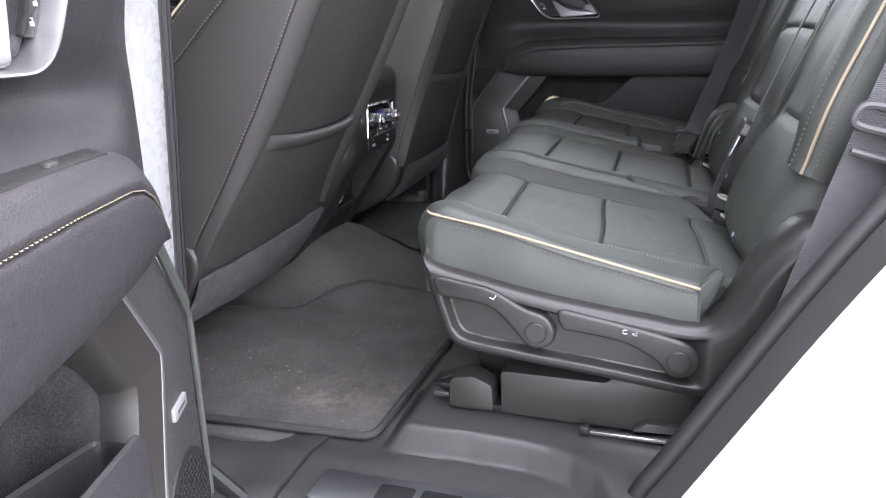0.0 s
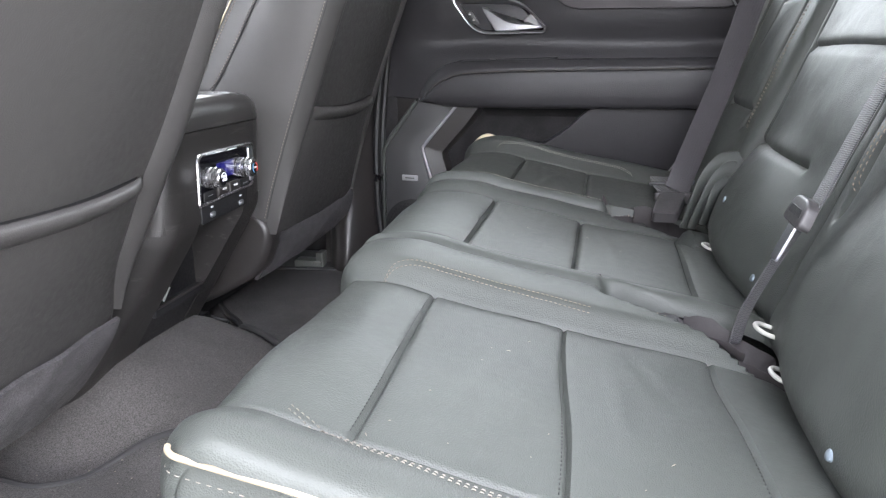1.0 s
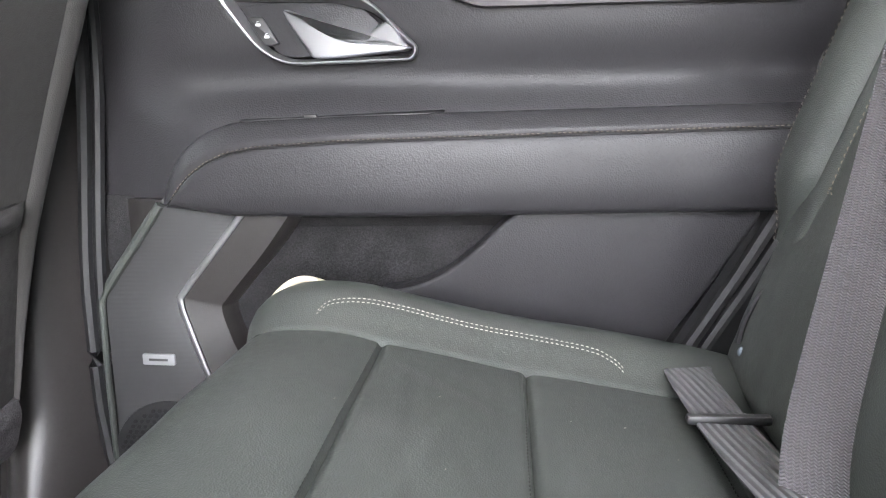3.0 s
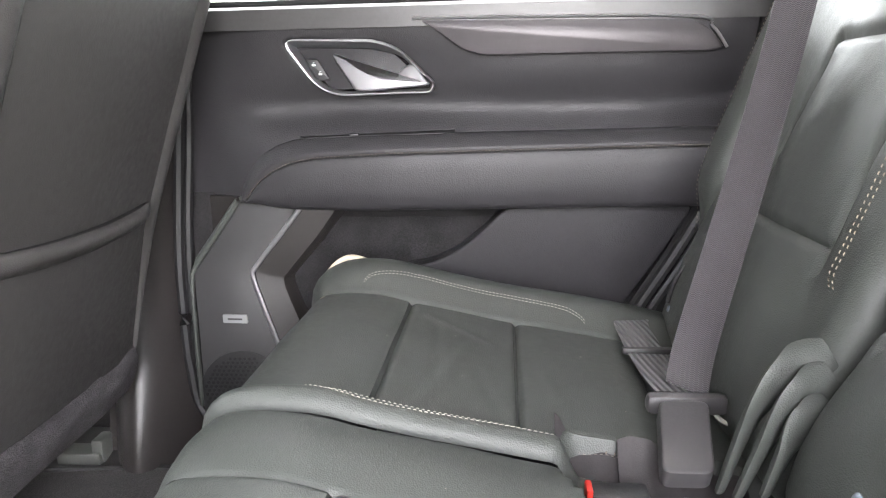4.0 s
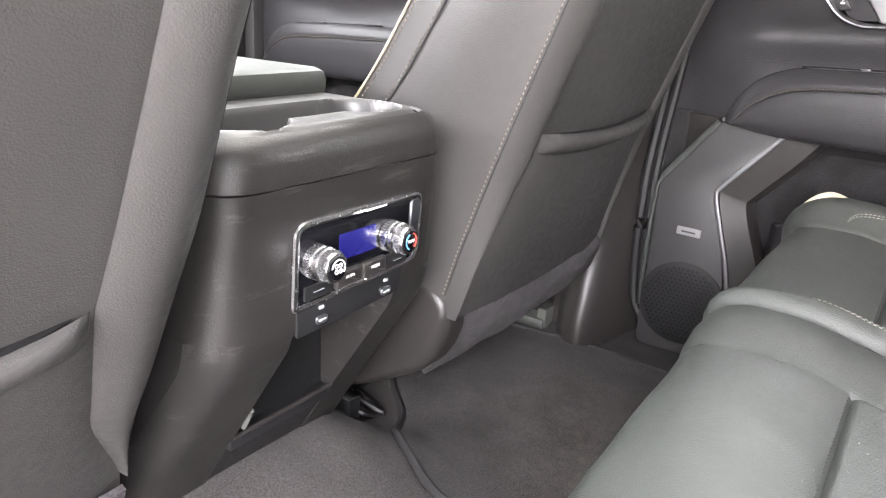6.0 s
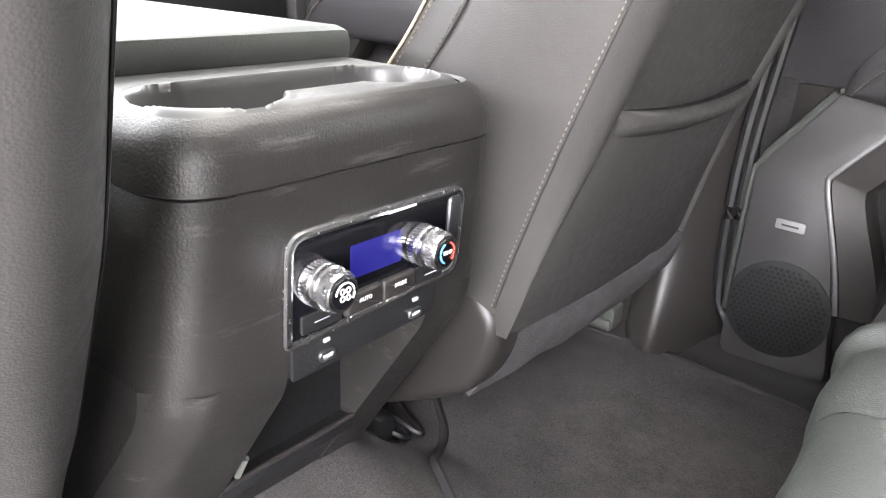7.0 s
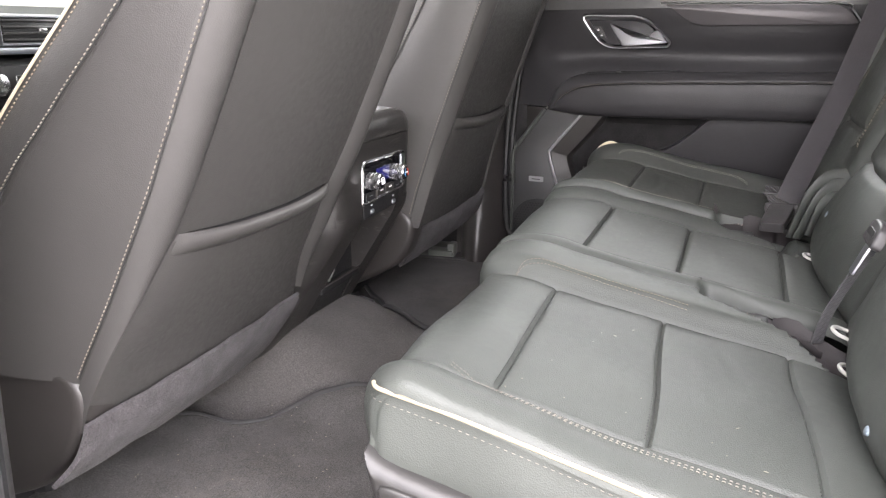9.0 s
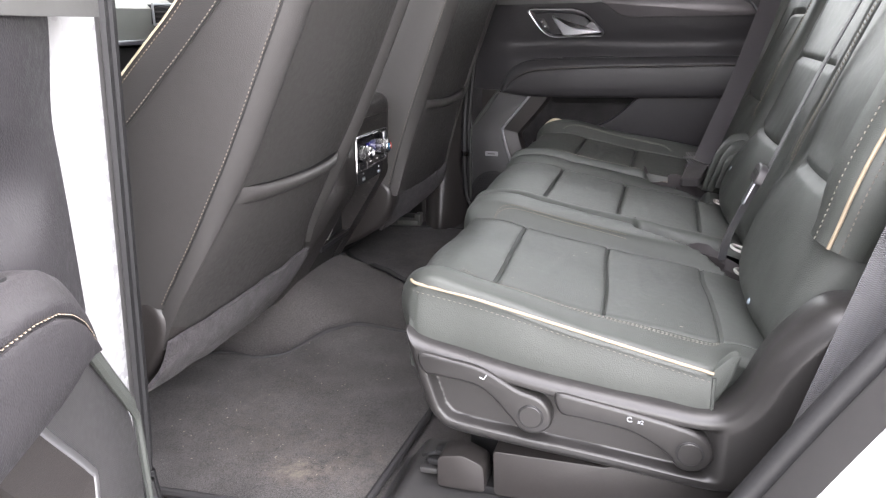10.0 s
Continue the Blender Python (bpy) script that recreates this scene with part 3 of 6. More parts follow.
# Grey tube added for the white-to-grey shading at the jamb's edge.
part_grey = [(-0.478 + bx(z), 0.750, z) for z in lin(-0.1, 1.2, 12)]
part("shading_lip", tube(part_grey, 0.010, 12), PLASTIC, bp, "grey lip that shades the edge of the jamb")
jam = [(-0.66, 0.56), (-0.56, 0.575), (-0.495, 0.60), (-0.465, 0.640), (-0.459, 0.68), (-0.463, 0.728), (-0.474, 0.760)]
JAMB = spline([(a, b, 0) for a, b in jam], 5)
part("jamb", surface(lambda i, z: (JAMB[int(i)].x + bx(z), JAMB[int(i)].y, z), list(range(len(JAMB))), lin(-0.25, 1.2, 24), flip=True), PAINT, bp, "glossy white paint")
for (ox, oy, r, fl) in ((-0.485, 0.766, 0.010, 1.3), (-0.496, 0.783, 0.011, 1.0), (-0.508, 0.806, 0.010, 1.2), (-0.520, 0.826, 0.009, 1.0)):
    short = ox < -0.49
    pts = [(ox + bx(z), oy, z) for z in lin(0.12, 1.2, 16)]
    low = [(ox + bx(0.12) + 0.010, oy, 0.05), (ox + 0.035, oy - 0.005, 0.01), (ox + 0.085, oy - 0.012, -0.012), (ox + 0.16, oy - 0.02, -0.02)]
    part("rubber_seal", tube(spline((low[:1] if short else low)[::-1] + pts, 4), r, 8, flat=fl), RUBBER, bp, "black rubber door seal")
part("pillar_trim", slab(lambda i, z: (-0.530 + bx(z) - 0.28 * i ** 2, 0.832 + 0.12 * i, z), lin(0, 1, 12), lin(-0.02, 1.2, 16), (-0.05, 0.0, 0)), PLASTIC, bp)
part("striker", rbox((-0.52, 0.600, 0.06), (-0.47, 0.630, 0.105), 0.008), CHROME, bp, "metal door check arm")

# rear edge of the opening: seal, trim band and white body side
EDGE = spline([(-0.03, 0.82, -0.06), (0.06, 0.825, -0.02), (0.092, 0.825, 0.058), (0.122, 0.825, 0.110), (0.183, 0.825, 0.219), (0.238, 0.825, 0.317), (0.302, 0.825, 0.422), (0.42, 0.825, 0.60), (0.58, 0.83, 0.90)], 6)
jamb = thing("body_side", (0.2, 0.75, 0.0), "white painted body side around the rear door opening", "car body", kind="structure")
part("rubber_seal", tube(EDGE, 0.012, 10), RUBBER, jamb, "black rubber door seal")


def across(i, w):
    p = EDGE[int(i)]
    d = (EDGE[min(int(i) + 1, len(EDGE) - 1)] - EDGE[max(int(i) - 1, 0)]).normalized()
    o = Vector((d.z, 0, -d.x))
    return p, o


def trim_band(i, w):
    p, o = across(i, w)
    q = p + o * (0.006 + 0.015 * w) + Vector((0, -0.004 - 0.051 * w, 0))
    return tuple(q)


def white_side(i, w):
    p, o = across(i, w)
    q = p + o * (0.021 + 0.45 * w) + Vector((0, -0.056 - 0.10 * smooth(0, 0.35, w) + 0.012 * math.sin(w * 14), 0))
    return tuple(q)


EI = list(range(len(EDGE)))
part("trim_band", slab(trim_band, EI, lin(0, 1, 5), (0.01, 0.02, 0)), PLASTIC, jamb, "grey plastic edge trim")
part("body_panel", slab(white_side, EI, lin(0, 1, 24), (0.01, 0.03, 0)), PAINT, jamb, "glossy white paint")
part("inner_trim", slab(lambda i, w: tuple(across(i, 0)[0] + across(i, 0)[1] * (0.01 + 0.16 * w) + Vector((0, 0.01 + 0.13 * w, 0))), EI, lin(0, 1, 6), (0.03, 0, 0)), PLASTIC, jamb)

# ---------------------------------------------------------------- doors
def rear_edge(z):
    """Where a rear door ends at height z: its edge follows the wheel arch."""
    return interp(z, [0.0, 0.27, 0.365, 0.446, 0.55, 0.68, 0.80], [0.05, 0.182, 0.240, 0.285, 0.330, 0.352, 0.362])


def door(name, L, label, front=-0.545, rear_edge=rear_edge, recess=1.0, pane=GLASS):
    """Door inner trim. L(s, n, z): s runs rearwards along the door, n into the cabin, z up."""
    e = thing(name, L(-0.05, 0.0, 0.06), label, "car door", "car doors")
    mm = Matrix((Vector(L(1, 0, 0)) - Vector(L(0, 0, 0)), Vector(L(0, 1, 0)) - Vector(L(0, 0, 0)), Vector(L(0, 0, 1)) - Vector(L(0, 0, 0)))).transposed().to_4x4()
    mm.translation = Vector(L(0, 0, 0))
    P = lambda nm, geo, mt, par=None, lb="", ang=38: part(nm, geo, mt, par or e, lb, mm, ang)
    X = lambda a, b, c: (a, c, b)          # outline (s, z) with depth along n
    XO = lambda off: (lambda a, b, c: (a, off + c, b))
    bez = [(-0.364, 0.717), (-0.188, 0.711), (-0.119, 0.643), (-0.125, 0.629), (-0.294, 0.626)]
    bez_o = rounded(bez, [0.030, 0.04, 0.014, 0.010, 0.04], 7)

    def inside(s, z, o, soft):
        d = 1e9
        c = False
        for i in range(len(o)):
            (x1, y1), (x2, y2) = o[i - 1], o[i]
            if (y1 > z) != (y2 > z) and s < (x2 - x1) * (z - y1) / (y2 - y1) + x1:
                c = not c
            ex, ey = x2 - x1, y2 - y1
            t = max(0, min(1, ((s - x1) * ex + (z - y1) * ey) / (ex * ex + ey * ey + 1e-12)))
            d = min(d, math.hypot(s - x1 - t * ex, z - y1 - t * ey))
        return smooth(0, soft, d) if c else 0.0

    def upper(s, z):
        n = 0.004 + 0.010 * smooth(0.63, 0.735, z) - 0.022 * math.exp(-((z - 0.605) / 0.034) ** 2) * smooth(-0.50, -0.36, s)
        n -= 0.017 * math.exp(-(((s + 0.235) / 0.17) ** 2 + ((z - 0.655) / 0.055) ** 2))
        n -= recess * 0.055 * smooth(-0.36, -0.545, s) ** 1.5
        n -= 0.016 * smooth(0.18, 0.30, s) * math.exp(-((z - 0.62) / 0.05) ** 2)
        if -0.38 < s < -0.1 and 0.61 < z < 0.73:
            n -= 0.020 * inside(s, z, bez_o, 0.010)
        return (s, n, z)
    P("upper_panel", slab(lambda t, z: upper(front + (rear_edge(z) - front) * t, z), lin(0, 1, 190), lin(0.468, 0.757, 66), (0, -0.06, 0)), VINYL, lb="soft dark vinyl upper panel")
    # sill of the window with its chrome-lined trim
    P("window_sill", slab(lambda s, w: (s, 0.020 - 0.07 * w + 0.004 * math.sin(w * 3.1), 0.757 + 0.006 * smooth(0, 0.3, w)), lin(-0.545, 0.47, 30), lin(0, 1, 10), (0, 0, -0.03)), PLASTIC, lb="grey window sill trim")
    P("window_seal", tube([(s, -0.03, 0.768) for s in lin(-0.545, 0.47, 12)], 0.008, 8), RUBBER)
    P("window_frame", tube(spline([(-0.545, -0.08, 0.70), (-0.54, -0.08, 0.9), (-0.50, -0.08, 1.12), (-0.40, -0.085, 1.155), (0.30, -0.085, 1.155), (0.44, -0.08, 1.10), (0.47, -0.06, 0.9), (0.47, -0.05, 0.70)], 5), 0.022, 8), PLASTIC_BLACK)
    P("window_glass", slab(lambda s, z: (s, -0.055 - 0.08 * (z - 0.75), z), lin(-0.53, 0.455, 8), lin(0.75, 1.14, 5), (0, -0.004, 0)), pane, lb="tinted side window glass")
    # metal-look spear below the window
    spear = [(-0.138, 0.735), (0.255, 0.727), (0.285, 0.712), (0.306, 0.686), (0.29, 0.682), (-0.045, 0.683), (-0.075, 0.692), (-0.11, 0.718)]
    P("decor_panel", plate(rounded(spear, 0.006, 3), 0.0225, 0.0012, X), DARK_TRIM, lb="dark brushed decorative panel")
    P("chrome_strip", tube(spline([(-0.150, 0.020, 0.7385), (0.0, 0.023, 0.7365), (0.255, 0.023, 0.7305), (0.288, 0.023, 0.715), (0.310, 0.022, 0.686)], 6), 0.0029, 8, flat=0.8), SATIN, lb="thin chrome strip")
    # handle
    bzv, bzf = [], []
    nz = len(bez_o)
    for k_in, dep in ((-0.10, -0.006), (-0.08, 0.002), (0.10, 0.0050), (0.35, 0.0045), (1.0, -0.0105), (1.0, -0.018)):
        for i in range(nz):
            tx, tz = bez_o[(i + 1) % nz][0] - bez_o[i - 1][0], bez_o[(i + 1) % nz][1] - bez_o[i - 1][1]
            ln = math.hypot(tx, tz)
            wid = 0.0065 + 0.0075 * smooth(0.665, 0.712, bez_o[i][1]) * (1 - smooth(-0.20, -0.15, bez_o[i][0]))
            bzv.append((bez_o[i][0] + tz / ln * wid * k_in, dep, bez_o[i][1] - tx / ln * wid * k_in))
    for k in range(5):
        for i in range(nz):
            a, b = k * nz + i, k * nz + (i + 1) % nz
            bzf.append((a, b, b + nz, a + nz))
    hd = P("handle_bezel", (bzv, bzf), SATIN, lb="satin chrome handle bezel")
    P("handle_cup", plate(rounded([(-0.338, 0.700), (-0.193, 0.697), (-0.132, 0.640), (-0.285, 0.636)], 0.014, 5), 0.004, 0.001, XO(-0.020)), VINYL, hd, "black recessed cup")
    blade = spline([(-0.281, 0.689, 0), (-0.262, 0.686, 0), (-0.235, 0.668, 0), (-0.205, 0.655, 0), (-0.183, 0.654, 0), (-0.168, 0.668, 0), (-0.152, 0.672, 0), (-0.137, 0.652, 0), (-0.131, 0.641, 0), (-0.17, 0.637, 0), (-0.236, 0.633, 0), (-0.252, 0.645, 0)], 4, True)
    P("pull_lever", plate([(q.x, q.y) for q in blade], 0.020, 0.0035, lambda a, b, c: (a, -0.026 + c + 0.22 * (0.672 - b) + 0.05 * (a + 0.2), b), 3), LEVER, hd, "bright chrome pull lever")
    bt = P("lock_switch", plate(rounded([(-0.326, 0.684), (-0.305, 0.684), (-0.286, 0.652), (-0.305, 0.650)], 0.004), 0.008, 0.002, XO(-0.018)), PLASTIC_BLACK, hd, "black lock buttons")
    for (a, b) in ((-0.311, 0.675), (-0.301, 0.661)):
        P("lock_symbol", merge(plate(rounded([(a - 0.003, b - 0.002), (a + 0.003, b - 0.002), (a + 0.003, b + 0.001), (a - 0.003, b + 0.001)], 0.0008), 0.0006, 0.0002, XO(-0.0101)),
                               tube([(a - 0.001, -0.0097, b + 0.001), (a - 0.0008, -0.0097, b + 0.0034), (a + 0.0014, -0.0097, b + 0.0034)], 0.0004, 5)), WHITE_MARK, bt, "white lock symbol")
    # armrest
    SS = [-0.440, -0.434, -0.425, -0.412, -0.395, -0.372, -0.345, -0.31, -0.20, 0.47]
    zt = [0.470, 0.486, 0.503, 0.522, 0.539, 0.552, 0.5605, 0.5645, 0.567, 0.574]
    zs = [0.4645, 0.4640, 0.4645, 0.482, 0.499, 0.514, 0.5255, 0.532, 0.538, 0.549]
    zb = [0.464, 0.4625, 0.461, 0.459, 0.457, 0.4535, 0.451, 0.4503, 0.449, 0.455]
    n1 = [-0.008, 0.012, 0.019, 0.022, 0.025, 0.028, 0.0305, 0.0325, 0.036, 0.040]

    def arm_profile(s):
        t, m_, b, n = [interp(s, SS, q) for q in (zt, zs, zb, n1)]
        return [(-0.02, t - 0.002), (n * 0.45, t), (n * 0.85, t - 0.18 * (t - m_)), (n + 0.006, m_ + 0.35 * (t - m_)), (n + 0.0075, m_), (n + 0.010, m_ - 0.3 * (m_ - b)), (n + 0.006, b + 0.25 * (m_ - b)), (n - 0.010, b), (-0.02, b)]

    def arm(s, w):
        pr = arm_profile(s)
        k = w * (len(pr) - 1)
        i = min(int(k), len(pr) - 2)
        t = k - i
        a, b, c, d = [Vector(pr[j]) for j in (max(i - 1, 0), i, i + 1, min(i + 2, len(pr) - 1))]
        q = 0.5 * ((2 * b) + (c - a) * t + (2 * a - 5 * b + 4 * c - d) * t * t + (3 * b - a - 3 * c + d) * t ** 3)
        q.x -= 0.0045 * math.exp(-((w - 0.5) / 0.010) ** 2)
        return (s, q.x, q.y)
    su = [-0.440 + 0.768 * (t ** 1.3) for t in lin(0, 1, 110)]
    ar = P("armrest", surface(arm, su, lin(0, 1, 73)), VINYL, lb="padded black leather armrest")
    pth, nr = on_surface(arm, [(s, 0.482) for s in lin(-0.421, 0.32, 150)])
    P("stitching", stitches(pth, nr, 0.0005, 0.0040, 0.0018), THREAD, ar, "pale thread along the seam")
    P("seam", tube([p - Vector(n) * 0.0002 for p, n in zip(*on_surface(arm, [(s, 0.502) for s in lin(-0.424, 0.325, 120)], 0.0))], 0.0013, 6), THREAD_DARK, ar, "dark seam of the armrest")
    P("end_cap", tube([(-0.440, -0.02, 0.467), (-0.440, 0.004, 0.467)], 0.004, 6), LEATHER, ar)
    P("switch_panel", plate(rounded([(-0.345, -0.014), (-0.085, -0.014), (-0.105, 0.022), (-0.325, 0.022)], 0.008), 0.006, 0.001, lambda a, b, c: (a, b, interp(a, SS, zt) - 0.0050 + c + 0.10 * max(0.0, 0.020 - b))), PLASTIC_BLACK, ar, "black window switch panel")
    P("window_switch", rbox((-0.255, 0.006, 0.560), (-0.240, 0.014, 0.5695), 0.002), PLASTIC, ar, "small chrome tipped window switch")
    # lower part
    P("pocket_wall", slab(lambda t, z: (lambda s: (s, -0.040 - 0.035 * smooth(-0.34, -0.28, s) * smooth(0.46, 0.42, z) + wob(s, 0, z, 6, 0.003), z))(-0.545 + (rear_edge(z) + 0.545) * t), lin(0, 1, 70), lin(0.0, 0.47, 30), (0, -0.03, 0)), LINING, lb="dark map pocket wall")
    P("corner_panel", plate([(min(-0.50, front), 0.345 if front < -0.51 else 0.385), (-0.452, 0.466), (front, 0.466)], 0.030, 0.003, lambda a, b, c: (a, -0.050 + 0.02 * (1 - recess) - 0.03 * recess * smooth(-0.45, -0.545, a) + c, b)), PLASTIC_WARM, lb="grained plastic corner panel")
    P("edge_bead", tube(spline([(-0.446, 0.004, 0.463), (-0.486, 0.003, 0.410), (-0.528, 0.002, 0.352), (-0.538, 0.001, 0.31), (-0.541, 0.0, 0.10)], 6), [0.0055] * 2 + [0.0062] * 10 + [0.0040] * 13, 8), LEATHER, lb="padded edge strip")
    pod = [(-0.538, 0.02), (-0.535, 0.345), (-0.446, 0.462), (-0.338, 0.456), (-0.437, 0.341), (-0.400, 0.21), (-0.37, 0.02)]
    pd = P("speaker_panel", plate(rounded(pod, [0.02, 0.02, 0.004, 0.004, 0.03, 0.03, 0.02], 5), 0.040, 0.004, XO(-0.042)), RIBBED, lb="dark ribbed speaker panel")
    sp = P("speaker_grille", plate([(-0.462 + 0.080 * math.cos(t), 0.122 + 0.080 * math.sin(t)) for t in lin(0, 2 * math.pi, 49)[:-1]], 0.004, 0.002, XO(-0.003)), RUBBER, pd, "round black speaker grille")
    hv, hf = [], []
    for r in range(-9, 10):
        for c in range(-10, 11):
            a, b = c * 0.0085 + (0.00425 if r % 2 else 0), r * 0.0074
            if math.hypot(a, b) < 0.072:
                g = plate([(-0.462 + a + 0.0034 * math.cos(k * math.pi / 3), 0.122 + b + 0.0034 * math.sin(k * math.pi / 3)) for k in range(6)], 0.0012, 0.0005, XO(0.001), 1)
                o = len(hv)
                hv += g[0]
                hf += [tuple(i + o for i in q) for q in g[1]]
    tagged(P("perforation", (hv, hf), DARK_VOID, sp), kind="stuff")
    bd = P("badge", plate(rounded([(-0.490, 0.253), (-0.447, 0.252), (-0.447, 0.267), (-0.490, 0.268)], 0.0025), 0.004, 0.001, XO(-0.002)), BADGE, pd, "small satin metal badge")
    P("badge_bar", plate([(-0.481, 0.2588), (-0.456, 0.2582), (-0.456, 0.2612), (-0.481, 0.2618)], 0.0008, 0.0002, XO(0.0018), 1), PLASTIC, bd)
    ch = [(-0.337, 0.001, 0.458), (-0.375, 0.001, 0.412), (-0.424, 0.001, 0.353), (-0.432, 0.001, 0.335), (-0.420, 0.001, 0.29), (-0.397, 0.001, 0.215), (-0.38, 0.001, 0.14)]
    P("chrome_accent", tube(spline(ch, 6), 0.0042, 10, flat=0.4, up=(0, 1, 0)), SATIN, lb="bent satin chrome accent strip")
    chs = spline([(a + 0.006, 0, c) for a, b, c in ch], 6)
    pks = spline([(-0.270, 0, 0.455), (-0.310, 0, 0.400), (-0.362, 0, 0.340), (-0.372, 0, 0.322), (-0.362, 0, 0.285), (-0.335, 0, 0.215), (-0.31, 0, 0.14)], 6)
    P("pocket_rim", slab(lambda i, w: (chs[int(i)].x + (pks[int(i)].x - chs[int(i)].x) * w, 0.002 - 0.012 * w - 0.02 * smooth(0.85, 1.0, w), chs[int(i)].z + (pks[int(i)].z - chs[int(i)].z) * w), list(range(len(chs))), lin(0, 1, 12), (0, -0.02, 0)), PLASTIC_WARM, lb="slanted plastic pocket rim")
    lp = [(0.000, 0.452), (-0.022, 0.436), (-0.055, 0.402), (-0.098, 0.368), (-0.14, 0.350), (-0.19, 0.345), (-0.22, 0.02), (0.05, 0.02), (0.180, 0.27), (0.238, 0.365), (0.284, 0.452)]
    P("lower_pad", plate(rounded(lp, [0.02, 0.02, 0.03, 0.03, 0.03, 0.03, 0.02, 0.02, 0.03, 0.03, 0.02], 6), 0.045, 0.006, lambda a, b, c: (a, -0.045 + c - 0.22 * (0.452 - b), b), 3), VINYL, lb="padded lower panel in front of the map pocket")
    bo = rounded([(-0.345, -0.045), (-0.15, -0.045), (-0.15, 0.026), (-0.325, 0.026)], [0.02, 0.02, 0.02, 0.03], 5)
    bc = [sum(q[k] for q in bo) / len(bo) for k in (0, 1)]
    rim_z = lambda a: 0.30 + 0.045 * smooth(-0.335, -0.27, a)
    bv, bf = [], []
    for kx, ky, dz in ((1, 1, -0.30), (1, 1, -0.012), (0.985, 0.94, -0.002), (0.965, 0.84, 0.0), (0.945, 0.74, -0.003), (0.935, 0.70, -0.014), (0.92, 0.62, -0.10)):
        bv += [(bc[0] + (a - bc[0]) * kx, bc[1] + (b - bc[1]) * ky, max(0.02, rim_z(a) + dz)) for a, b in bo]
    nb_ = len(bo)
    for k in range(6):
        for i in range(nb_):
            a, b = k * nb_ + i, k * nb_ + (i + 1) % nb_
            bf.append((a, b, b + nb_, a + nb_))
    bf.append(tuple(6 * nb_ + i for i in range(nb_)))
    P("pocket_bin", (bv, bf), VINYL, lb="open plastic bin at the foot of the map pocket")
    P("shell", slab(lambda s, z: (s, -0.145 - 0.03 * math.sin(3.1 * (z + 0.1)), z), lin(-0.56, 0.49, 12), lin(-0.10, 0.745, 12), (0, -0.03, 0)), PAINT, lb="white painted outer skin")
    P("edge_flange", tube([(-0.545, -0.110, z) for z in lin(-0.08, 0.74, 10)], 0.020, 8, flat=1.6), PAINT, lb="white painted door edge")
    return e


door("car_door", lambda s, n, z: (s, 2.5 - n, z), "closed dark car door with chrome handle, leather armrest and speaker panel")
door("car_door", lambda s, n, z: (s * 1.04 - 1.098, 2.5 - n, z), "closed dark front car door with chrome handle and leather armrest", -0.545, lambda z: 0.47, pane=GLASS_FRONT)
UA = radians(OPEN)
UX, UY = math.sin(UA), -math.cos(UA)
door("car_door", lambda s, n, z: (DOOR_AT[0] + (s + 0.468) * UX - n * UY, DOOR_AT[1] + (s + 0.468) * UY + n * UX, z + DOOR_UP), "open dark car door with leather armrest, map pocket and badge", -0.505, recess=0.45)

for nm, y0, y1 in (("wall_kick_far", 2.50, 2.56), ("wall_kick_near", 0.84, 0.90)):
    setting(nm, rbox((-2.25, y0, 0.0), (-1.60, y1, 0.79), 0.01), PLASTIC, "dark plastic kick panel beside the dashboard", "wall")

arch = thing("arch_trim", (0.3, 2.52, 0.0), "black trim and rubber seal behind the far rear door", "door jamb", kind="structure")
part("jamb", slab(lambda t, z: (rear_edge(z) + 0.012 + 0.42 * t, 2.520 + 0.035 * (1 - t), z), lin(0, 1, 6), lin(0.0, 0.76, 30), (0, 0.04, 0), flip=True), PLASTIC_BLACK, arch)
for o, r in ((0.016, 0.009), (0.036, 0.008)):
    part("rubber_seal", tube([(rear_edge(z) + o, 2.512, z) for z in lin(0.02, 0.80, 30)], r, 8), RUBBER, arch, "black rubber door seal")

# far pillar and sill
fp = thing("pillar_far", (-0.62, 2.5, 0.0), "dark plastic pillar trim between the far doors", "door pillar", kind="structure")
FPX = lambda z: (-0.575 + 0.03 * smooth(0.3, 0.7, z))


def pil(i, z):
    """i runs from the rear door's seal forwards."""
    x = FPX(z) - 0.16 * i + 0.02 * smooth(0.25, 0.05, z)
    y = 2.545 - 0.075 * math.sin(math.pi * min(1, i * 1.1)) ** 0.8 * (1 - 0.25 * smooth(0.2, 0.5, z)) - 0.05 * smooth(0.22, 0.02, z) * smooth(0.0, 0.5, i)
    return (x, y, z)


part("pillar_trim", slab(pil, lin(0, 1, 24), lin(-0.01, 1.18, 40), (0, 0.06, 0), flip=True), PLASTIC_WARM, fp)
for o, r in ((0.008, 0.009), (0.022, 0.008)):
    path = [(FPX(z) + o + 0.015 * smooth(0.2, 0.05, z), 2.515 + o * 0.5, z) for z in lin(1.15, 0.10, 18)] + [(-0.535 + o, 2.515, 0.06), (-0.50 + o, 2.52, 0.02), (-0.42, 2.525, 0.005), (-0.2, 2.53, 0.0), (0.4, 2.53, 0.0)]
    part("rubber_seal", tube(spline(path, 3), r, 8), RUBBER, fp, "black rubber door seal")
cov = part("seat_bolt_cover", rbox((-0.795, 2.455, 0.0), (-0.715, 2.50, 0.026), 0.005), PLASTIC_PALE, fp, "pale plastic cover on the floor")
part("clip", rbox((-0.733, 2.462, 0.0), (-0.712, 2.503, 0.048), 0.004), PLASTIC_PALE, cov)
part("sill_strip", rbox((-0.705, 2.434, 0.0), (-0.52, 2.447, 0.011), 0.004), PLASTIC, fp, "plastic strip along the sill")
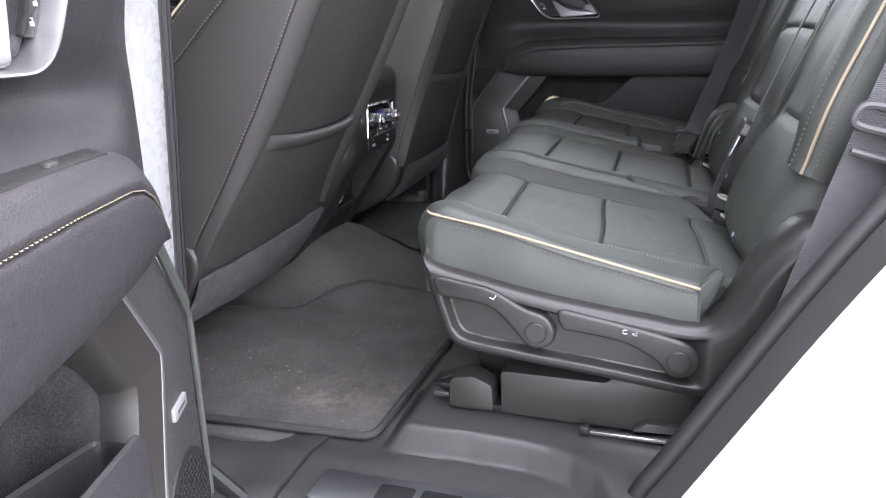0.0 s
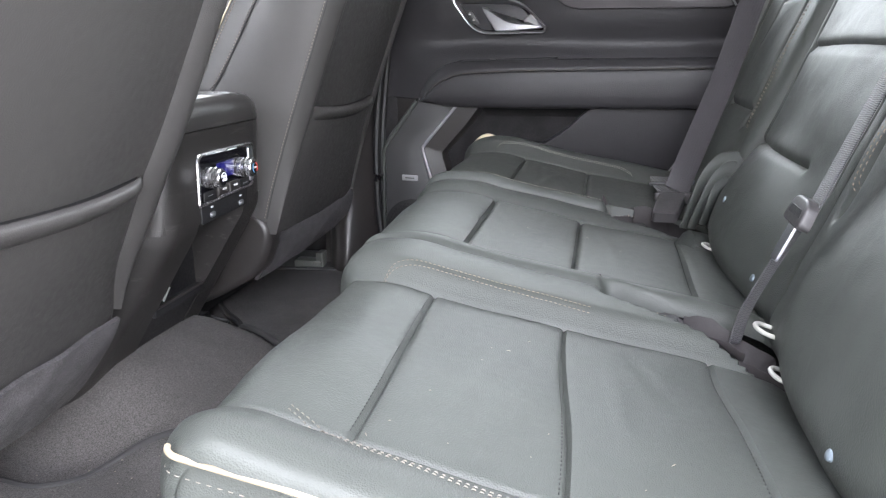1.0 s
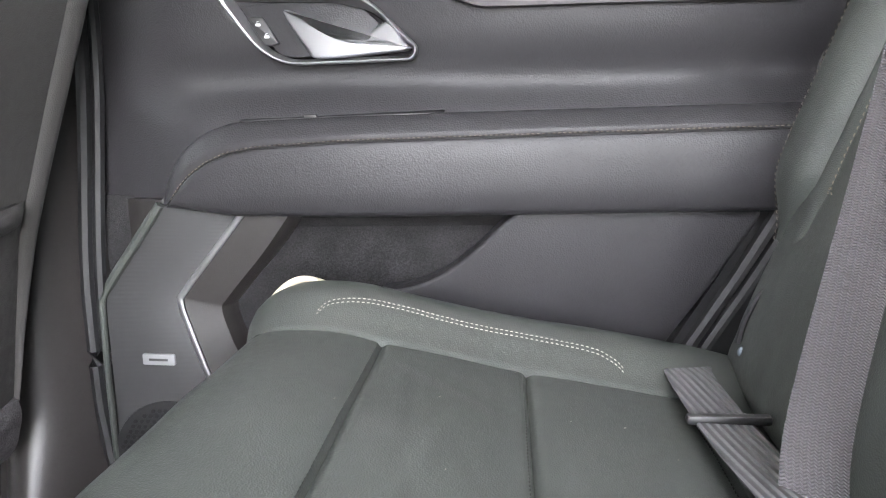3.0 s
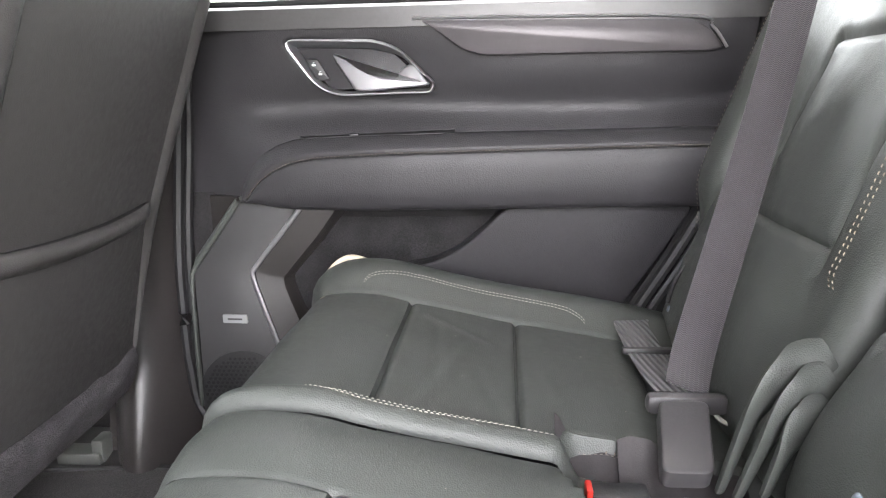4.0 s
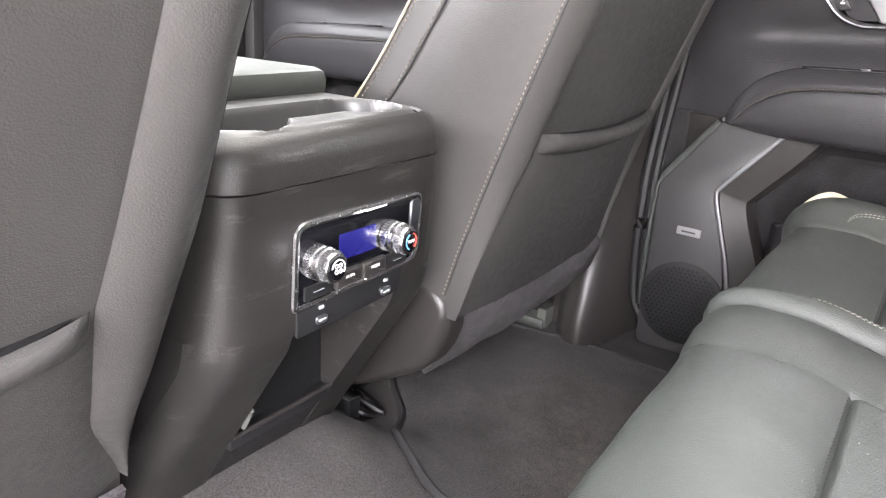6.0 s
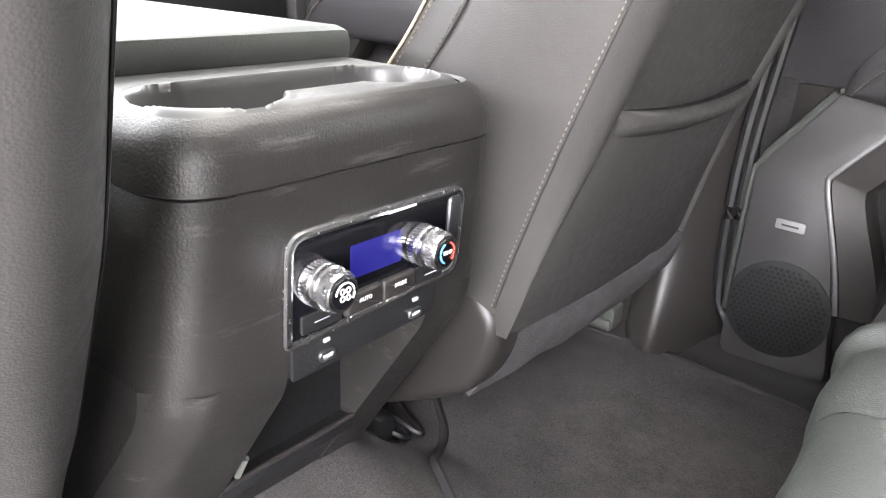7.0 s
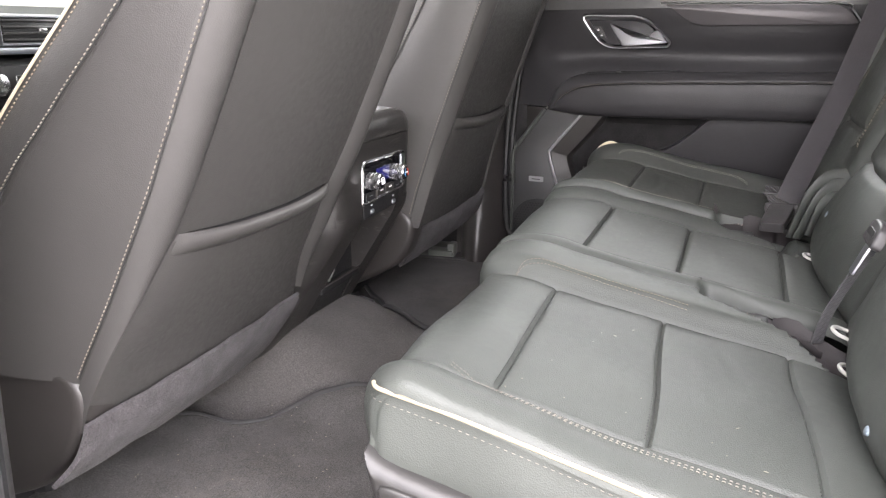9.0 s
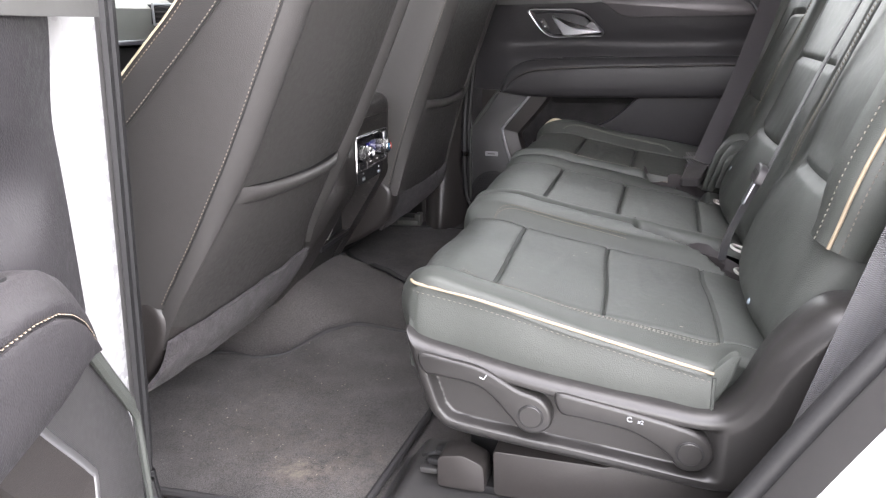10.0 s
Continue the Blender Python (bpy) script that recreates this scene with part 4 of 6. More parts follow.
part("sill_cover", slab(lambda x, y: (x, y, 0.006 + 0.02 * smooth(2.46, 2.54, y)), lin(-0.95, 0.4, 20), lin(2.44, 2.56, 8), (0, 0, -0.02), flip=True), PLASTIC, fp)
# ---------------------------------------------------------------- front seats


def front_seat(yc, zc, xc, zp_, xp_, z_pocket, skirt, seam, label, slim=0.0):
    e = thing("front_seat", (-0.9, yc, 0.0), label, "car seat", "front seats")
    zz = np.linspace(0.05, 1.0, 200)
    ker = np.ones(15) / 15
    sm_c = np.convolve(np.pad(np.interp(zz, zc, xc), 7, mode="reflect", reflect_type="odd"), ker, "valid")
    sm_p = np.convolve(np.pad(np.interp(zz, zp_, xp_), 7, mode="reflect", reflect_type="odd"), ker, "valid")
    C = lambda z: float(np.interp(z, zz, sm_c))
    F = lambda z: float(np.interp(z, zz, sm_p))
    WC = lambda z: 0.233 - 0.012 * smooth(0.6, 1.0, z)
    WP = lambda z: interp(z, [0.23, 0.30, 0.37, 0.45, 0.7, 1.0], [0.234, 0.222, 0.206, 0.188, 0.180, 0.168])
    ZB = 0.238 - 0.045 * slim
    cut = lambda z, sg: slim * interp(z, [0.36, 0.49, 0.6, 0.8], [0.0, 0.008, 0.020, 0.030]) if sg > 0 else 0.0
    cut_p = lambda z, sg: slim * 0.034 * smooth(0.22, 0.34, z) if sg > 0 else 0.0
    SX = C(0.24) + (0.012 if slim else 0.010)
    for sg, nm in ((-1, "outer"), (1, "inner")):
        def side(z, w, sg=sg):
            x = C(z) + (F(z) - C(z)) * w
            bulge = (0.014 * math.sin(math.pi * w) + 0.010 * w) * (1 - 0.5 * slim * (sg > 0)) - cut(z, sg)
            g = 0.0025 * math.exp(-(w / 0.02) ** 2) + 0.0022 * math.exp(-((w - interp(z, seam[0], seam[1])) / 0.012) ** 2)
            return (x, yc + sg * (WC(z) + bulge - g), z + wob(x, sg, z, 14, 0.001))
        fl = sg < 0
        sd = part("side_bolster", surface(side, lin(0.262, 1.0, 70), lin(0, 1, 50), flip=fl), LEATHER_BACK, e, "black leather side bolster")
        p, n = on_surface(side, [(z, 0.026) for z in lin(0.27, 0.98, 120)], flip=not fl)
        part("stitching", stitches(p, n, 0.0008, 0.0044, 0.0020), THREAD_SEAT, sd, "pale thread along the seam")
        part("seam", tube([q + m * 0.0002 + Vector((0.0042, 0, 0)) for q, m in zip([Vector(k) for k in p], [Vector(k) for k in n])], 0.0010, 6), THREAD_DARK, sd, "dark seam")
        p, n = on_surface(side, [(z, interp(z, seam[0], seam[1]) + 0.03) for z in lin(0.45, 0.98, 100)], flip=not fl)
        part("stitching", stitches(p, n, 0.0008, 0.0044, 0.0020), THREAD_SEAT, sd, "pale thread along the seam")
        part("seam", tube([q + m * 0.0002 + Vector((0.0042, 0, 0)) for q, m in zip([Vector(k) for k in p], [Vector(k) for k in n])], 0.0010, 6), THREAD_DARK, sd, "dark seam")
        pip = [(F(z), yc + sg * (WC(z) + 0.012 - cut(z, sg)), z) for z in lin(0.46, 0.99, 40)]
        part("piping", tube(pip, 0.0016, 8), PIPING_DOOR, e, "cream piping")
        p = [(a + 0.008, b + sg * 0.0025, c - 0.004) for a, b, c in pip]
        part("stitching", stitches(p, [(0.3, sg, 0.2)] * len(p), 0.0009, 0.0042, 0.0022), THREAD, sd, "tan thread beside the piping")

        def strip(z, w, sg=sg):
            a, b = WC(z) - cut(z, sg), WP(z) - cut_p(z, sg)
            x = C(z) + 0.017 * w + (0.013 + 0.006 * slim * (sg > 0)) * math.sin(math.pi * w) - 0.0018 * (math.exp(-(w / 0.05) ** 2) + math.exp(-((1 - w) / 0.05) ** 2))
            return (x, yc + sg * (a + (b - a) * w), z)
        part("back_edge", surface(strip, lin(0.238 if sg > 0 else ZB, 1.0, 60), lin(0, 1, 16), flip=fl), LEATHER_BACK, e)
        part("shield", plate(rounded([(-1.18, 0.06), (-0.84, 0.05), (-0.735, 0.095), (SX - 0.028, 0.152), (SX, 0.212), (SX + 0.003, 0.255), (SX - 0.035, 0.290), (-1.18, 0.290)], [0.02, 0.02, 0.04, 0.04, 0.04, 0.03, 0.03, 0.02], 6), 0.05, 0.016,
                                lambda a, b, c, sg=sg: (a, yc + sg * (0.190 + c), b), 4), PLASTIC_WARM, e, "plastic seat base shield")

    def panel(z, y, off=0.0):
        w = WP(z)
        y = y * (1 - cut_p(z, y) / w)
        w = w - cut_p(z, y)
        return (C(z) + 0.017 + 0.010 * (1 - (y / w) ** 2) + off - 0.001 * math.exp(-((w - abs(y)) / 0.004) ** 2) + wob(0, y, z, 9, 0.0012), yc + y, z)
    pk = lambda y: z_pocket - 0.010 * (1 - (y / 0.19) ** 2)
    part("back_panel", surface(lambda z, t: panel(z, t * WP(z), -0.004 * (1 - t ** 6)), lin(z_pocket - 0.03, 1.0, 50), lin(-1, 1, 34)), LEATHER_BACK, e, "smooth dark back panel")

    def pocket(r, t):
        y0 = t * 0.188
        top = pk(y0) - 0.004
        z = ZB + (top - ZB) * r
        return panel(z, t * WP(z), (0.004 * smooth(0.0, 0.9, r) + 0.002) * (1 - t ** 8))
    po = part("map_pocket", surface(pocket, lin(0, 1, 30), lin(-1, 1, 34)), LEATHER_BACK, e, "map pocket of dark vinyl")

    def hem(a, t):
        z = pk(t * 0.188) + 0.004 - 0.028 * a
        p = panel(z, t * WP(z) * 0.985, 0.0)
        return (p[0] - 0.001 + (0.006 + 0.014 * math.sin(math.pi * min(1, a * 1.04)) ** 0.6) * (1 - t ** 8), p[1], p[2])
    part("pocket_hem", surface(hem, lin(0, 1, 12), lin(-1, 1, 40), flip=True), LEATHER_BACK, po, "padded hem of the map pocket")
    # Near-black strip drawn for the shadow line above the hem.
    part("pocket_mouth_shade", surface(lambda a, t: (panel(pk(t * 0.188) + 0.004, t * WP(0.45))[0] - 0.006 + 0.012 * a * (1 - t ** 8), panel(0.45, t * WP(0.45) * 0.97)[1], pk(t * 0.188) + 0.004), lin(0, 1, 3), lin(-1, 1, 30), flip=False), DARK_VOID, po)
    # felt skirt
    tl, bl, tr, br = [Vector(q) for q in skirt]

    def sk(a, t):
        q = tl.lerp(tr, t).lerp(bl.lerp(br, t), a)
        return (q.x + 0.012 * math.sin(math.pi * a) + 0.010 * math.sin(math.pi * t) + wob(0, t * 3, a, 2.5, 0.005), q.y, q.z)
    part("skirt", slab(sk, lin(0, 1, 14), lin(0, 1, 40), (-0.006, 0, 0.003), flip=True), FELT, e, "grey felt skirt")
    part("front_face", surface(lambda z, t: (F(z) - 0.02 * (1 - t * t) + 0.05 * (1 - t * t), yc + t * (WC(z) + 0.010), z), lin(0.28, 1.0, 24), lin(-1, 1, 16), flip=True), LEATHER, e)
    part("top_face", surface(lambda a, t: (C(1.0) + (F(1.0) - C(1.0)) * a, yc + t * WC(1.0), 1.0 + 0.03 * math.sin(math.pi * a)), lin(0, 1, 8), lin(-1, 1, 10)), LEATHER, e)
    part("base", rbox((-1.15, yc - 0.19, 0.03), (-0.80, yc + 0.19, 0.20), 0.02), PLASTIC_BLACK, e)
    part("cushion", rbox((-1.35, yc - 0.24, 0.24), (-0.80, yc + 0.24, 0.40), 0.05), LEATHER, e)
    for dy in (-0.17, 0.17):
        part("track", rbox((-1.2, yc + dy - 0.022, 0.0), (-0.86, yc + dy + 0.022, 0.035), 0.004), DARK_VOID, e, "dark metal seat track")
    return e


front_seat(1.255, [0.05, 0.20, 0.264, 0.357, 0.498, 0.629, 0.713, 1.0], [-0.72, -0.675, -0.645, -0.585, -0.503, -0.438, -0.398, -0.272],
           [0.05, 0.40, 0.594, 0.661, 0.716, 1.0], [-1.05, -0.87, -0.677, -0.605, -0.544, -0.36], 0.446,
           ((-0.638, 1.018, 0.207), (-0.682, 0.992, 0.125), (-0.632, 1.485, 0.225), (-0.735, 1.485, 0.085)), ([0.45, 0.532, 0.714, 1.0], [0.72, 0.70, 0.53, 0.40]),
           "reclined driver seat in dark leather with map pocket and cream piping", 1.0)
front_seat(2.168, [0.05, 0.20, 0.258, 0.305, 0.427, 0.511, 0.583, 1.0], [-0.67, -0.632, -0.612, -0.60, -0.560, -0.530, -0.503, -0.345],
           [0.05, 0.35, 0.518, 0.568, 1.0], [-1.05, -0.90, -0.753, -0.718, -0.46], 0.484,
           ((-0.608, 1.938, 0.258), (-0.655, 1.955, 0.132), (-0.598, 2.40, 0.245), (-0.625, 2.41, 0.165)), ([0.45, 0.572, 1.0], [0.76, 0.73, 0.62]),
           "reclined passenger seat in dark leather with map pocket and felt skirt")

# ---------------------------------------------------------------- centre console
con = thing("center_console", (-0.9, 1.71, 0.0), "dark grained plastic centre console with rear climate controls and cup holders", "console")


def rrect(xr, xf, y0, y1, r, n=6):
    return rounded([(xf, y0), (xr, y0), (xr, y1), (xf, y1)], [0.01, r, r, 0.01], n)


def loft(sections, cap=True):
    v, f = [], []
    n = None
    for z, ol in sections:
        n = len(ol)
        v += [(x, y, z) for x, y in ol]
    for k in range(len(sections) - 1):
        for i in range(n):
            a, b = k * n + i, k * n + (i + 1) % n
            f.append((a, b, b + n, a + n))
    f.append(tuple(range(n))[::-1])
    if cap:
        f.append(tuple((len(sections) - 1) * n + i for i in range(n)))
    return v, f


part("body", loft([(0.330, rrect(-0.582, -1.25, 1.541, 1.868, 0.05)), (0.345, rrect(-0.579, -1.25, 1.543, 1.868, 0.05)), (0.40, rrect(-0.577, -1.25, 1.547, 1.870, 0.05)), (0.440, rrect(-0.575, -1.25, 1.550, 1.871, 0.05)),
                   (0.4738, rrect(-0.574, -1.25, 1.552, 1.872, 0.05)), (0.4748, rrect(-0.5752, -1.25, 1.5532, 1.8708, 0.05))], False), CONSOLE, con, "grained plastic console body", angle=50)
part("top_band", loft([(0.4753, rrect(-0.5746, -0.86, 1.5526, 1.8714, 0.05)), (0.4765, rrect(-0.573, -0.86, 1.551, 1.873, 0.05)), (0.494, rrect(-0.5745, -0.86, 1.5525, 1.8725, 0.05)), (0.506, rrect(-0.5775, -0.86, 1.5555, 1.8695, 0.05)), (0.5140, rrect(-0.583, -0.86, 1.561, 1.864, 0.047)), (0.5185, rrect(-0.590, -0.86, 1.568, 1.857, 0.045)), (0.5165, rrect(-0.594, -0.855, 1.572, 1.853, 0.042))], False), CONSOLE, con, "scuffed grained plastic rear cap", angle=50)


def cup(x, y):
    d1 = math.hypot(x + 0.650, y - 1.628) - 0.049
    d2 = math.hypot(x + 0.652, y - 1.795) - 0.047
    ds = max(abs(x + 0.664) - 0.034, abs(y - 1.71) - 0.09)
    return d1, d2, ds


def tray(x, y):
    cx = -0.592 - 0.042
    for cy, sg in ((1.570 + 0.042, -1), (1.855 - 0.042, 1)):
        dx, dy = x - cx, (y - cy) * sg
        if dx > 0 and dy > 0 and math.hypot(dx, dy) > 0.042:
            k = 0.042 / math.hypot(dx, dy)
            x, y = cx + dx * k, cy + dy * k * sg
    d1, d2, ds = cup(x, y)
    d = min(d1, d2)
    z = 0.5205 - 0.075 * smooth(0.003, -0.008, d)
    z = min(z, 0.5205 - 0.055 * smooth(0.003, -0.008, ds))
    edge = min(x + 0.852, -0.592 - x, y - 1.570, 1.855 - y)
    for cy, sg in ((1.612, -1), (1.813, 1)):
        if x > cx and (y - cy) * sg > 0:
            edge = min(edge, 0.042 - math.hypot(x - cx, y - cy))
    return (x, y, z + 0.0015 * math.exp(-(min(d, ds) / 0.006) ** 2) - 0.006 * smooth(0.010, 0.0, edge))


part("cup_tray", surface(tray, lin(-0.852, -0.592, 170), lin(1.570, 1.855, 186), flip=True), TRAY, con, "cup holder tray", angle=60)
part("armrest_lid", rbox((-1.28, 1.560, 0.512), (-0.748, 1.860, 0.549), 0.013), LEATHER, con, "padded leather armrest lid")
side_prof = [(-0.5795, 0.345), (-0.586, 0.318), (-0.606, 0.285), (-0.690, 0.155), (-0.755, 0.055), (-0.80, 0.005), (-1.25, 0.005), (-1.25, 0.335)]


def column(y_in, y_out, flare):
    def S(i, w):
        (x, z) = prof[int(i)]
        y = y_in + (y_out + flare * smooth(0.34, 0.05, z) - y_in) * w
        rr = 0.045
        x2 = x - rr * (1 - math.sqrt(max(0, 1 - smooth(0.55, 1.0, w) ** 2 * 0.98)))
        return (x2, y, z)
    prof = [(q.x, q.y) for q in spline([(a, b, 0) for a, b in side_prof[:6]], 6)]
    a = surface(S, list(range(len(prof))), lin(0, 1, 18), flip=y_out > y_in)
    o = prof[-1]
    outer = surface(lambda i, w: (S(i, 1.0)[0] + (-1.25 - S(i, 1.0)[0]) * w, S(i, 1.0)[1], prof[int(i)][1]), list(range(len(prof))), lin(0, 1, 6), flip=y_out > y_in)
    inner = surface(lambda i, w: (prof[int(i)][0] + (-0.80 - prof[int(i)][0]) * w, y_in, prof[int(i)][1]), list(range(len(prof))), lin(0, 1, 6), flip=y_out < y_in)
    return merge(a, outer, inner)


part("side_panel", column(1.632, 1.540, -0.050), CONSOLE, con, "grained plastic lower side")
part("side_panel", column(1.783, 1.868, 0.015), CONSOLE, con, "grained plastic lower side")
part("recess_back", rbox((-0.702, 1.626, 0.168), (-0.690, 1.789, 0.336), 0.003), PLASTIC_BLACK, con, "dark storage recess")
part("recess_floor", rbox((-0.702, 1.630, 0.166), (-0.674, 1.786, 0.181), 0.003), PLASTIC_BLACK, con)
part("recess_roof", rbox((-0.702, 1.630, 0.326), (-0.590, 1.786, 0.334), 0.002), PLASTIC_BLACK, con)
part("recess_lip", tube([(-0.6725, 1.632, 0.1835), (-0.6725, 1.784, 0.1835)], 0.0028, 8), PLASTIC_WARM, con)
part("recess_edge", tube([(-0.664, 1.640, 0.196), (-0.650, 1.640, 0.222)], 0.0028, 8), PLASTIC_PALE, con, "pale plastic edge")
part("lower_skirt", slab(lambda z, y: (-0.6745 - 0.648 * (0.1815 - z), y, z), lin(0.003, 0.1815, 8), lin(1.630, 1.786, 6), (-0.02, 0, 0)), PLASTIC_BLACK, con)

# rear climate panel
RX = -0.5765
RP = lambda a, b, c: (RX + c, a, b)
bezel_o = rounded([(1.626, 0.360), (1.806, 0.366), (1.812, 0.437), (1.630, 0.438)], [0.004, 0.014, 0.012, 0.014], 5)
cp = part("climate_panel", plate(bezel_o, 0.004, 0.0012, RP), GLOSS_BLACK, con, "gloss black rear climate panel")
part("panel_bezel", tube([(RX + 0.003, a, b) for a, b in bezel_o], 0.0034, 8, True, up=(1, 0, 0)), CHROME, cp, "chrome bezel")
part("bezel_end", plate(rounded([(1.792, 0.372), (1.806, 0.374), (1.809, 0.432), (1.795, 0.432)], 0.004), 0.006, 0.0015, RP), BRUSHED, cp, "brushed bezel end")
part("display", plate(rounded([(1.684, 0.393), (1.738, 0.393), (1.738, 0.419), (1.684, 0.419)], 0.002), 0.005, 0.0006, RP), SCREEN, cp, "dim blue display")
for ky, sym in ((1.651, 0), (1.758, 1)):
    kc = (RX + 0.004, ky, 0.402)
    KS = 0.86
    prof_k = [(a * KS, b * KS) for a, b in [(0.0165, 0), (0.0185, 0.001), (0.0185, 0.011), (0.0165, 0.0125), (0.0165, 0.0135), (0.0192, 0.015), (0.0192, 0.019), (0.0172, 0.0205), (0.0168, 0.030), (0.0155, 0.0325), (0.0130, 0.0335)]]
    kb = part("knob", lathe(prof_k, kc, (1, 0, 0), 36), CHROME, cp, "knurled chrome knob")
    rv, rf = [], []
    for k in range(34):
        t = 2 * math.pi * k / 34
        for h0, h1, rr in ((0.0013, 0.0090, 0.0161), (0.0182, 0.0250, 0.0149)):
            g = tube([Vector(kc) + Vector((h0, rr * math.cos(t), rr * math.sin(t))), Vector(kc) + Vector((h1, rr * math.cos(t), rr * math.sin(t)))], 0.0007, 4)
            o = len(rv)
            rv += g[0]
            rf += [tuple(i + o for i in q) for q in g[1]]
    part("knurling", (rv, rf), CHROME, kb)
    part("knob_face", lathe([(0.0110, 0.0), (0.0108, 0.0008), (0.0104, 0.001)], (kc[0] + 0.0286, ky, 0.402), (1, 0, 0), 28), GLOSS_BLACK, kb, "black knob face")
    fx = kc[0] + 0.0299
    arc = lambda a0, a1, r: [(fx, ky + r * math.cos(a), 0.402 + r * math.sin(a)) for a in lin(a0, a1, 14)]
    if sym:
        part("cold_arc", tube(arc(2.0, 4.3, 0.0083), 0.0009, 6), material("blue_print", (0.10, 0.35, 0.62), 0.5), kb)
        part("warm_arc", tube(arc(-0.9, 1.2, 0.0083), 0.0009, 6), material("red_print", (0.6, 0.08, 0.06), 0.5), kb)
        part("lettering", text_mesh("TEMP", 0.0046, Matrix.Translation((fx - 0.0002, ky, 0.402)) @ Matrix(((0, 0, 1, 0), (1, 0, 0, 0), (0, 1, 0, 0), (0, 0, 0, 1)))), WHITE_MARK, kb, "white lettering")
    else:
        part("fan_arc", tube(arc(-0.6, 3.0, 0.0083), 0.0007, 6), WHITE_MARK, kb)
        for (dy, dz) in ((-0.0026, 0.0026), (0.0026, 0.0026), (-0.0026, -0.0026), (0.0026, -0.0026)):
            part("fan_symbol", tube([(fx, ky + dy + 0.0019 * math.cos(a), 0.402 + dz + 0.0019 * math.sin(a)) for a in lin(0, 2 * math.pi, 13)[:-1]], 0.0006, 5, True, up=(1, 0, 0)), WHITE_MARK, kb)
TXT = lambda y, z, x: Matrix.Translation((x, y, z)) @ Matrix(((0, 0, 1, 0), (1, 0, 0, 0), (0, 1, 0, 0), (0, 0, 0, 1)))
for (a, b, word) in ((1.677, 1.713, "AUTO"), (1.715, 1.751, "MODE")):
    bt = part("button", plate(rounded([(a, 0.3655), (b, 0.3660), (b, 0.3835), (a, 0.3830)], 0.003), 0.009, 0.003, RP, 3), PLASTIC_WARM, cp, "grey push button")
    part("lettering", text_mesh(word, 0.0046, TXT((a + b) / 2, 0.3765, RX + 0.0092)), WHITE_MARK, bt, "white lettering")
    part("button_edge", tube([(RX + 0.0085, a + 0.003, 0.3668), (RX + 0.0085, b - 0.003, 0.3672)], 0.0011, 6), CHROME, bt)
part("side_button", plate(rounded([(1.637, 0.3655), (1.674, 0.3655), (1.674, 0.3795), (1.637, 0.3795)], 0.002), 0.006, 0.001, RP), PLASTIC_BLACK, cp)
part("side_button", plate(rounded([(1.754, 0.3665), (1.788, 0.3665), (1.788, 0.3815), (1.754, 0.3815)], 0.002), 0.006, 0.001, RP), PLASTIC_BLACK, cp)
for a in (1.648, 1.765):
    part("button_mark", plate([(a, 0.3722), (a + 0.014, 0.3724), (a + 0.014, 0.3731), (a, 0.3729)], 0.0065, 0.0002, RP, 1), GREY_MARK, cp)
up = part("port_panel", plate(rounded([(1.630, 0.330), (1.781, 0.334), (1.786, 0.3625), (1.630, 0.3585)], 0.003), 0.003, 0.0012, RP), PLASTIC_BLACK, con, "dark port panel")
for y in (1.661, 1.757):
    po = part("usb_port", plate(rounded([(y - 0.0075, 0.3365), (y + 0.0075, 0.3370), (y + 0.0075, 0.3455), (y - 0.0075, 0.3450)], 0.0042, 5), 0.0052, 0.0006, RP), BRUSHED, up, "metal rimmed charging port")
    part("port_slot", plate(rounded([(y - 0.0052, 0.3394), (y + 0.0052, 0.3396), (y + 0.0052, 0.3426), (y - 0.0052, 0.3424)], 0.0014), 0.0056, 0.0003, RP), GREY_MARK, po)
    part("port_symbol", plate(rounded([(y - 0.003, 0.3515), (y + 0.003, 0.3517), (y + 0.003, 0.3547), (y - 0.003, 0.3545)], 0.001), 0.0044, 0.0002, RP), GREY_MARK, up)
part("panel_logo", plate([(1.722, 0.4345), (1.752, 0.4348), (1.752, 0.4375), (1.722, 0.4372)], 0.0062, 0.0002, RP, 1), WHITE_MARK, cp)

# seat wiring by the console's foot
wr = thing("wiring", (-0.79, 1.95, 0.0), "black wiring and plugs under the passenger seat", "wiring")
for k, (a, b, c) in enumerate(((-0.80, 1.90, 0.05), (-0.78, 1.93, 0.065), (-0.82, 1.96, 0.05))):
    part("plug", rbox((a - 0.02, b - 0.012, c - 0.05 + 0.002), (a + 0.02, b + 0.014, c), 0.004), PLASTIC_BLACK, wr)
for k in range(3):
    part("cable", tube(spline([(-0.80, 1.90 + k * 0.03, 0.05), (-0.76 + k * 0.01, 1.93 + k * 0.02, 0.03), (-0.78, 1.97 + k * 0.02, 0.010), (-0.86, 2.0 + k * 0.02, 0.010)], 6), 0.004, 6), PLASTIC_BLACK, wr)
sc = thing("track_cover", (-0.81, 1.51, 0.0), "black plastic clip on the seat track", "track cover")
part("clip", rbox((-0.83, 1.492, 0.012), (-0.79, 1.522, 0.026), 0.005), PLASTIC_BLACK, sc)
part("clip_tab", rbox((-0.802, 1.498, 0.026), (-0.794, 1.516, 0.033), 0.002), PLASTIC_BLACK, sc)

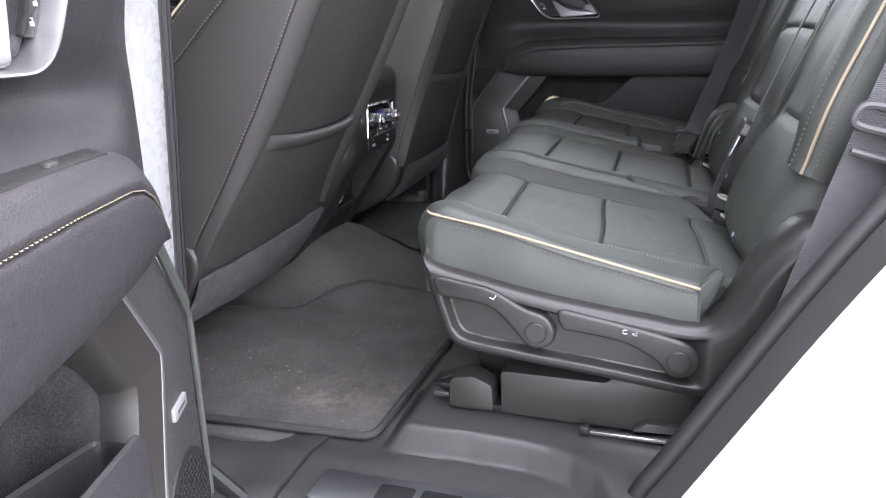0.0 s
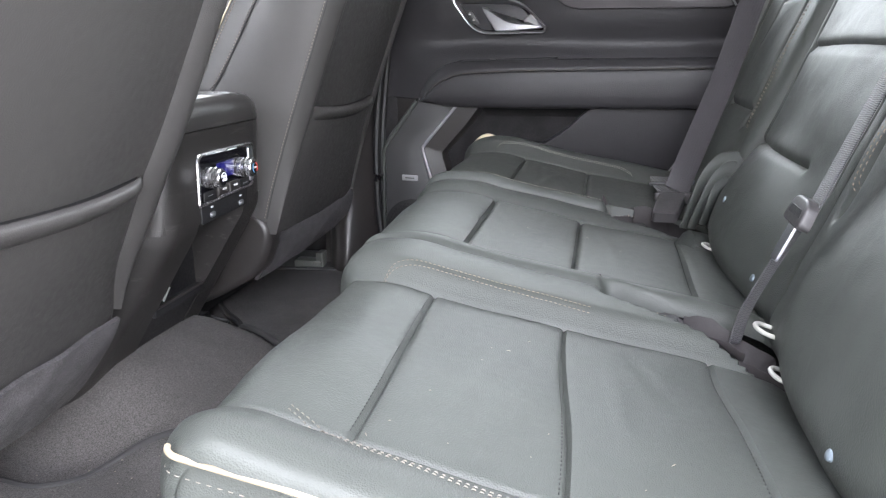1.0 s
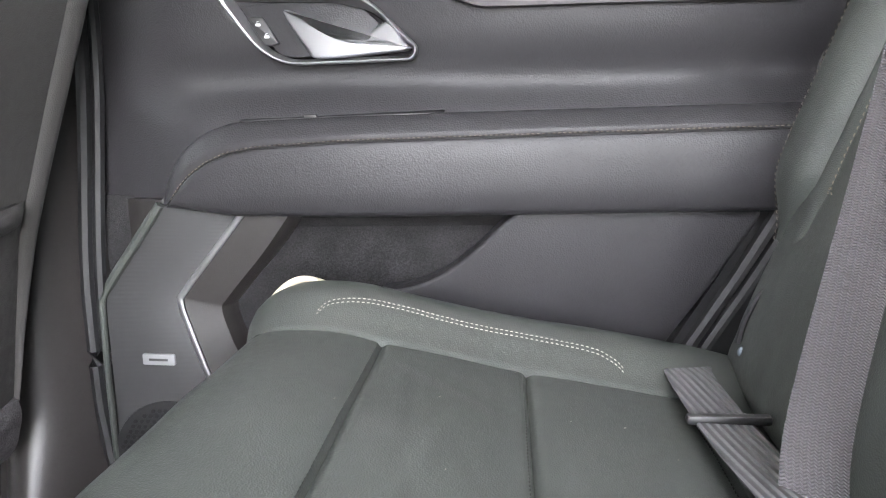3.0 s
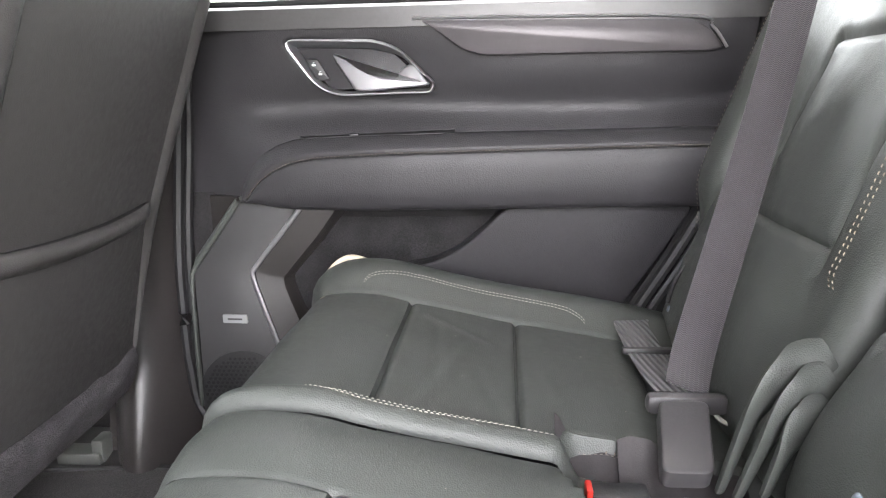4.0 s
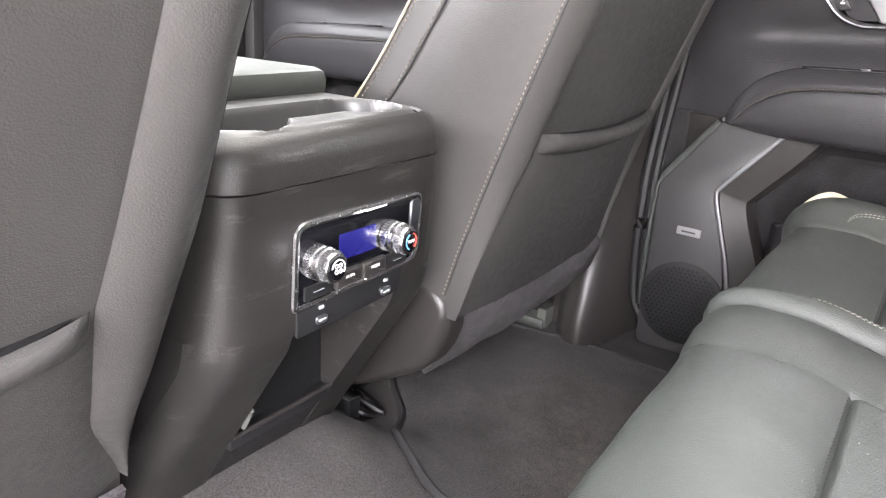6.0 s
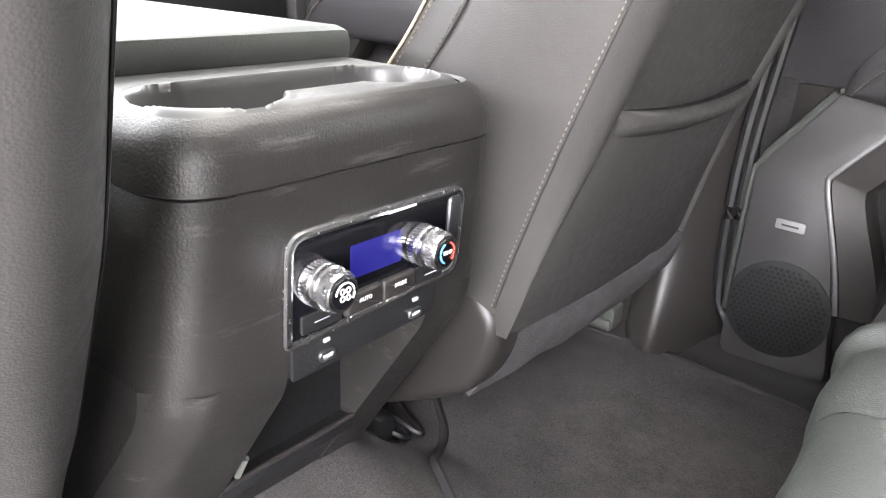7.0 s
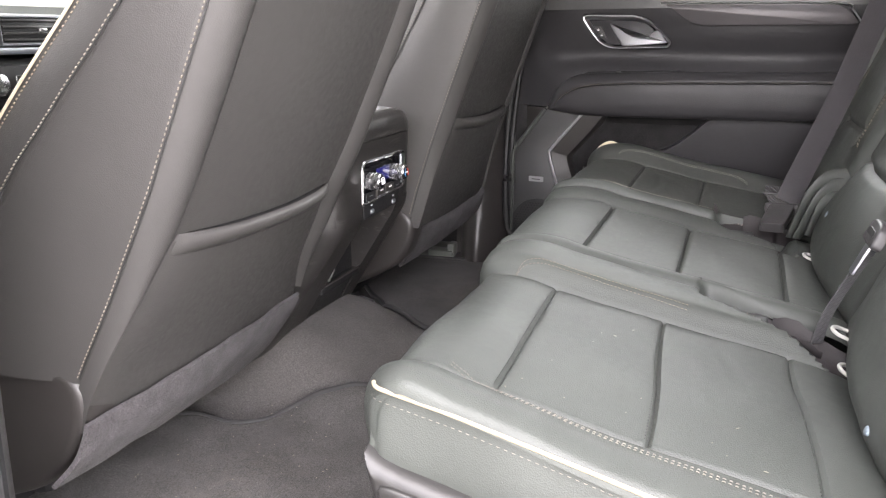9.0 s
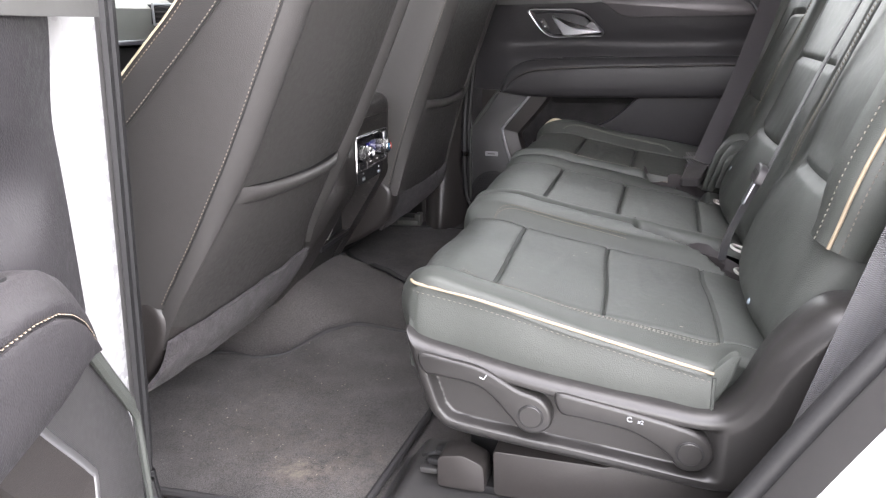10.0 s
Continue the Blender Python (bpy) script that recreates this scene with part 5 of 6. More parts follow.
# ---------------------------------------------------------------- dashboard
db = thing("dashboard", (-1.75, 1.71, 0.3), "pale grey dashboard with air vents and control buttons", "dashboard")
part("pad", loft([(0.625, rrect(-1.625, -2.2, 0.90, 2.52, 0.06)), (0.64, rrect(-1.61, -2.2, 0.90, 2.52, 0.06)), (0.74, rrect(-1.60, -2.2, 0.90, 2.52, 0.06)), (0.80, rrect(-1.66, -2.2, 0.92, 2.50, 0.06)), (0.83, rrect(-1.80, -2.2, 0.92, 2.50, 0.06))]), DASH_SOFT, db)
part("lower_dash", rbox((-2.2, 0.92, 0.10), (-1.625, 2.50, 0.622), 0.02), PLASTIC_BLACK, db)
DX = -1.602
for (y0, y1, z0, z1) in ((1.555, 1.735, 0.650, 0.716), (1.745, 1.925, 0.650, 0.716), (2.34, 2.50, 0.690, 0.755)):
    vt = part("air_vent", rbox((DX - 0.02, y0, z0), (DX + 0.006, y1, z1), 0.004), PLASTIC_BLACK, db, "black air vent")
    part("vent_frame", tube([(DX + 0.008, y0, z0), (DX + 0.008, y1, z0), (DX + 0.008, y1, z1), (DX + 0.008, y0, z1)], 0.005, 6, True, up=(1, 0, 0)), BRUSHED, vt)
    for k in range(4):
        zz = z0 + 0.010 + k * (z1 - z0 - 0.02) / 3
        part("vent_slat", rbox((DX + 0.003, y0 + 0.006, zz - 0.0025), (DX + 0.012, y1 - 0.006, zz + 0.0025), 0.001), PLASTIC, vt)
    part("vent_tab", rbox((DX + 0.010, (y0 + y1) / 2 + 0.012, (z0 + z1) / 2 - 0.005), (DX + 0.020, (y0 + y1) / 2 + 0.034, (z0 + z1) / 2 + 0.005), 0.002), CHROME, vt)
part("trim_strip", rbox((DX, 1.0, 0.626), (DX + 0.014, 2.45, 0.642), 0.003), BRUSHED, db, "metal trim strip")
ct = part("control_strip", rbox((DX - 0.02, 1.52, 0.52), (DX + 0.004, 2.0, 0.60), 0.004), PLASTIC_BLACK, db, "black climate control strip")
for k in range(4):
    bt = part("button", rbox((DX + 0.002, 1.77 + k * 0.055, 0.545), (DX + 0.008, 1.812 + k * 0.055, 0.575), 0.002), PLASTIC, ct)
    part("button_rim", tube([(DX + 0.008, 1.77 + k * 0.055, 0.545), (DX + 0.008, 1.812 + k * 0.055, 0.545), (DX + 0.008, 1.812 + k * 0.055, 0.575), (DX + 0.008, 1.77 + k * 0.055, 0.575)], 0.002, 5, True, up=(1, 0, 0)), CHROME, bt)
for y in (1.56, 1.715):
    part("dial", lathe([(0.026, 0), (0.026, 0.016), (0.022, 0.019)], (DX + 0.003, y, 0.556), (1, 0, 0), 24), CHROME, ct, "chrome ringed dial")
part("decor_end", tube([(DX + 0.01, 2.03 + 0.05 * math.cos(t), 0.676 + 0.028 * math.sin(t)) for t in lin(0, 2 * math.pi, 25)[:-1]], 0.005, 6, True, up=(1, 0, 0)), CHROME, db)
# ---------------------------------------------------------------- rear bench
PROF = [(-0.205, 0.175), (-0.222, 0.215), (-0.240, 0.262), (-0.250, 0.305), (-0.247, 0.338), (-0.228, 0.357), (-0.190, 0.360), (-0.135, 0.347), (-0.06, 0.331), (0.0, 0.319), (0.065, 0.308), (0.13, 0.297), (0.18, 0.287), (0.23, 0.272), (0.27, 0.245)]
_d = spline([(a, b, 0) for a, b in PROF], 10)
_len = [0.0]
for _i in range(1, len(_d)):
    _len.append(_len[-1] + (_d[_i] - _d[_i - 1]).length)
_px, _pz = [q.x for q in _d], [q.y for q in _d]
U_END = _len[-1]


def u_of(x):
    """Arc length of the cushion's top at x (past the front lip)."""
    k0 = int(np.argmin(_px))
    return float(np.interp(x, _px[k0:], _len[k0:]))


def prof_at(u):
    return float(np.interp(u, _len, _px)), float(np.interp(u, _len, _pz))


U_LIP, U1, U2, U3 = u_of(-0.236), u_of(-0.140), u_of(0.002), u_of(0.154)


def grooved(u, w, lines_u, lines_v, vlo, vhi, ulo, wide=1.0):
    """Relief of seams and the padding between them."""
    h = 0.0
    inside = smooth(vlo - 0.004, vlo + 0.004, w) * (1 - smooth(vhi - 0.004, vhi + 0.004, w))
    for a in lines_u:
        h -= 0.0060 * wide * math.exp(-(abs(u - a) / (0.0024 * wide)) ** 1.2) * inside
    for b in lines_v:
        h -= 0.0042 * math.exp(-(abs(w - b) / 0.0022) ** 1.2) * smooth(U_LIP, U_LIP + 0.03, u)
    if inside > 0:
        cells = [ulo] + list(lines_u) + [U_END]
        for k in range(len(cells) - 1):
            if cells[k] <= u <= cells[k + 1]:
                t = (u - cells[k]) / (cells[k + 1] - cells[k])
                s = (w - vlo) / (vhi - vlo)
                h += 0.0035 * inside * (max(0, math.sin(math.pi * t)) * max(0, math.sin(math.pi * min(1, max(0, s))))) ** 0.6
    return h


def slanted(u, w, slant, v0, v1):
    """Where the seams lie at w when they run aslant."""
    k = slant * (1 - smooth(v0, v1, w))
    return float(np.interp(u, [0, U1, U2, U3, U_END], [0, U1 + k, U2 + k, U3 + 0.6 * k, U_END]))


FOLDS = ((-0.10, 1.99, -0.06, 2.16, 0.0016), (-0.085, 2.05, -0.10, 2.25, -0.0012), (-0.03, 2.20, -0.12, 2.27, 0.0012), (0.05, 2.00, 0.03, 2.14, 0.0012),
         (-0.02, 2.02, -0.05, 2.12, -0.0010), (-0.10, 1.60, -0.03, 1.70, 0.0010), (-0.06, 1.72, -0.05, 1.80, -0.0010), (0.06, 1.58, 0.04, 1.75, 0.0010),
         (-0.07, 1.10, -0.05, 1.26, 0.0009), (0.06, 1.12, 0.05, 1.28, 0.0010), (0.10, 1.22, 0.07, 1.34, -0.0010), (-0.18, 1.12, -0.17, 1.30, 0.0010))


def creases(x, w):
    """Soft folds that sitting has pressed into the leather."""
    h = 0.0
    for x0, w0, x1, w1, a in FOLDS:
        ex, ew = x1 - x0, w1 - w0
        t = ((x - x0) * ex + (w - w0) * ew) / (ex * ex + ew * ew)
        if -0.2 < t < 1.2:
            d = math.hypot(x - x0 - t * ex, w - w0 - t * ew)
            h += a * math.exp(-(d / 0.007) ** 2) * smooth(-0.2, 0.2, t) * (1 - smooth(0.8, 1.2, t))
    return h


def cushion(name, y0, y1, v0, v1, label, rise0=0.0, rise1=0.0, r0=0.03, r1=0.03, seed=0.0, fwd=(0.0, 0.0), trim0=0.0, trim1=0.0, dip=0.0, tuck=0.0, pit=None, slant=0.0, well=None):
    e = thing(name, (0.0, (y0 + y1) / 2, 0.0), label, "car seat", "rear seats")

    def S(u, w):
        x, z = prof_at(u)
        x2, z2 = prof_at(min(U_END, u + 0.003))
        x1, z1 = prof_at(max(0, u - 0.003))
        n = Vector((-(z2 - z1), 0, x2 - x1))
        n = n.normalized() if n.length > 0 else Vector((0, 0, 1))
        h = grooved(u, w, [slanted(q, w, slant, v0, v1) for q in (U1, U2, U3)], (v0, v1), v0, v1, U_LIP - 0.03, 0.7 if slant else 1.05)
        top = smooth(U_LIP - 0.09, U_LIP + 0.03, u)
        h += rise0 * (1 - 1.7 * smooth(-0.2, 0.15, x) * (tuck > 0)) * (1 - smooth(y0 + 0.02, v0 + 0.01, w)) * top + rise1 * smooth(v1 - 0.01, y1 - 0.02, w) * top
        if w < v0:
            h += 0.006 * math.sin(math.pi * (w - y0) / (v0 - y0))
        if w > v1:
            h += 0.006 * math.sin(math.pi * (w - v1) / (y1 - v1))
        h -= dip * smooth(v0 + 0.06, v1 - 0.02, w) * (1 - smooth(v1, v1 + 0.03, w)) * top
        for d, r in ((w - y0, r0), (y1 - w, r1)):
            if d < r:
                h -= r - math.sqrt(max(0, r * r - (r - d) ** 2))
        h += wob(x + seed, w, z, 11, 0.0022) + wob(x * 2 + seed, w, 5, 34, 0.0004) + creases(x, w)
        if pit:
            h -= 0.046 * smooth(pit[0] - pit[2] * (x - 0.05), pit[0] - pit[2] * (x - 0.05) + 0.012, w) * smooth(0.030, 0.056, x) if pit[1] > 0 else 0.038 * (1 - smooth(pit[0] - pit[2] * (x - 0.05) - 0.018, pit[0] - pit[2] * (x - 0.05), w)) * smooth(0.030, 0.060, x) * (1 - pit[3] * smooth(0.130, 0.150, x))
        if well:
            h -= 0.050 * smooth(well(x), well(x) + 0.016, w) * smooth(0.030, 0.056, x) * (1 - smooth(0.160, 0.182, x))
        ahead = 1 - smooth(-0.25, -0.165, x)
        dx = -(fwd[0] + (fwd[1] - fwd[0]) * (w - y0) / (y1 - y0)) * ahead + ahead * (trim0 * (1 - smooth(y0, y0 + 0.07, w)) ** 2 + trim1 * smooth(y1 - 0.07, y1, w) ** 2)
        return (x + n.x * h + dx, w + tuck * smooth(0.146, 0.190, x) * (1 - smooth(y0, y0 + 0.11, w)), z + n.z * h)

    def span(a, b, n):
        return [a + (b - a) * (0.5 - 0.5 * math.cos(math.pi * t)) * 0.5 + (b - a) * t * 0.5 for t in lin(0, 1, n)]
    ub = span(0.0, U_LIP, 16)[:-1] + span(U_LIP, U1, 20)[:-1] + span(U1, U2, 26)[:-1] + span(U2, U3, 24)[:-1] + span(U3, U_END, 18)
    part("bolster", surface(S, ub, span(y0, v0, 22), flip=True), LEATHER, e, "black leather side bolster")
    part("bolster", surface(S, ub, span(v1, y1, 22), flip=True), LEATHER, e, "black leather side bolster")
    for a, b, k in ((0.0, U1, 34), (U1, U2, 30), (U2, U3, 28), (U3, U_END, 18)):
        part("seat_panel", surface(lambda u, w: S(slanted(u, w, slant, v0, v1), w), span(a, b, k), span(v0, v1, 60), flip=True), LEATHER, e, "soft black leather seat panel")
    return e, S


def well_edge(x):
    """Where the middle cushion ends beside the far buckle well."""
    return interp(x, [0.03, 0.050, 0.061, 0.112, 0.138, 0.166, 0.19], [1.928, 1.890, 1.866, 1.862, 1.850, 1.805, 1.79])


near, SN = cushion("rear_seat", 0.962, 1.492, 1.032, 1.378, "black leather outer rear seat with cream piping and side levers", 0.011, 0.004, 0.010, 0.012, 0.0, (-0.014, 0.018), 0.017, 0.0, 0.018, 0.055, (1.445, 1, 0.42, 0), 0.016)
mid, SM = cushion("rear_seat", 1.494, 1.938, 1.536, 1.826, "black leather middle rear seat with creased panels", 0.0, 0.0, 0.016, 0.012, 3.0, (0.024, 0.036), 0.0, 0.0, 0.0, 0.0, (1.522, -1, 0.35, 0), well=well_edge)
far, SF = cushion("rear_seat", 1.942, 2.432, 1.974, 2.314, "black leather far rear seat with twin stitching", 0.008, 0.024, 0.012, 0.03, 6.0, (0.036, 0.034), 0.0, 0.02, 0.0, 0.0, (2.002, -1, 0.0, 0))


def seam(e, S, uv, mat=THREAD, twin=0.0, r=0.00045, length=0.0038, gap=0.0015, label="tan thread"):
    mat = THREAD_PALE if e is far and mat is THREAD else mat
    for o in ((-twin / 2, twin / 2) if twin else (0.0,)):
        p, n = on_surface(S, [(a, b + o) for a, b in uv], 0.0004)
        part("stitching", stitches(p, n, r, length, gap), mat, e, label)


for (e, S, v, sg) in ((near, SN, 1.400, 1), (far, SF, 2.362, 1), (far, SF, 1.964, -1), (near, SN, 1.010, -1)):
    if e is near and sg < 0:
        seam(e, S, uv_line([(U1 - 0.035, 1.045), (U1 + 0.02, 1.022), (0.5 * (U1 + U2), 1.016), (U3 - 0.02, 1.014), (U3 + 0.005, 1.03)]), THREAD_GREY, 0.005, 0.0005)
        continue
    w0 = v - sg * 0.022
    ins = [(u_of(-0.200), w0), (u_of(-0.190), v - 0.004 * sg), (u_of(-0.15), v + 0.004 * sg), (u_of(-0.05), v + 0.002 * sg), (u_of(0.030), v)]
    if v > 2:
        ins = ins[:-1] + [(u_of(0.055), v - 0.002 * sg), (u_of(0.085), v - 0.012 * sg), (u_of(0.098), w0 - 0.004 * sg)] if sg > 0 else ins
    seam(e, S, uv_line(ins), THREAD, 0.0058)
for (e, S, x, w) in ((near, SN, 0.098, 1.4305), (far, SF, 0.085, 1.988)):
    for d in (0.0, 0.008):
        p, n = on_surface(S, [(u_of(x + d), w - 0.010 + 0.018 * t) for t in lin(0, 1, 12)], 0.0006)
        part("stitching", stitches(p, n, 0.0006, 0.0036, 0.0010), THREAD, e, "tan bar of thread")
# specks of lint on the leather
rs = random.Random(11)
sv, sf = [], []
for S, y0, y1, count in ((SN, 1.03, 1.45, 16), (SM, 1.52, 1.88, 16), (SF, 1.99, 2.36, 10)):
    for _ in range(count):
        p, n = on_surface(S, [(u_of(rs.uniform(-0.20, 0.14)), rs.uniform(y0, y1))], 0.0002)
        p, n, l, a = p[0], n[0], rs.choice((0.0008, 0.0010, 0.0012, 0.0030)), rs.uniform(0, 6.28)
        d = Vector((math.cos(a), math.sin(a), 0)) * l
        c = n.cross(d).normalized() * 0.0005
        o = len(sv)
        sv += [p - d, p - c, p + d, p + c, p + n * 0.0007]
        sf += [(o, o + 1, o + 4), (o + 1, o + 2, o + 4), (o + 2, o + 3, o + 4), (o + 3, o, o + 4)]
tagged(part("lint", (sv, sf), LINT), "pale specks of lint on the leather seats", "lint", kind="stuff")
# seams between the panels
for e, S, v0, v1 in ((near, SN, 1.032, 1.378), (mid, SM, 1.536, 1.826), (far, SF, 1.974, 2.314)):
    for U in (U1, U2, U3):
        p, n = on_surface(S, [(slanted(U, w, 0.016 if e is near else 0.0, v0, v1) - 0.0045, w) for w in lin(v0 + 0.01, v1 - 0.01, 60)], 0.0)
        part("stitching", stitches(p, n, 0.0005, 0.0035, 0.002), THREAD_DARK, e, "dark thread in the seam")

# piping and outer side of the near and far seat
pip = [Vector((x, 0.9635 + 0.010 * (1 - math.sqrt(max(0.0, 1 - max(0.0, (-0.208 - x) / 0.0125) ** 2))), interp(x, [-0.232, -0.137, -0.026, 0.066, 0.152], [0.366, 0.349, 0.323, 0.301, 0.281]))) for x in [-0.2203, -0.2190, -0.2165, -0.2125] + lin(-0.208, 0.152, 50)]
part("piping", tube(pip, 0.0021, 8), PIPING, near, "cream leather piping")
part("stitching", stitches([p + Vector((0, -0.0042, -0.0095)) for p in pip], [(0, -1, 0.2)] * len(pip), 0.0004, 0.0040, 0.0030), THREAD_GREY, near, "tan thread below the piping")


lip_u = [u for u in lin(0.02, U_LIP + 0.01, 40) if prof_at(u)[1] > 0.262 and prof_at(u)[1] < 0.352]
skirt_top = [Vector(SN(u, 0.9660)) for u in lip_u] + pip + [Vector(SN(u_of(x), 0.9655)) + Vector((0, -0.001, 0.0015)) for x in lin(0.158, 0.235, 18)]


def n_side(i, w):
    p = skirt_top[int(i)]
    low = 0.305 - 0.13 * (p.x + 0.24) - 0.055
    z = p.z - 0.004 + (low - p.z) * w
    return (p.x, p.y + 0.004 - 0.006 * math.sin(math.pi * w) + wob(p.x, 0, z, 16, 0.0025), z)


part("side_panel", surface(n_side, list(range(len(skirt_top))), lin(0, 1, 14), flip=True), LEATHER, near, "creased leather side panel")
part("corner_fold", plate(rounded([(0.146, 0.246), (0.149, 0.282), (0.172, 0.301), (0.183, 0.299), (0.172, 0.264), (0.160, 0.246)], 0.006, 4), 0.014, 0.003, lambda a, b, c: (a, 0.978 + (a - 0.148) * 0.5 - c, b), 2), LEATHER, near, "folded leather corner")
cr = [Vector(n_side(len(lip_u) + len(pip) - 1, w)) + Vector((0.001, -0.001, 0)) for w in lin(0.03, 0.9, 12)]
part("corner_seam", tube(cr, 0.0022, 8, up=(0, 1, 0)), LEATHER, near, "folded leather corner seam")
fe = spline([(-0.268, 2.345, 0.255), (-0.284, 2.375, 0.300), (-0.286, 2.392, 0.344), (-0.276, 2.402, 0.370), (-0.252, 2.412, 0.387), (-0.225, 2.424, 0.380), (-0.18, 2.434, 0.355), (-0.10, 2.436, 0.330), (0.0, 2.436, 0.315), (0.15, 2.434, 0.285)], 8)
part("piping", tube(fe, 0.0042, 8), PIPING_DOOR, far, "cream leather piping")
part("side_panel", surface(lambda i, w: (fe[int(i)].x, fe[int(i)].y + 0.002, fe[int(i)].z - 0.12 * w), list(range(len(fe))), lin(0, 1, 5)), LEATHER, far)

# plastic shield with two levers on the near seat
SY = 0.955
sh = [(-0.227, 0.301), (-0.19, 0.290), (-0.056, 0.262), (0.08, 0.244), (0.150, 0.238), (0.180, 0.262), (0.205, 0.318), (0.238, 0.362), (0.268, 0.385), (0.31, 0.38), (0.335, 0.33), (0.31, 0.22), (0.25, 0.155), (0.19, 0.132), (0.137, 0.130), (0.03, 0.142), (-0.10, 0.155), (-0.165, 0.164), (-0.189, 0.180), (-0.204, 0.210)]
sh_o = [(q.x, q.y) for q in spline([(a, b, 0) for a, b in sh], 5, True)]


def edge_distance(x, z):
    d = 1.0
    for i in range(len(sh_o)):
        (x1, y1), (x2, y2) = sh_o[i - 1], sh_o[i]
        ex, ey = x2 - x1, y2 - y1
        t = max(0, min(1, ((x - x1) * ex + (z - y1) * ey) / (ex * ex + ey * ey + 1e-12)))
        d = min(d, math.hypot(x - x1 - t * ex, z - y1 - t * ey))
    return d


def span_z(x):
    """Lowest and highest point of the shield at x."""
    cut = []
    for i in range(len(sh_o)):
        (x1, y1), (x2, y2) = sh_o[i - 1], sh_o[i]
        if (x1 <= x) != (x2 <= x):
            cut.append(y1 + (y2 - y1) * (x - x1) / (x2 - x1))
    return min(cut), max(cut)


def shield(x, w):
    lo, hi = span_z(x)
    z = lo + (hi - lo) * w
    d = edge_distance(x, z)
    k = min(1.0, d / 0.016)
    h = 0.034 * math.sqrt(max(0.0, 1 - (1 - k) ** 2))
    bowl = smooth(-0.212, -0.19, x) * (1 - smooth(0.140, 0.172, x))
    h -= 0.019 * smooth(0.019, 0.028, d) * bowl
    h += 0.018 * smooth(0.13, 0.26, x) * smooth(0.0, 0.03, d)
    return (x, SY + 0.016 - 0.8 * h, z)


xs = [min(q[0] for q in sh_o) + 0.0006, max(q[0] for q in sh_o) - 0.0006]
shl = part("side_shield", slab(shield, [xs[0] + (xs[1] - xs[0]) * (0.5 - 0.5 * math.cos(math.pi * t)) * 0.4 + (xs[1] - xs[0]) * t * 0.6 for t in lin(0, 1, 190)], lin(0, 1, 84), (0, 0.02, 0)), SHIELD, near, "grained plastic seat side shield")
for (x0, z0, xm, zm, kx, kz) in ((-0.203, 0.270, -0.118, 0.252, -0.058, 0.200), (-0.028, 0.236, 0.066, 0.218, 0.132, 0.178)):
    z0, zm, kz = z0 + 0.007, zm + 0.008, kz + 0.008
    ol = [(x0, z0), (x0 + 0.04, z0 - 0.004), (xm, zm + 0.004), (kx - 0.018, kz + 0.034), (kx + 0.012, kz + 0.024), (kx + 0.025, kz + 0.006), (kx + 0.024, kz - 0.012), (kx + 0.008, kz - 0.024), (kx - 0.012, kz - 0.022), (kx - 0.028, kz - 0.004), (xm - 0.004, zm - 0.022), (x0 + 0.03, z0 - 0.030), (x0 + 0.006, z0 - 0.026)]
    o2 = [(q.x, q.y) for q in spline([(a, b, 0) for a, b in ol], 4, True)]
    lv = part("lever", plate(o2, 0.022, 0.005, lambda a, b, cc: (a, SY + 0.006 - cc, b), 4), SHIELD, shl, "dark plastic pull lever")
    part("pivot_cap", lathe([(0.0145, 0), (0.0145, 0.002), (0.0135, 0.003)], (kx, SY - 0.0155, kz), (0, -1, 0), 32), SHIELD, lv, "round pivot cap")
    part("pivot_ring", tube([(kx + 0.0151 * math.cos(t), SY - 0.0163, kz + 0.0151 * math.sin(t)) for t in lin(0, 2 * math.pi, 33)[:-1]], 0.0011, 6, True, up=(0, 1, 0)), PLASTIC_BLACK, lv)
    recess = [(x0 + 0.008, z0 - 0.028), (x0 + 0.05, z0 - 0.030), (xm - 0.015, zm - 0.024), (kx - 0.032, kz + 0.000), (kx - 0.042, kz - 0.004), (x0 + 0.05, z0 - 0.050), (x0 + 0.018, z0 - 0.046)]
    part("lever_recess", plate(rounded(recess, 0.006), 0.006, 0.002, lambda a, b, cc: (a, SY + 0.012 - cc, b)), PLASTIC_BLACK, lv)
    if x0 < -0.1:
        part("seat_symbol", merge(tube([(xm - 0.005, SY - 0.0163, zm - 0.006), (xm + 0.0005, SY - 0.0163, zm - 0.008), (xm + 0.004, SY - 0.0163, zm - 0.002)], 0.0009, 6)), GREY_MARK, lv, "white seat symbol")
    else:
        part("seat_symbol", tube([(xm - 0.005 + 0.0028 * math.cos(t), SY - 0.0165, zm - 0.004 + 0.0028 * math.sin(t)) for t in lin(0.6, 5.2, 12)] + [(xm - 0.002, SY - 0.0165, zm - 0.0065)], 0.0007, 6), GREY_MARK, lv, "white fold symbol")
        part("lettering", text_mesh("x2", 0.0070, Matrix.Translation((xm + 0.008, SY - 0.0165, zm - 0.006)) @ Matrix.Rotation(radians(90), 4, "X") @ Matrix.Rotation(radians(-10), 4, "Z")), GREY_MARK, lv, "white lettering")

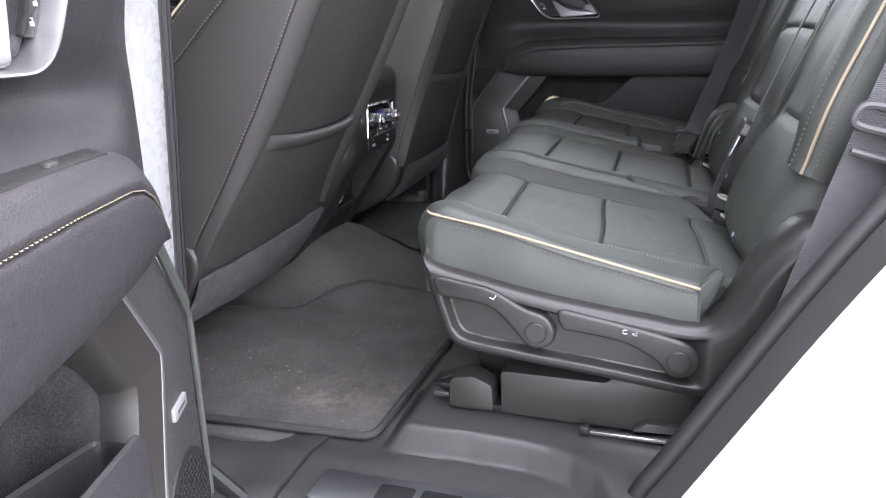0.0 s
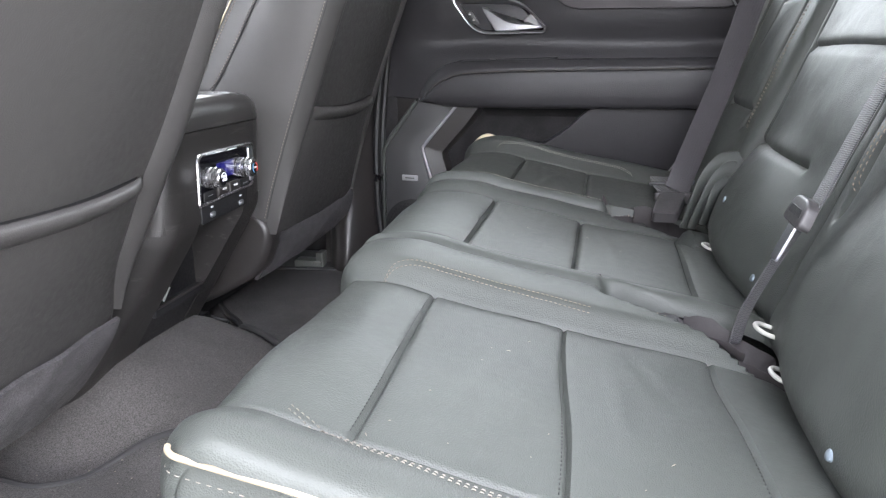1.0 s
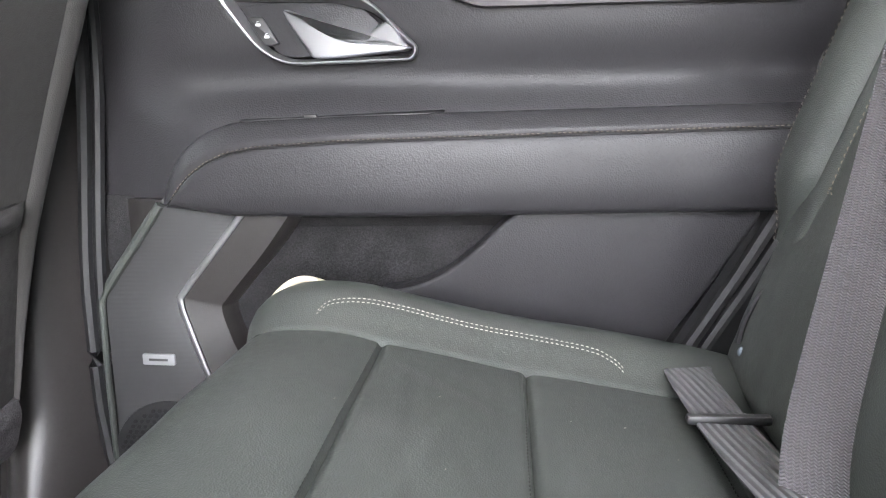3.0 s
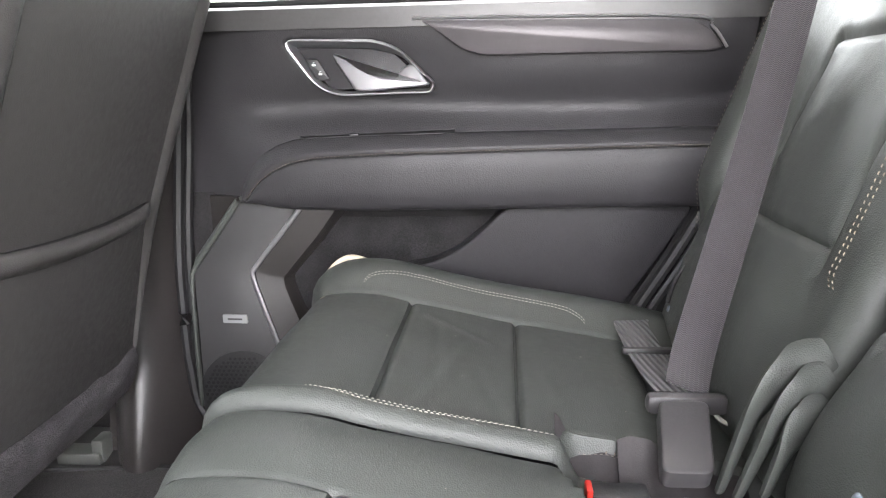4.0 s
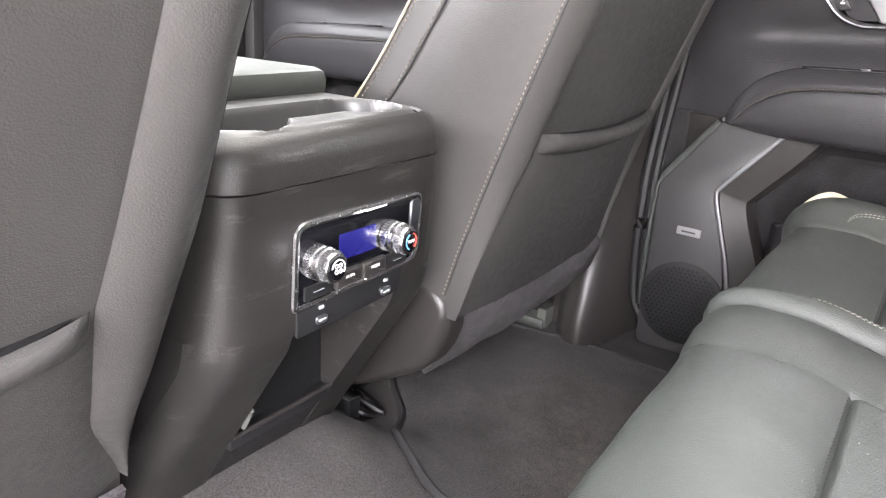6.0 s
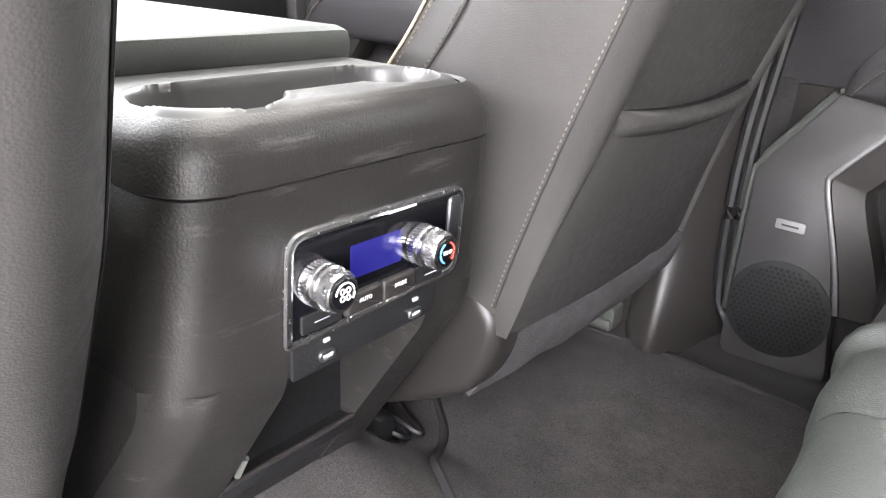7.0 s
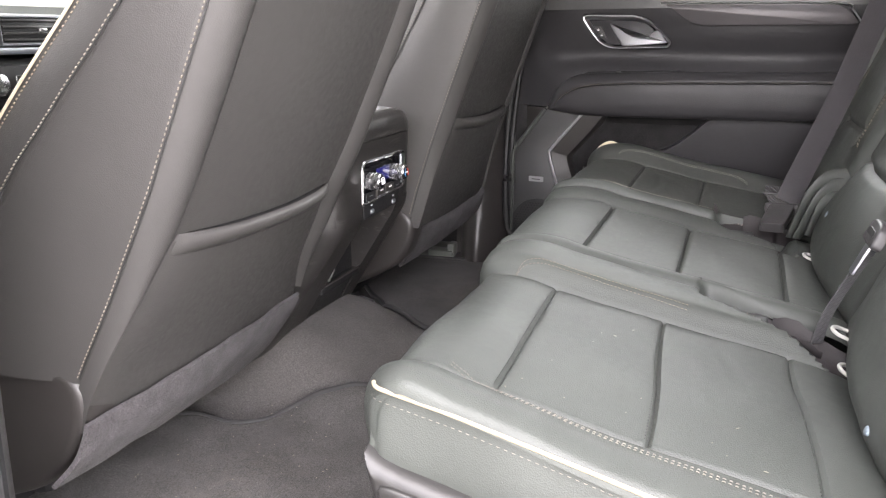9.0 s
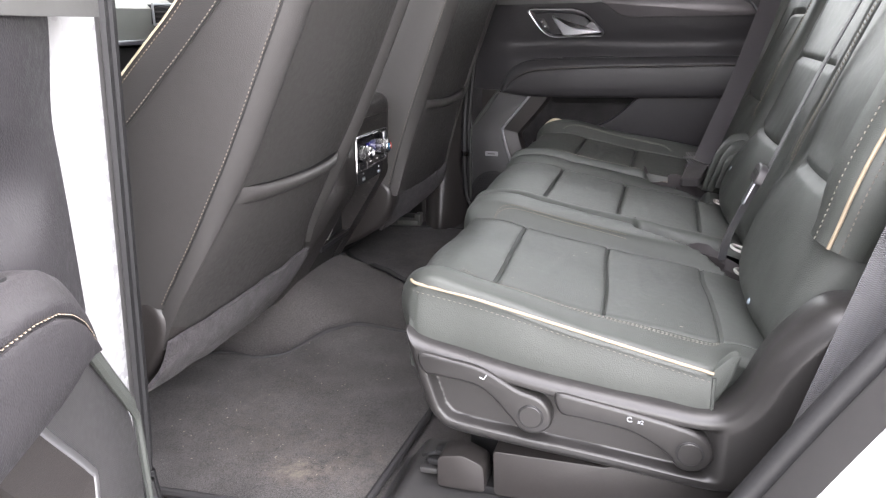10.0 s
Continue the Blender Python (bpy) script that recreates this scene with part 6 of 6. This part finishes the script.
# track and riser boxes under the near seat
tk = thing("seat_track", (0.0, 1.0, 0.03), "dark seat track with plastic covers and a bright rail", "seat track")
part("front_box", plate(rounded([(-0.199, 0.049), (-0.129, 0.049), (-0.131, 0.091), (-0.162, 0.104), (-0.197, 0.096)], 0.008), 0.04, 0.002, lambda a, b, c: (a, 1.03 - c, b)), PLASTIC_WARM, tk, "plastic end cover")
part("riser", plate(rounded([(-0.116, 0.049), (0.30, 0.044), (0.30, 0.15), (0.065, 0.15), (0.038, 0.118), (-0.118, 0.118)], 0.008), 0.05, 0.002, lambda a, b, c: (a, 1.04 - c, b)), PLASTIC_WARM, tk, "grey plastic riser cover")
part("riser_step", plate(rounded([(0.075, 0.048), (0.30, 0.036), (0.30, 0.066), (0.095, 0.066)], 0.006), 0.012, 0.004, lambda a, b, c: (a, 0.992 - c, b)), PLASTIC, tk)
part("lower_rail", rbox((-0.20, 1.0, 0.040), (0.32, 1.05, 0.054), 0.003), DARK_VOID, tk)
part("bright_rail", rbox((0.018, 0.965, 0.046), (0.33, 0.972, 0.052), 0.002), CHROME, tk, "bright metal rail")
part("rail_end", rbox((0.004, 0.962, 0.046), (0.018, 0.976, 0.058), 0.002), PLASTIC_BLACK, tk)
for k in range(4):
    part("wire", tube(spline([(-0.19, 1.03 + k * 0.006, 0.085 - k * 0.012), (-0.215, 1.02 + k * 0.008, 0.080 - k * 0.012), (-0.235 + k * 0.006, 1.04, 0.062 - k * 0.006)], 5), 0.003, 6), PLASTIC_BLACK, tk)
for k in range(3):
    part("wire_plug", rbox((-0.232 + k * 0.012, 1.012, 0.050 + k * 0.016), (-0.205 + k * 0.012, 1.032, 0.060 + k * 0.016), 0.003), PLASTIC_BLACK if k else PLASTIC, tk)
part("under_frame", rbox((-0.17, 1.06, 0.05), (0.30, 1.46, 0.17), 0.01), DARK_VOID, tk)
for yy in (1.72, 2.2):
    f2 = mid if yy < 2 else far
    part("base_frame", rbox((-0.16, yy - 0.2, 0.0), (0.30, yy + 0.2, 0.19), 0.02), DARK_VOID, f2)
    part("front_cover", rbox((-0.185, yy - 0.21, 0.02), (-0.155, yy + 0.21, 0.20), 0.01), PLASTIC, f2)

# ---------------------------------------------------------------- rear backrests
B0 = Vector((0.203, 0, 0.272))
BD = Vector((math.sin(radians(21)), 0, math.cos(radians(21))))
BN = Vector((-math.cos(radians(21)), 0, math.sin(radians(21))))


def s_of(z):
    return (z - B0.z) / BD.z


def backrest(e, y0, y1, vert, horiz, bulges, seed, lean=0.0, r=0.03, s_top=0.80):
    def S(s, w):
        h = 0.0
        for v, a, b in vert:
            h -= 0.0075 * math.exp(-(abs(w - v) / 0.0042) ** 1.3) * smooth(a - 0.01, a + 0.01, s) * (1 - smooth(b - 0.01, b + 0.01, s))
        for q, a, b in horiz:
            h -= 0.009 * math.exp(-(abs(s - q) / 0.0048) ** 1.3) * smooth(a - 0.006, a + 0.006, w) * (1 - smooth(b - 0.006, b + 0.006, w))
        for (cs, cy, rs, ry, a) in bulges:
            t = ((s - cs) / rs) ** 2 + ((w - cy) / ry) ** 2
            h += a * math.exp(-t * t)
        for d in (w - y0, y1 - w):
            if d < r:
                h -= r - math.sqrt(max(0, r * r - (r - d) ** 2))
        if s < 0.05:
            h -= 0.05 - math.sqrt(max(0, 0.05 ** 2 - (0.05 - max(0, s)) ** 2)) if s >= 0 else 0.05
        h += wob(seed, w, s, 10, 0.0030) + wob(seed, w, s, 31, 0.0008)
        p = B0 + BD * s + BN * (h + lean)
        return (p.x, w, p.z)
    part("backrest", slab(S, lin(0.0, s_top, 130), lin(y0, y1, 96), (0.09, 0, -0.03), flip=True), LEATHER, e, "black leather backrest")
    return S


H1 = s_of(0.472)
BNs = backrest(near, 1.000, 1.452, [(1.030, 0.20, 0.9), (1.400, 0.17, 0.9)], [(H1, 1.032, 1.290)], [(0.10, 1.22, 0.12, 0.17, 0.022), (H1 + 0.13, 1.24, 0.11, 0.13, 0.010)], 1.0)
BMs = backrest(mid, 1.458, 1.935, [(1.50, 0.18, 0.9), (1.90, 0.18, 0.9)], [(s_of(0.452), 1.60, 1.925), (s_of(0.60), 1.52, 1.90)], [(0.085, 1.74, 0.115, 0.19, 0.034), (0.30, 1.70, 0.11, 0.15, 0.010)], 2.0, -0.012)
BFs = backrest(far, 1.945, 2.425, [(2.03, 0.20, 0.9), (2.235, 0.20, s_of(0.685)), (2.36, 0.18, 0.9)], [(s_of(0.487), 2.035, 2.235), (s_of(0.685), 2.035, 2.235)], [(0.10, 2.18, 0.12, 0.18, 0.016), (0.30, 2.14, 0.11, 0.10, 0.010)], 3.0)
for e, S, w, a, b in ((near, BNs, 1.408, 0.20, 0.78), (far, BFs, 1.998, 0.20, 0.78), (far, BFs, 2.352, 0.23, 0.78), (near, BNs, 1.050, 0.24, 0.78)):
    tw = [(a, w - 0.012), (a + 0.012, w - 0.002), (a + 0.05, w), (0.5, w + 0.004), (b, w + 0.008)]
    p, n = on_surface(S, uv_line(tw, 16), 0.0006, flip=False)
    part("stitching", stitches(p, n, 0.0006, 0.0046, 0.0022), THREAD, e, "tan thread")
    p, n = on_surface(S, [(q, v + 0.008) for q, v in uv_line(tw, 16)], 0.0006, flip=False)
    part("stitching", stitches(p, n, 0.0006, 0.0046, 0.0022), THREAD, e, "tan thread")
for S, e, s, w in ((BNs, near, 0.036, 1.14), (BMs, mid, s_of(0.362), 1.795), (BMs, mid, s_of(0.318), 1.555), (BFs, far, 0.06, 2.145), (BFs, far, s_of(0.366), 1.972), (BFs, far, 0.055, 2.36)):
    p = Vector(S(s, w))
    part("snap_button", lathe([(0.0050, -0.002), (0.0050, 0.0010), (0.0038, 0.0020), (0.002, 0.0023)], p, BN, 18), BUTTON_BLUE, e, "small round snap button")
for e, w, z, dx in ((near, 1.320, 0.291, 0.008), (near, 1.398, 0.308, 0.006), (mid, 1.778, 0.297, -0.002), (far, 2.06, 0.300, 0.012)):
    c = Vector((B0.x + dx, w, z))
    part("anchor_ring", tube(spline([c + Vector((0.012, -0.016, -0.004)), c + Vector((-0.006, -0.014, 0.002)), c + Vector((-0.012, 0.0, 0.004)), c + Vector((-0.006, 0.014, 0.002)), c + Vector((0.012, 0.016, -0.004))], 6), 0.0024, 8), ISOFIX, e, "pale child seat anchor trim")

# outer wing of the near backrest with piping


def wing(e, yo, sg, lab, cord=True, size=1.0):
    path = [B0 + BD * s + BN * (0.008 + 0.008 * smooth(0.14, 0.30, s)) + Vector((0.012, 0, 0)) for s in lin(0.165, 0.80, 40)]
    rad = [size * (0.032 if size == 1 else 0.012) + size * (0.010 if size == 1 else 0.03) * smooth(0.0, 0.12, t) for t in lin(0, 1, 40)]
    pts = [Vector((p.x, yo, p.z)) for p in path]
    v, f = [], []
    k = 20
    for i, p in enumerate(pts):
        for j in range(k):
            t = 2 * math.pi * j / k
            a, b = math.cos(t), math.sin(t)
            cs, sn = math.copysign(abs(a) ** 0.7, a), math.copysign(abs(b) ** 0.7, b)
            v.append(p + Vector((0, 1, 0)) * (rad[i] * 1.25 * cs) + BN * (rad[i] * 0.95 * sn - 0.012))
    for i in range(len(pts) - 1):
        for j in range(k):
            a, b = i * k + j, i * k + (j + 1) % k
            f.append((a, b, b + k, a + k))
    f.append(tuple(range(k))[::-1])
    f.append(tuple((len(pts) - 1) * k + j for j in range(k)))
    part("wing", (v, f), LEATHER, e, lab)
    front = [p + Vector((0, sg * rad[i] * 1.16, 0)) + BN * (rad[i] * 0.62 - 0.012) for i, p in enumerate(pts)]
    if cord:
        part("piping", tube(front, 0.0023, 8), PIPING, e, "cream leather piping")
    st = [p + Vector((0, sg * 0.003, 0)) - BN * 0.012 for p in front]
    part("stitching", stitches(st, [(0, sg, 0)] * len(st), 0.0008, 0.0048, 0.0022), THREAD_GREY, e, "tan thread beside the piping")
    st = [p - Vector((0, sg * 0.022, 0)) + BN * 0.0115 for p in front]
    part("stitching", stitches(st, [BN] * len(st), 0.0007, 0.0048, 0.0022), THREAD_GREY, e, "tan thread")


wing(near, 1.030, -1, "padded black leather wing of the backrest")
wing(far, 2.420, 1, "padded black leather wing of the backrest", False, 0.8)
# folded straps and the gap pads between middle and far backrest
for (yy, r0, pth) in ((1.945, 0.0125, [(0.176, 0.287), (0.200, 0.356), (0.233, 0.397), (0.263, 0.412)]), (1.931, 0.0125, [(0.187, 0.290), (0.213, 0.350), (0.241, 0.384), (0.261, 0.396)]), (1.917, 0.012, [(0.204, 0.300), (0.221, 0.342), (0.240, 0.364), (0.256, 0.374)])):
    part("release_strap", tube(spline([(a, yy + 0.004 * k, b) for k, (a, b) in enumerate(pth)], 8), [r0 * (1.1 + 0.7 * math.sin(math.pi * k / 24)) for k in range(25)], 12, flat=0.30, up=(0.8, -0.3, 0.6)), LEATHER, far, "folded black loop")

# ---------------------------------------------------------------- belts


def strap(e, name, pts, across, width, mat, lab="", thick=0.0022):
    return part(name, ribbon(spline(pts, 6), across, width, thick), mat, e, lab)


fb = thing("seat_belt", (0.17, 2.05, 0.30), "grey woven seat belt plugged in across the far seat", "seat belt", "seat belts")
strap(fb, "webbing", [(0.172, 2.060, 0.332), (0.190, 2.098, 0.375), (0.248, 2.168, 0.52), (0.290, 2.210, 0.65), (0.345, 2.266, 0.83), (0.42, 2.33, 1.05)], (1, 0.05, -0.35), 0.047, WEB_FAR, "grey woven webbing")
strap(fb, "lap_webbing", [(0.166, 2.07, 0.324), (0.162, 2.16, 0.316), (0.161, 2.26, 0.312), (0.163, 2.34, 0.309), (0.180, 2.40, 0.297), (0.21, 2.43, 0.265)], (1, 0.1, -0.05), 0.047, WEB_LAP, "grey woven lap strap")
part("tongue", rbox((0.130, 2.046, 0.308), (0.212, 2.064, 0.330), 0.007), BUCKLE, fb, "plastic belt tongue")
BK0, BK1 = Vector((0.162, 2.040, 0.314)), Vector((0.141, 1.926, 0.299))


def in_buckle(a, b, c):
    p = BK0.lerp(BK1, b / 0.085)
    return (p.x + a, p.y - c * 0.45, p.z + c * 0.9)


part("buckle", plate(rounded([(-0.024, 0.0), (0.024, 0.0), (0.022, 0.085), (-0.022, 0.085)], 0.010, 6), 0.022, 0.003, in_buckle, 3), BUCKLE, fb, "grey plastic buckle")
part("lap_bar", rbox((0.130, 2.206, 0.313), (0.199, 2.216, 0.3215), 0.003), PLASTIC_BLACK, fb, "black plastic slider")

mb = thing("seat_belt", (0.22, 1.40, 0.30), "dark seat belt hanging over the middle backrest with its tongue", "seat belt", "seat belts")
strap(mb, "webbing", [(0.240, 1.402, 0.440), (0.262, 1.400, 0.50), (0.298, 1.392, 0.60), (0.338, 1.386, 0.70), (0.395, 1.38, 0.85), (0.45, 1.375, 1.0)], (0.1, 1, 0), 0.047, WEB_NEAR, "grey woven webbing")
MT = Matrix.Translation((0.231, 1.402, 0.425)) @ Matrix.Rotation(radians(22), 4, "Y")
part("tongue", plate(rounded([(-0.032, -0.006), (0.032, -0.006), (0.028, 0.018), (0.016, 0.024), (-0.016, 0.024), (-0.028, 0.018)], 0.008), 0.012, 0.003, lambda a, b, c: MT @ Vector((-c, a, b)), 3), BUCKLE, mb, "plastic belt tongue")
part("tongue_slot", plate(rounded([(-0.022, 0.004), (0.022, 0.004), (0.018, 0.013), (-0.018, 0.013)], 0.003), 0.0125, 0.0004, lambda a, b, c: MT @ Vector((-c, a, b)), 1), PLASTIC_BLACK, mb)
part("tongue_blade", plate(rounded([(-0.011, -0.046), (0.011, -0.046), (0.012, -0.004), (-0.012, -0.004)], 0.004), 0.003, 0.0008, lambda a, b, c: MT @ Vector((-0.005 - c, a, b))), BRUSHED, mb, "metal tongue blade")
strap(mb, "lap_webbing", [(0.228, 1.404, 0.420), (0.210, 1.418, 0.37), (0.194, 1.438, 0.315), (0.188, 1.45, 0.27)], (0.9, 0.35, 0.3), 0.016, WEB_NEAR, "thin folded strap")

nb = thing("seat_belt", (0.28, 1.0, 0.20), "dark woven seat belt hanging beside the outer rear seat", "seat belt", "seat belts")
strap(nb, "webbing", [(0.44, 0.935, 0.85), (0.365, 0.915, 0.64), (0.317, 0.90, 0.49), (0.281, 0.893, 0.36), (0.248, 0.890, 0.235), (0.22, 0.90, 0.12)], (0.966, -0.05, -0.26), 0.056, WEB_NEAR, "dark woven webbing")
gx = Vector((0.966, 0, -0.26))
gc = Vector((0.322, 0.894, 0.506))
loop = [gc + gx * a + Vector((0.26, 0, 0.966)) * b for a, b in ((-0.036, 0.0), (-0.030, 0.014), (0.0, 0.017), (0.034, 0.014), (0.040, 0.0), (0.034, -0.008), (0.0, -0.008), (-0.030, -0.008))]
gd = part("guide", tube(spline([p + Vector((0, -0.006, 0)) for p in loop], 4, True), 0.0052, 8, True, up=(0, 1, 0)), BUCKLE, nb, "plastic belt guide")
part("guide_bar", tube([gc + gx * a + Vector((-0.004, -0.006, -0.036)) for a in (-0.032, 0.0, 0.034)], 0.0045, 8), BUCKLE, gd)

# buckle wells between the cushions
for (x1, fx, low, high, bx_, lab) in (
        (0.232, 0.162, lambda x: 1.451 - 0.44 * (x - 0.05), lambda x: 1.523 - 0.44 * (x - 0.05), 0.082, "buckle with a red button in a fabric well between the seats"),
        (0.215, 0.120, lambda x: well_edge(x) - 0.004, lambda x: 2.004, 0.066, "red-button buckle in a fabric well beside the far seat")):
    bk = thing("belt_buckle", (0.08, (low(0.08) + high(0.08)) / 2, 0.28), lab, "belt buckle", "belt buckles")

    def well(x, v):
        z = prof_at(u_of(x))[1] - 0.036 + (0.022 if v < 0 or x1 > 0.22 else 0.034) * abs(v) ** 3 + 0.020 * (1 - smooth(0.034, 0.050, x)) + wob(x, v * 0.03, x1, 55, 0.005)
        return (x, low(x) + (high(x) - low(x)) * (v + 1) / 2, z)
    wl = part("well", slab(well, lin(0.034, x1, 40), lin(-1, 1, 24), (0, 0, -0.012), flip=True), WELL, bk, "creased dark fabric well")
    p, n = on_surface(well, [(x, 0.86) for x in lin(0.05, 0.126, 30)], 0.0006)
    part("stitching", stitches(p, n, 0.0005, 0.0036, 0.0018), THREAD_GREY, wl, "grey thread along the hem")
    part("cover_flap", slab(lambda a, v: (fx - 0.028 + 0.056 * a, well(fx - 0.028 + 0.056 * a, 0.8 * v)[1], well(fx - 0.028 + 0.056 * a, v)[2] + 0.008 + 0.006 * math.sin(math.pi * a) + wob(a, v, 2, 5, 0.003)), lin(0, 1, 12), lin(-1, 1, 12), (0, 0, -0.003), flip=True), WELL, bk, "folded fabric flap")
    _, by_, bz_ = well(bx_, 0.0)
    part("housing", rbox((bx_ - 0.004, by_ - 0.013, bz_), (bx_ + 0.046, by_ + 0.013, bz_ + 0.020), 0.004), PLASTIC_BLACK, bk)
    part("button", rbox((bx_ - 0.009, by_ - 0.010, bz_ + 0.003), (bx_ - 0.003, by_ + 0.010, bz_ + 0.023), 0.002), RED, bk, "red release button")

# pull loop on the outer side of the far backrest
part("pull_loop", tube(spline([(0.219, 2.372, 0.330), (0.226, 2.374, 0.356), (0.241, 2.376, 0.382), (0.266, 2.378, 0.398)], 6), 0.0032, 8), PLASTIC_BLACK, far, "black cord loop")
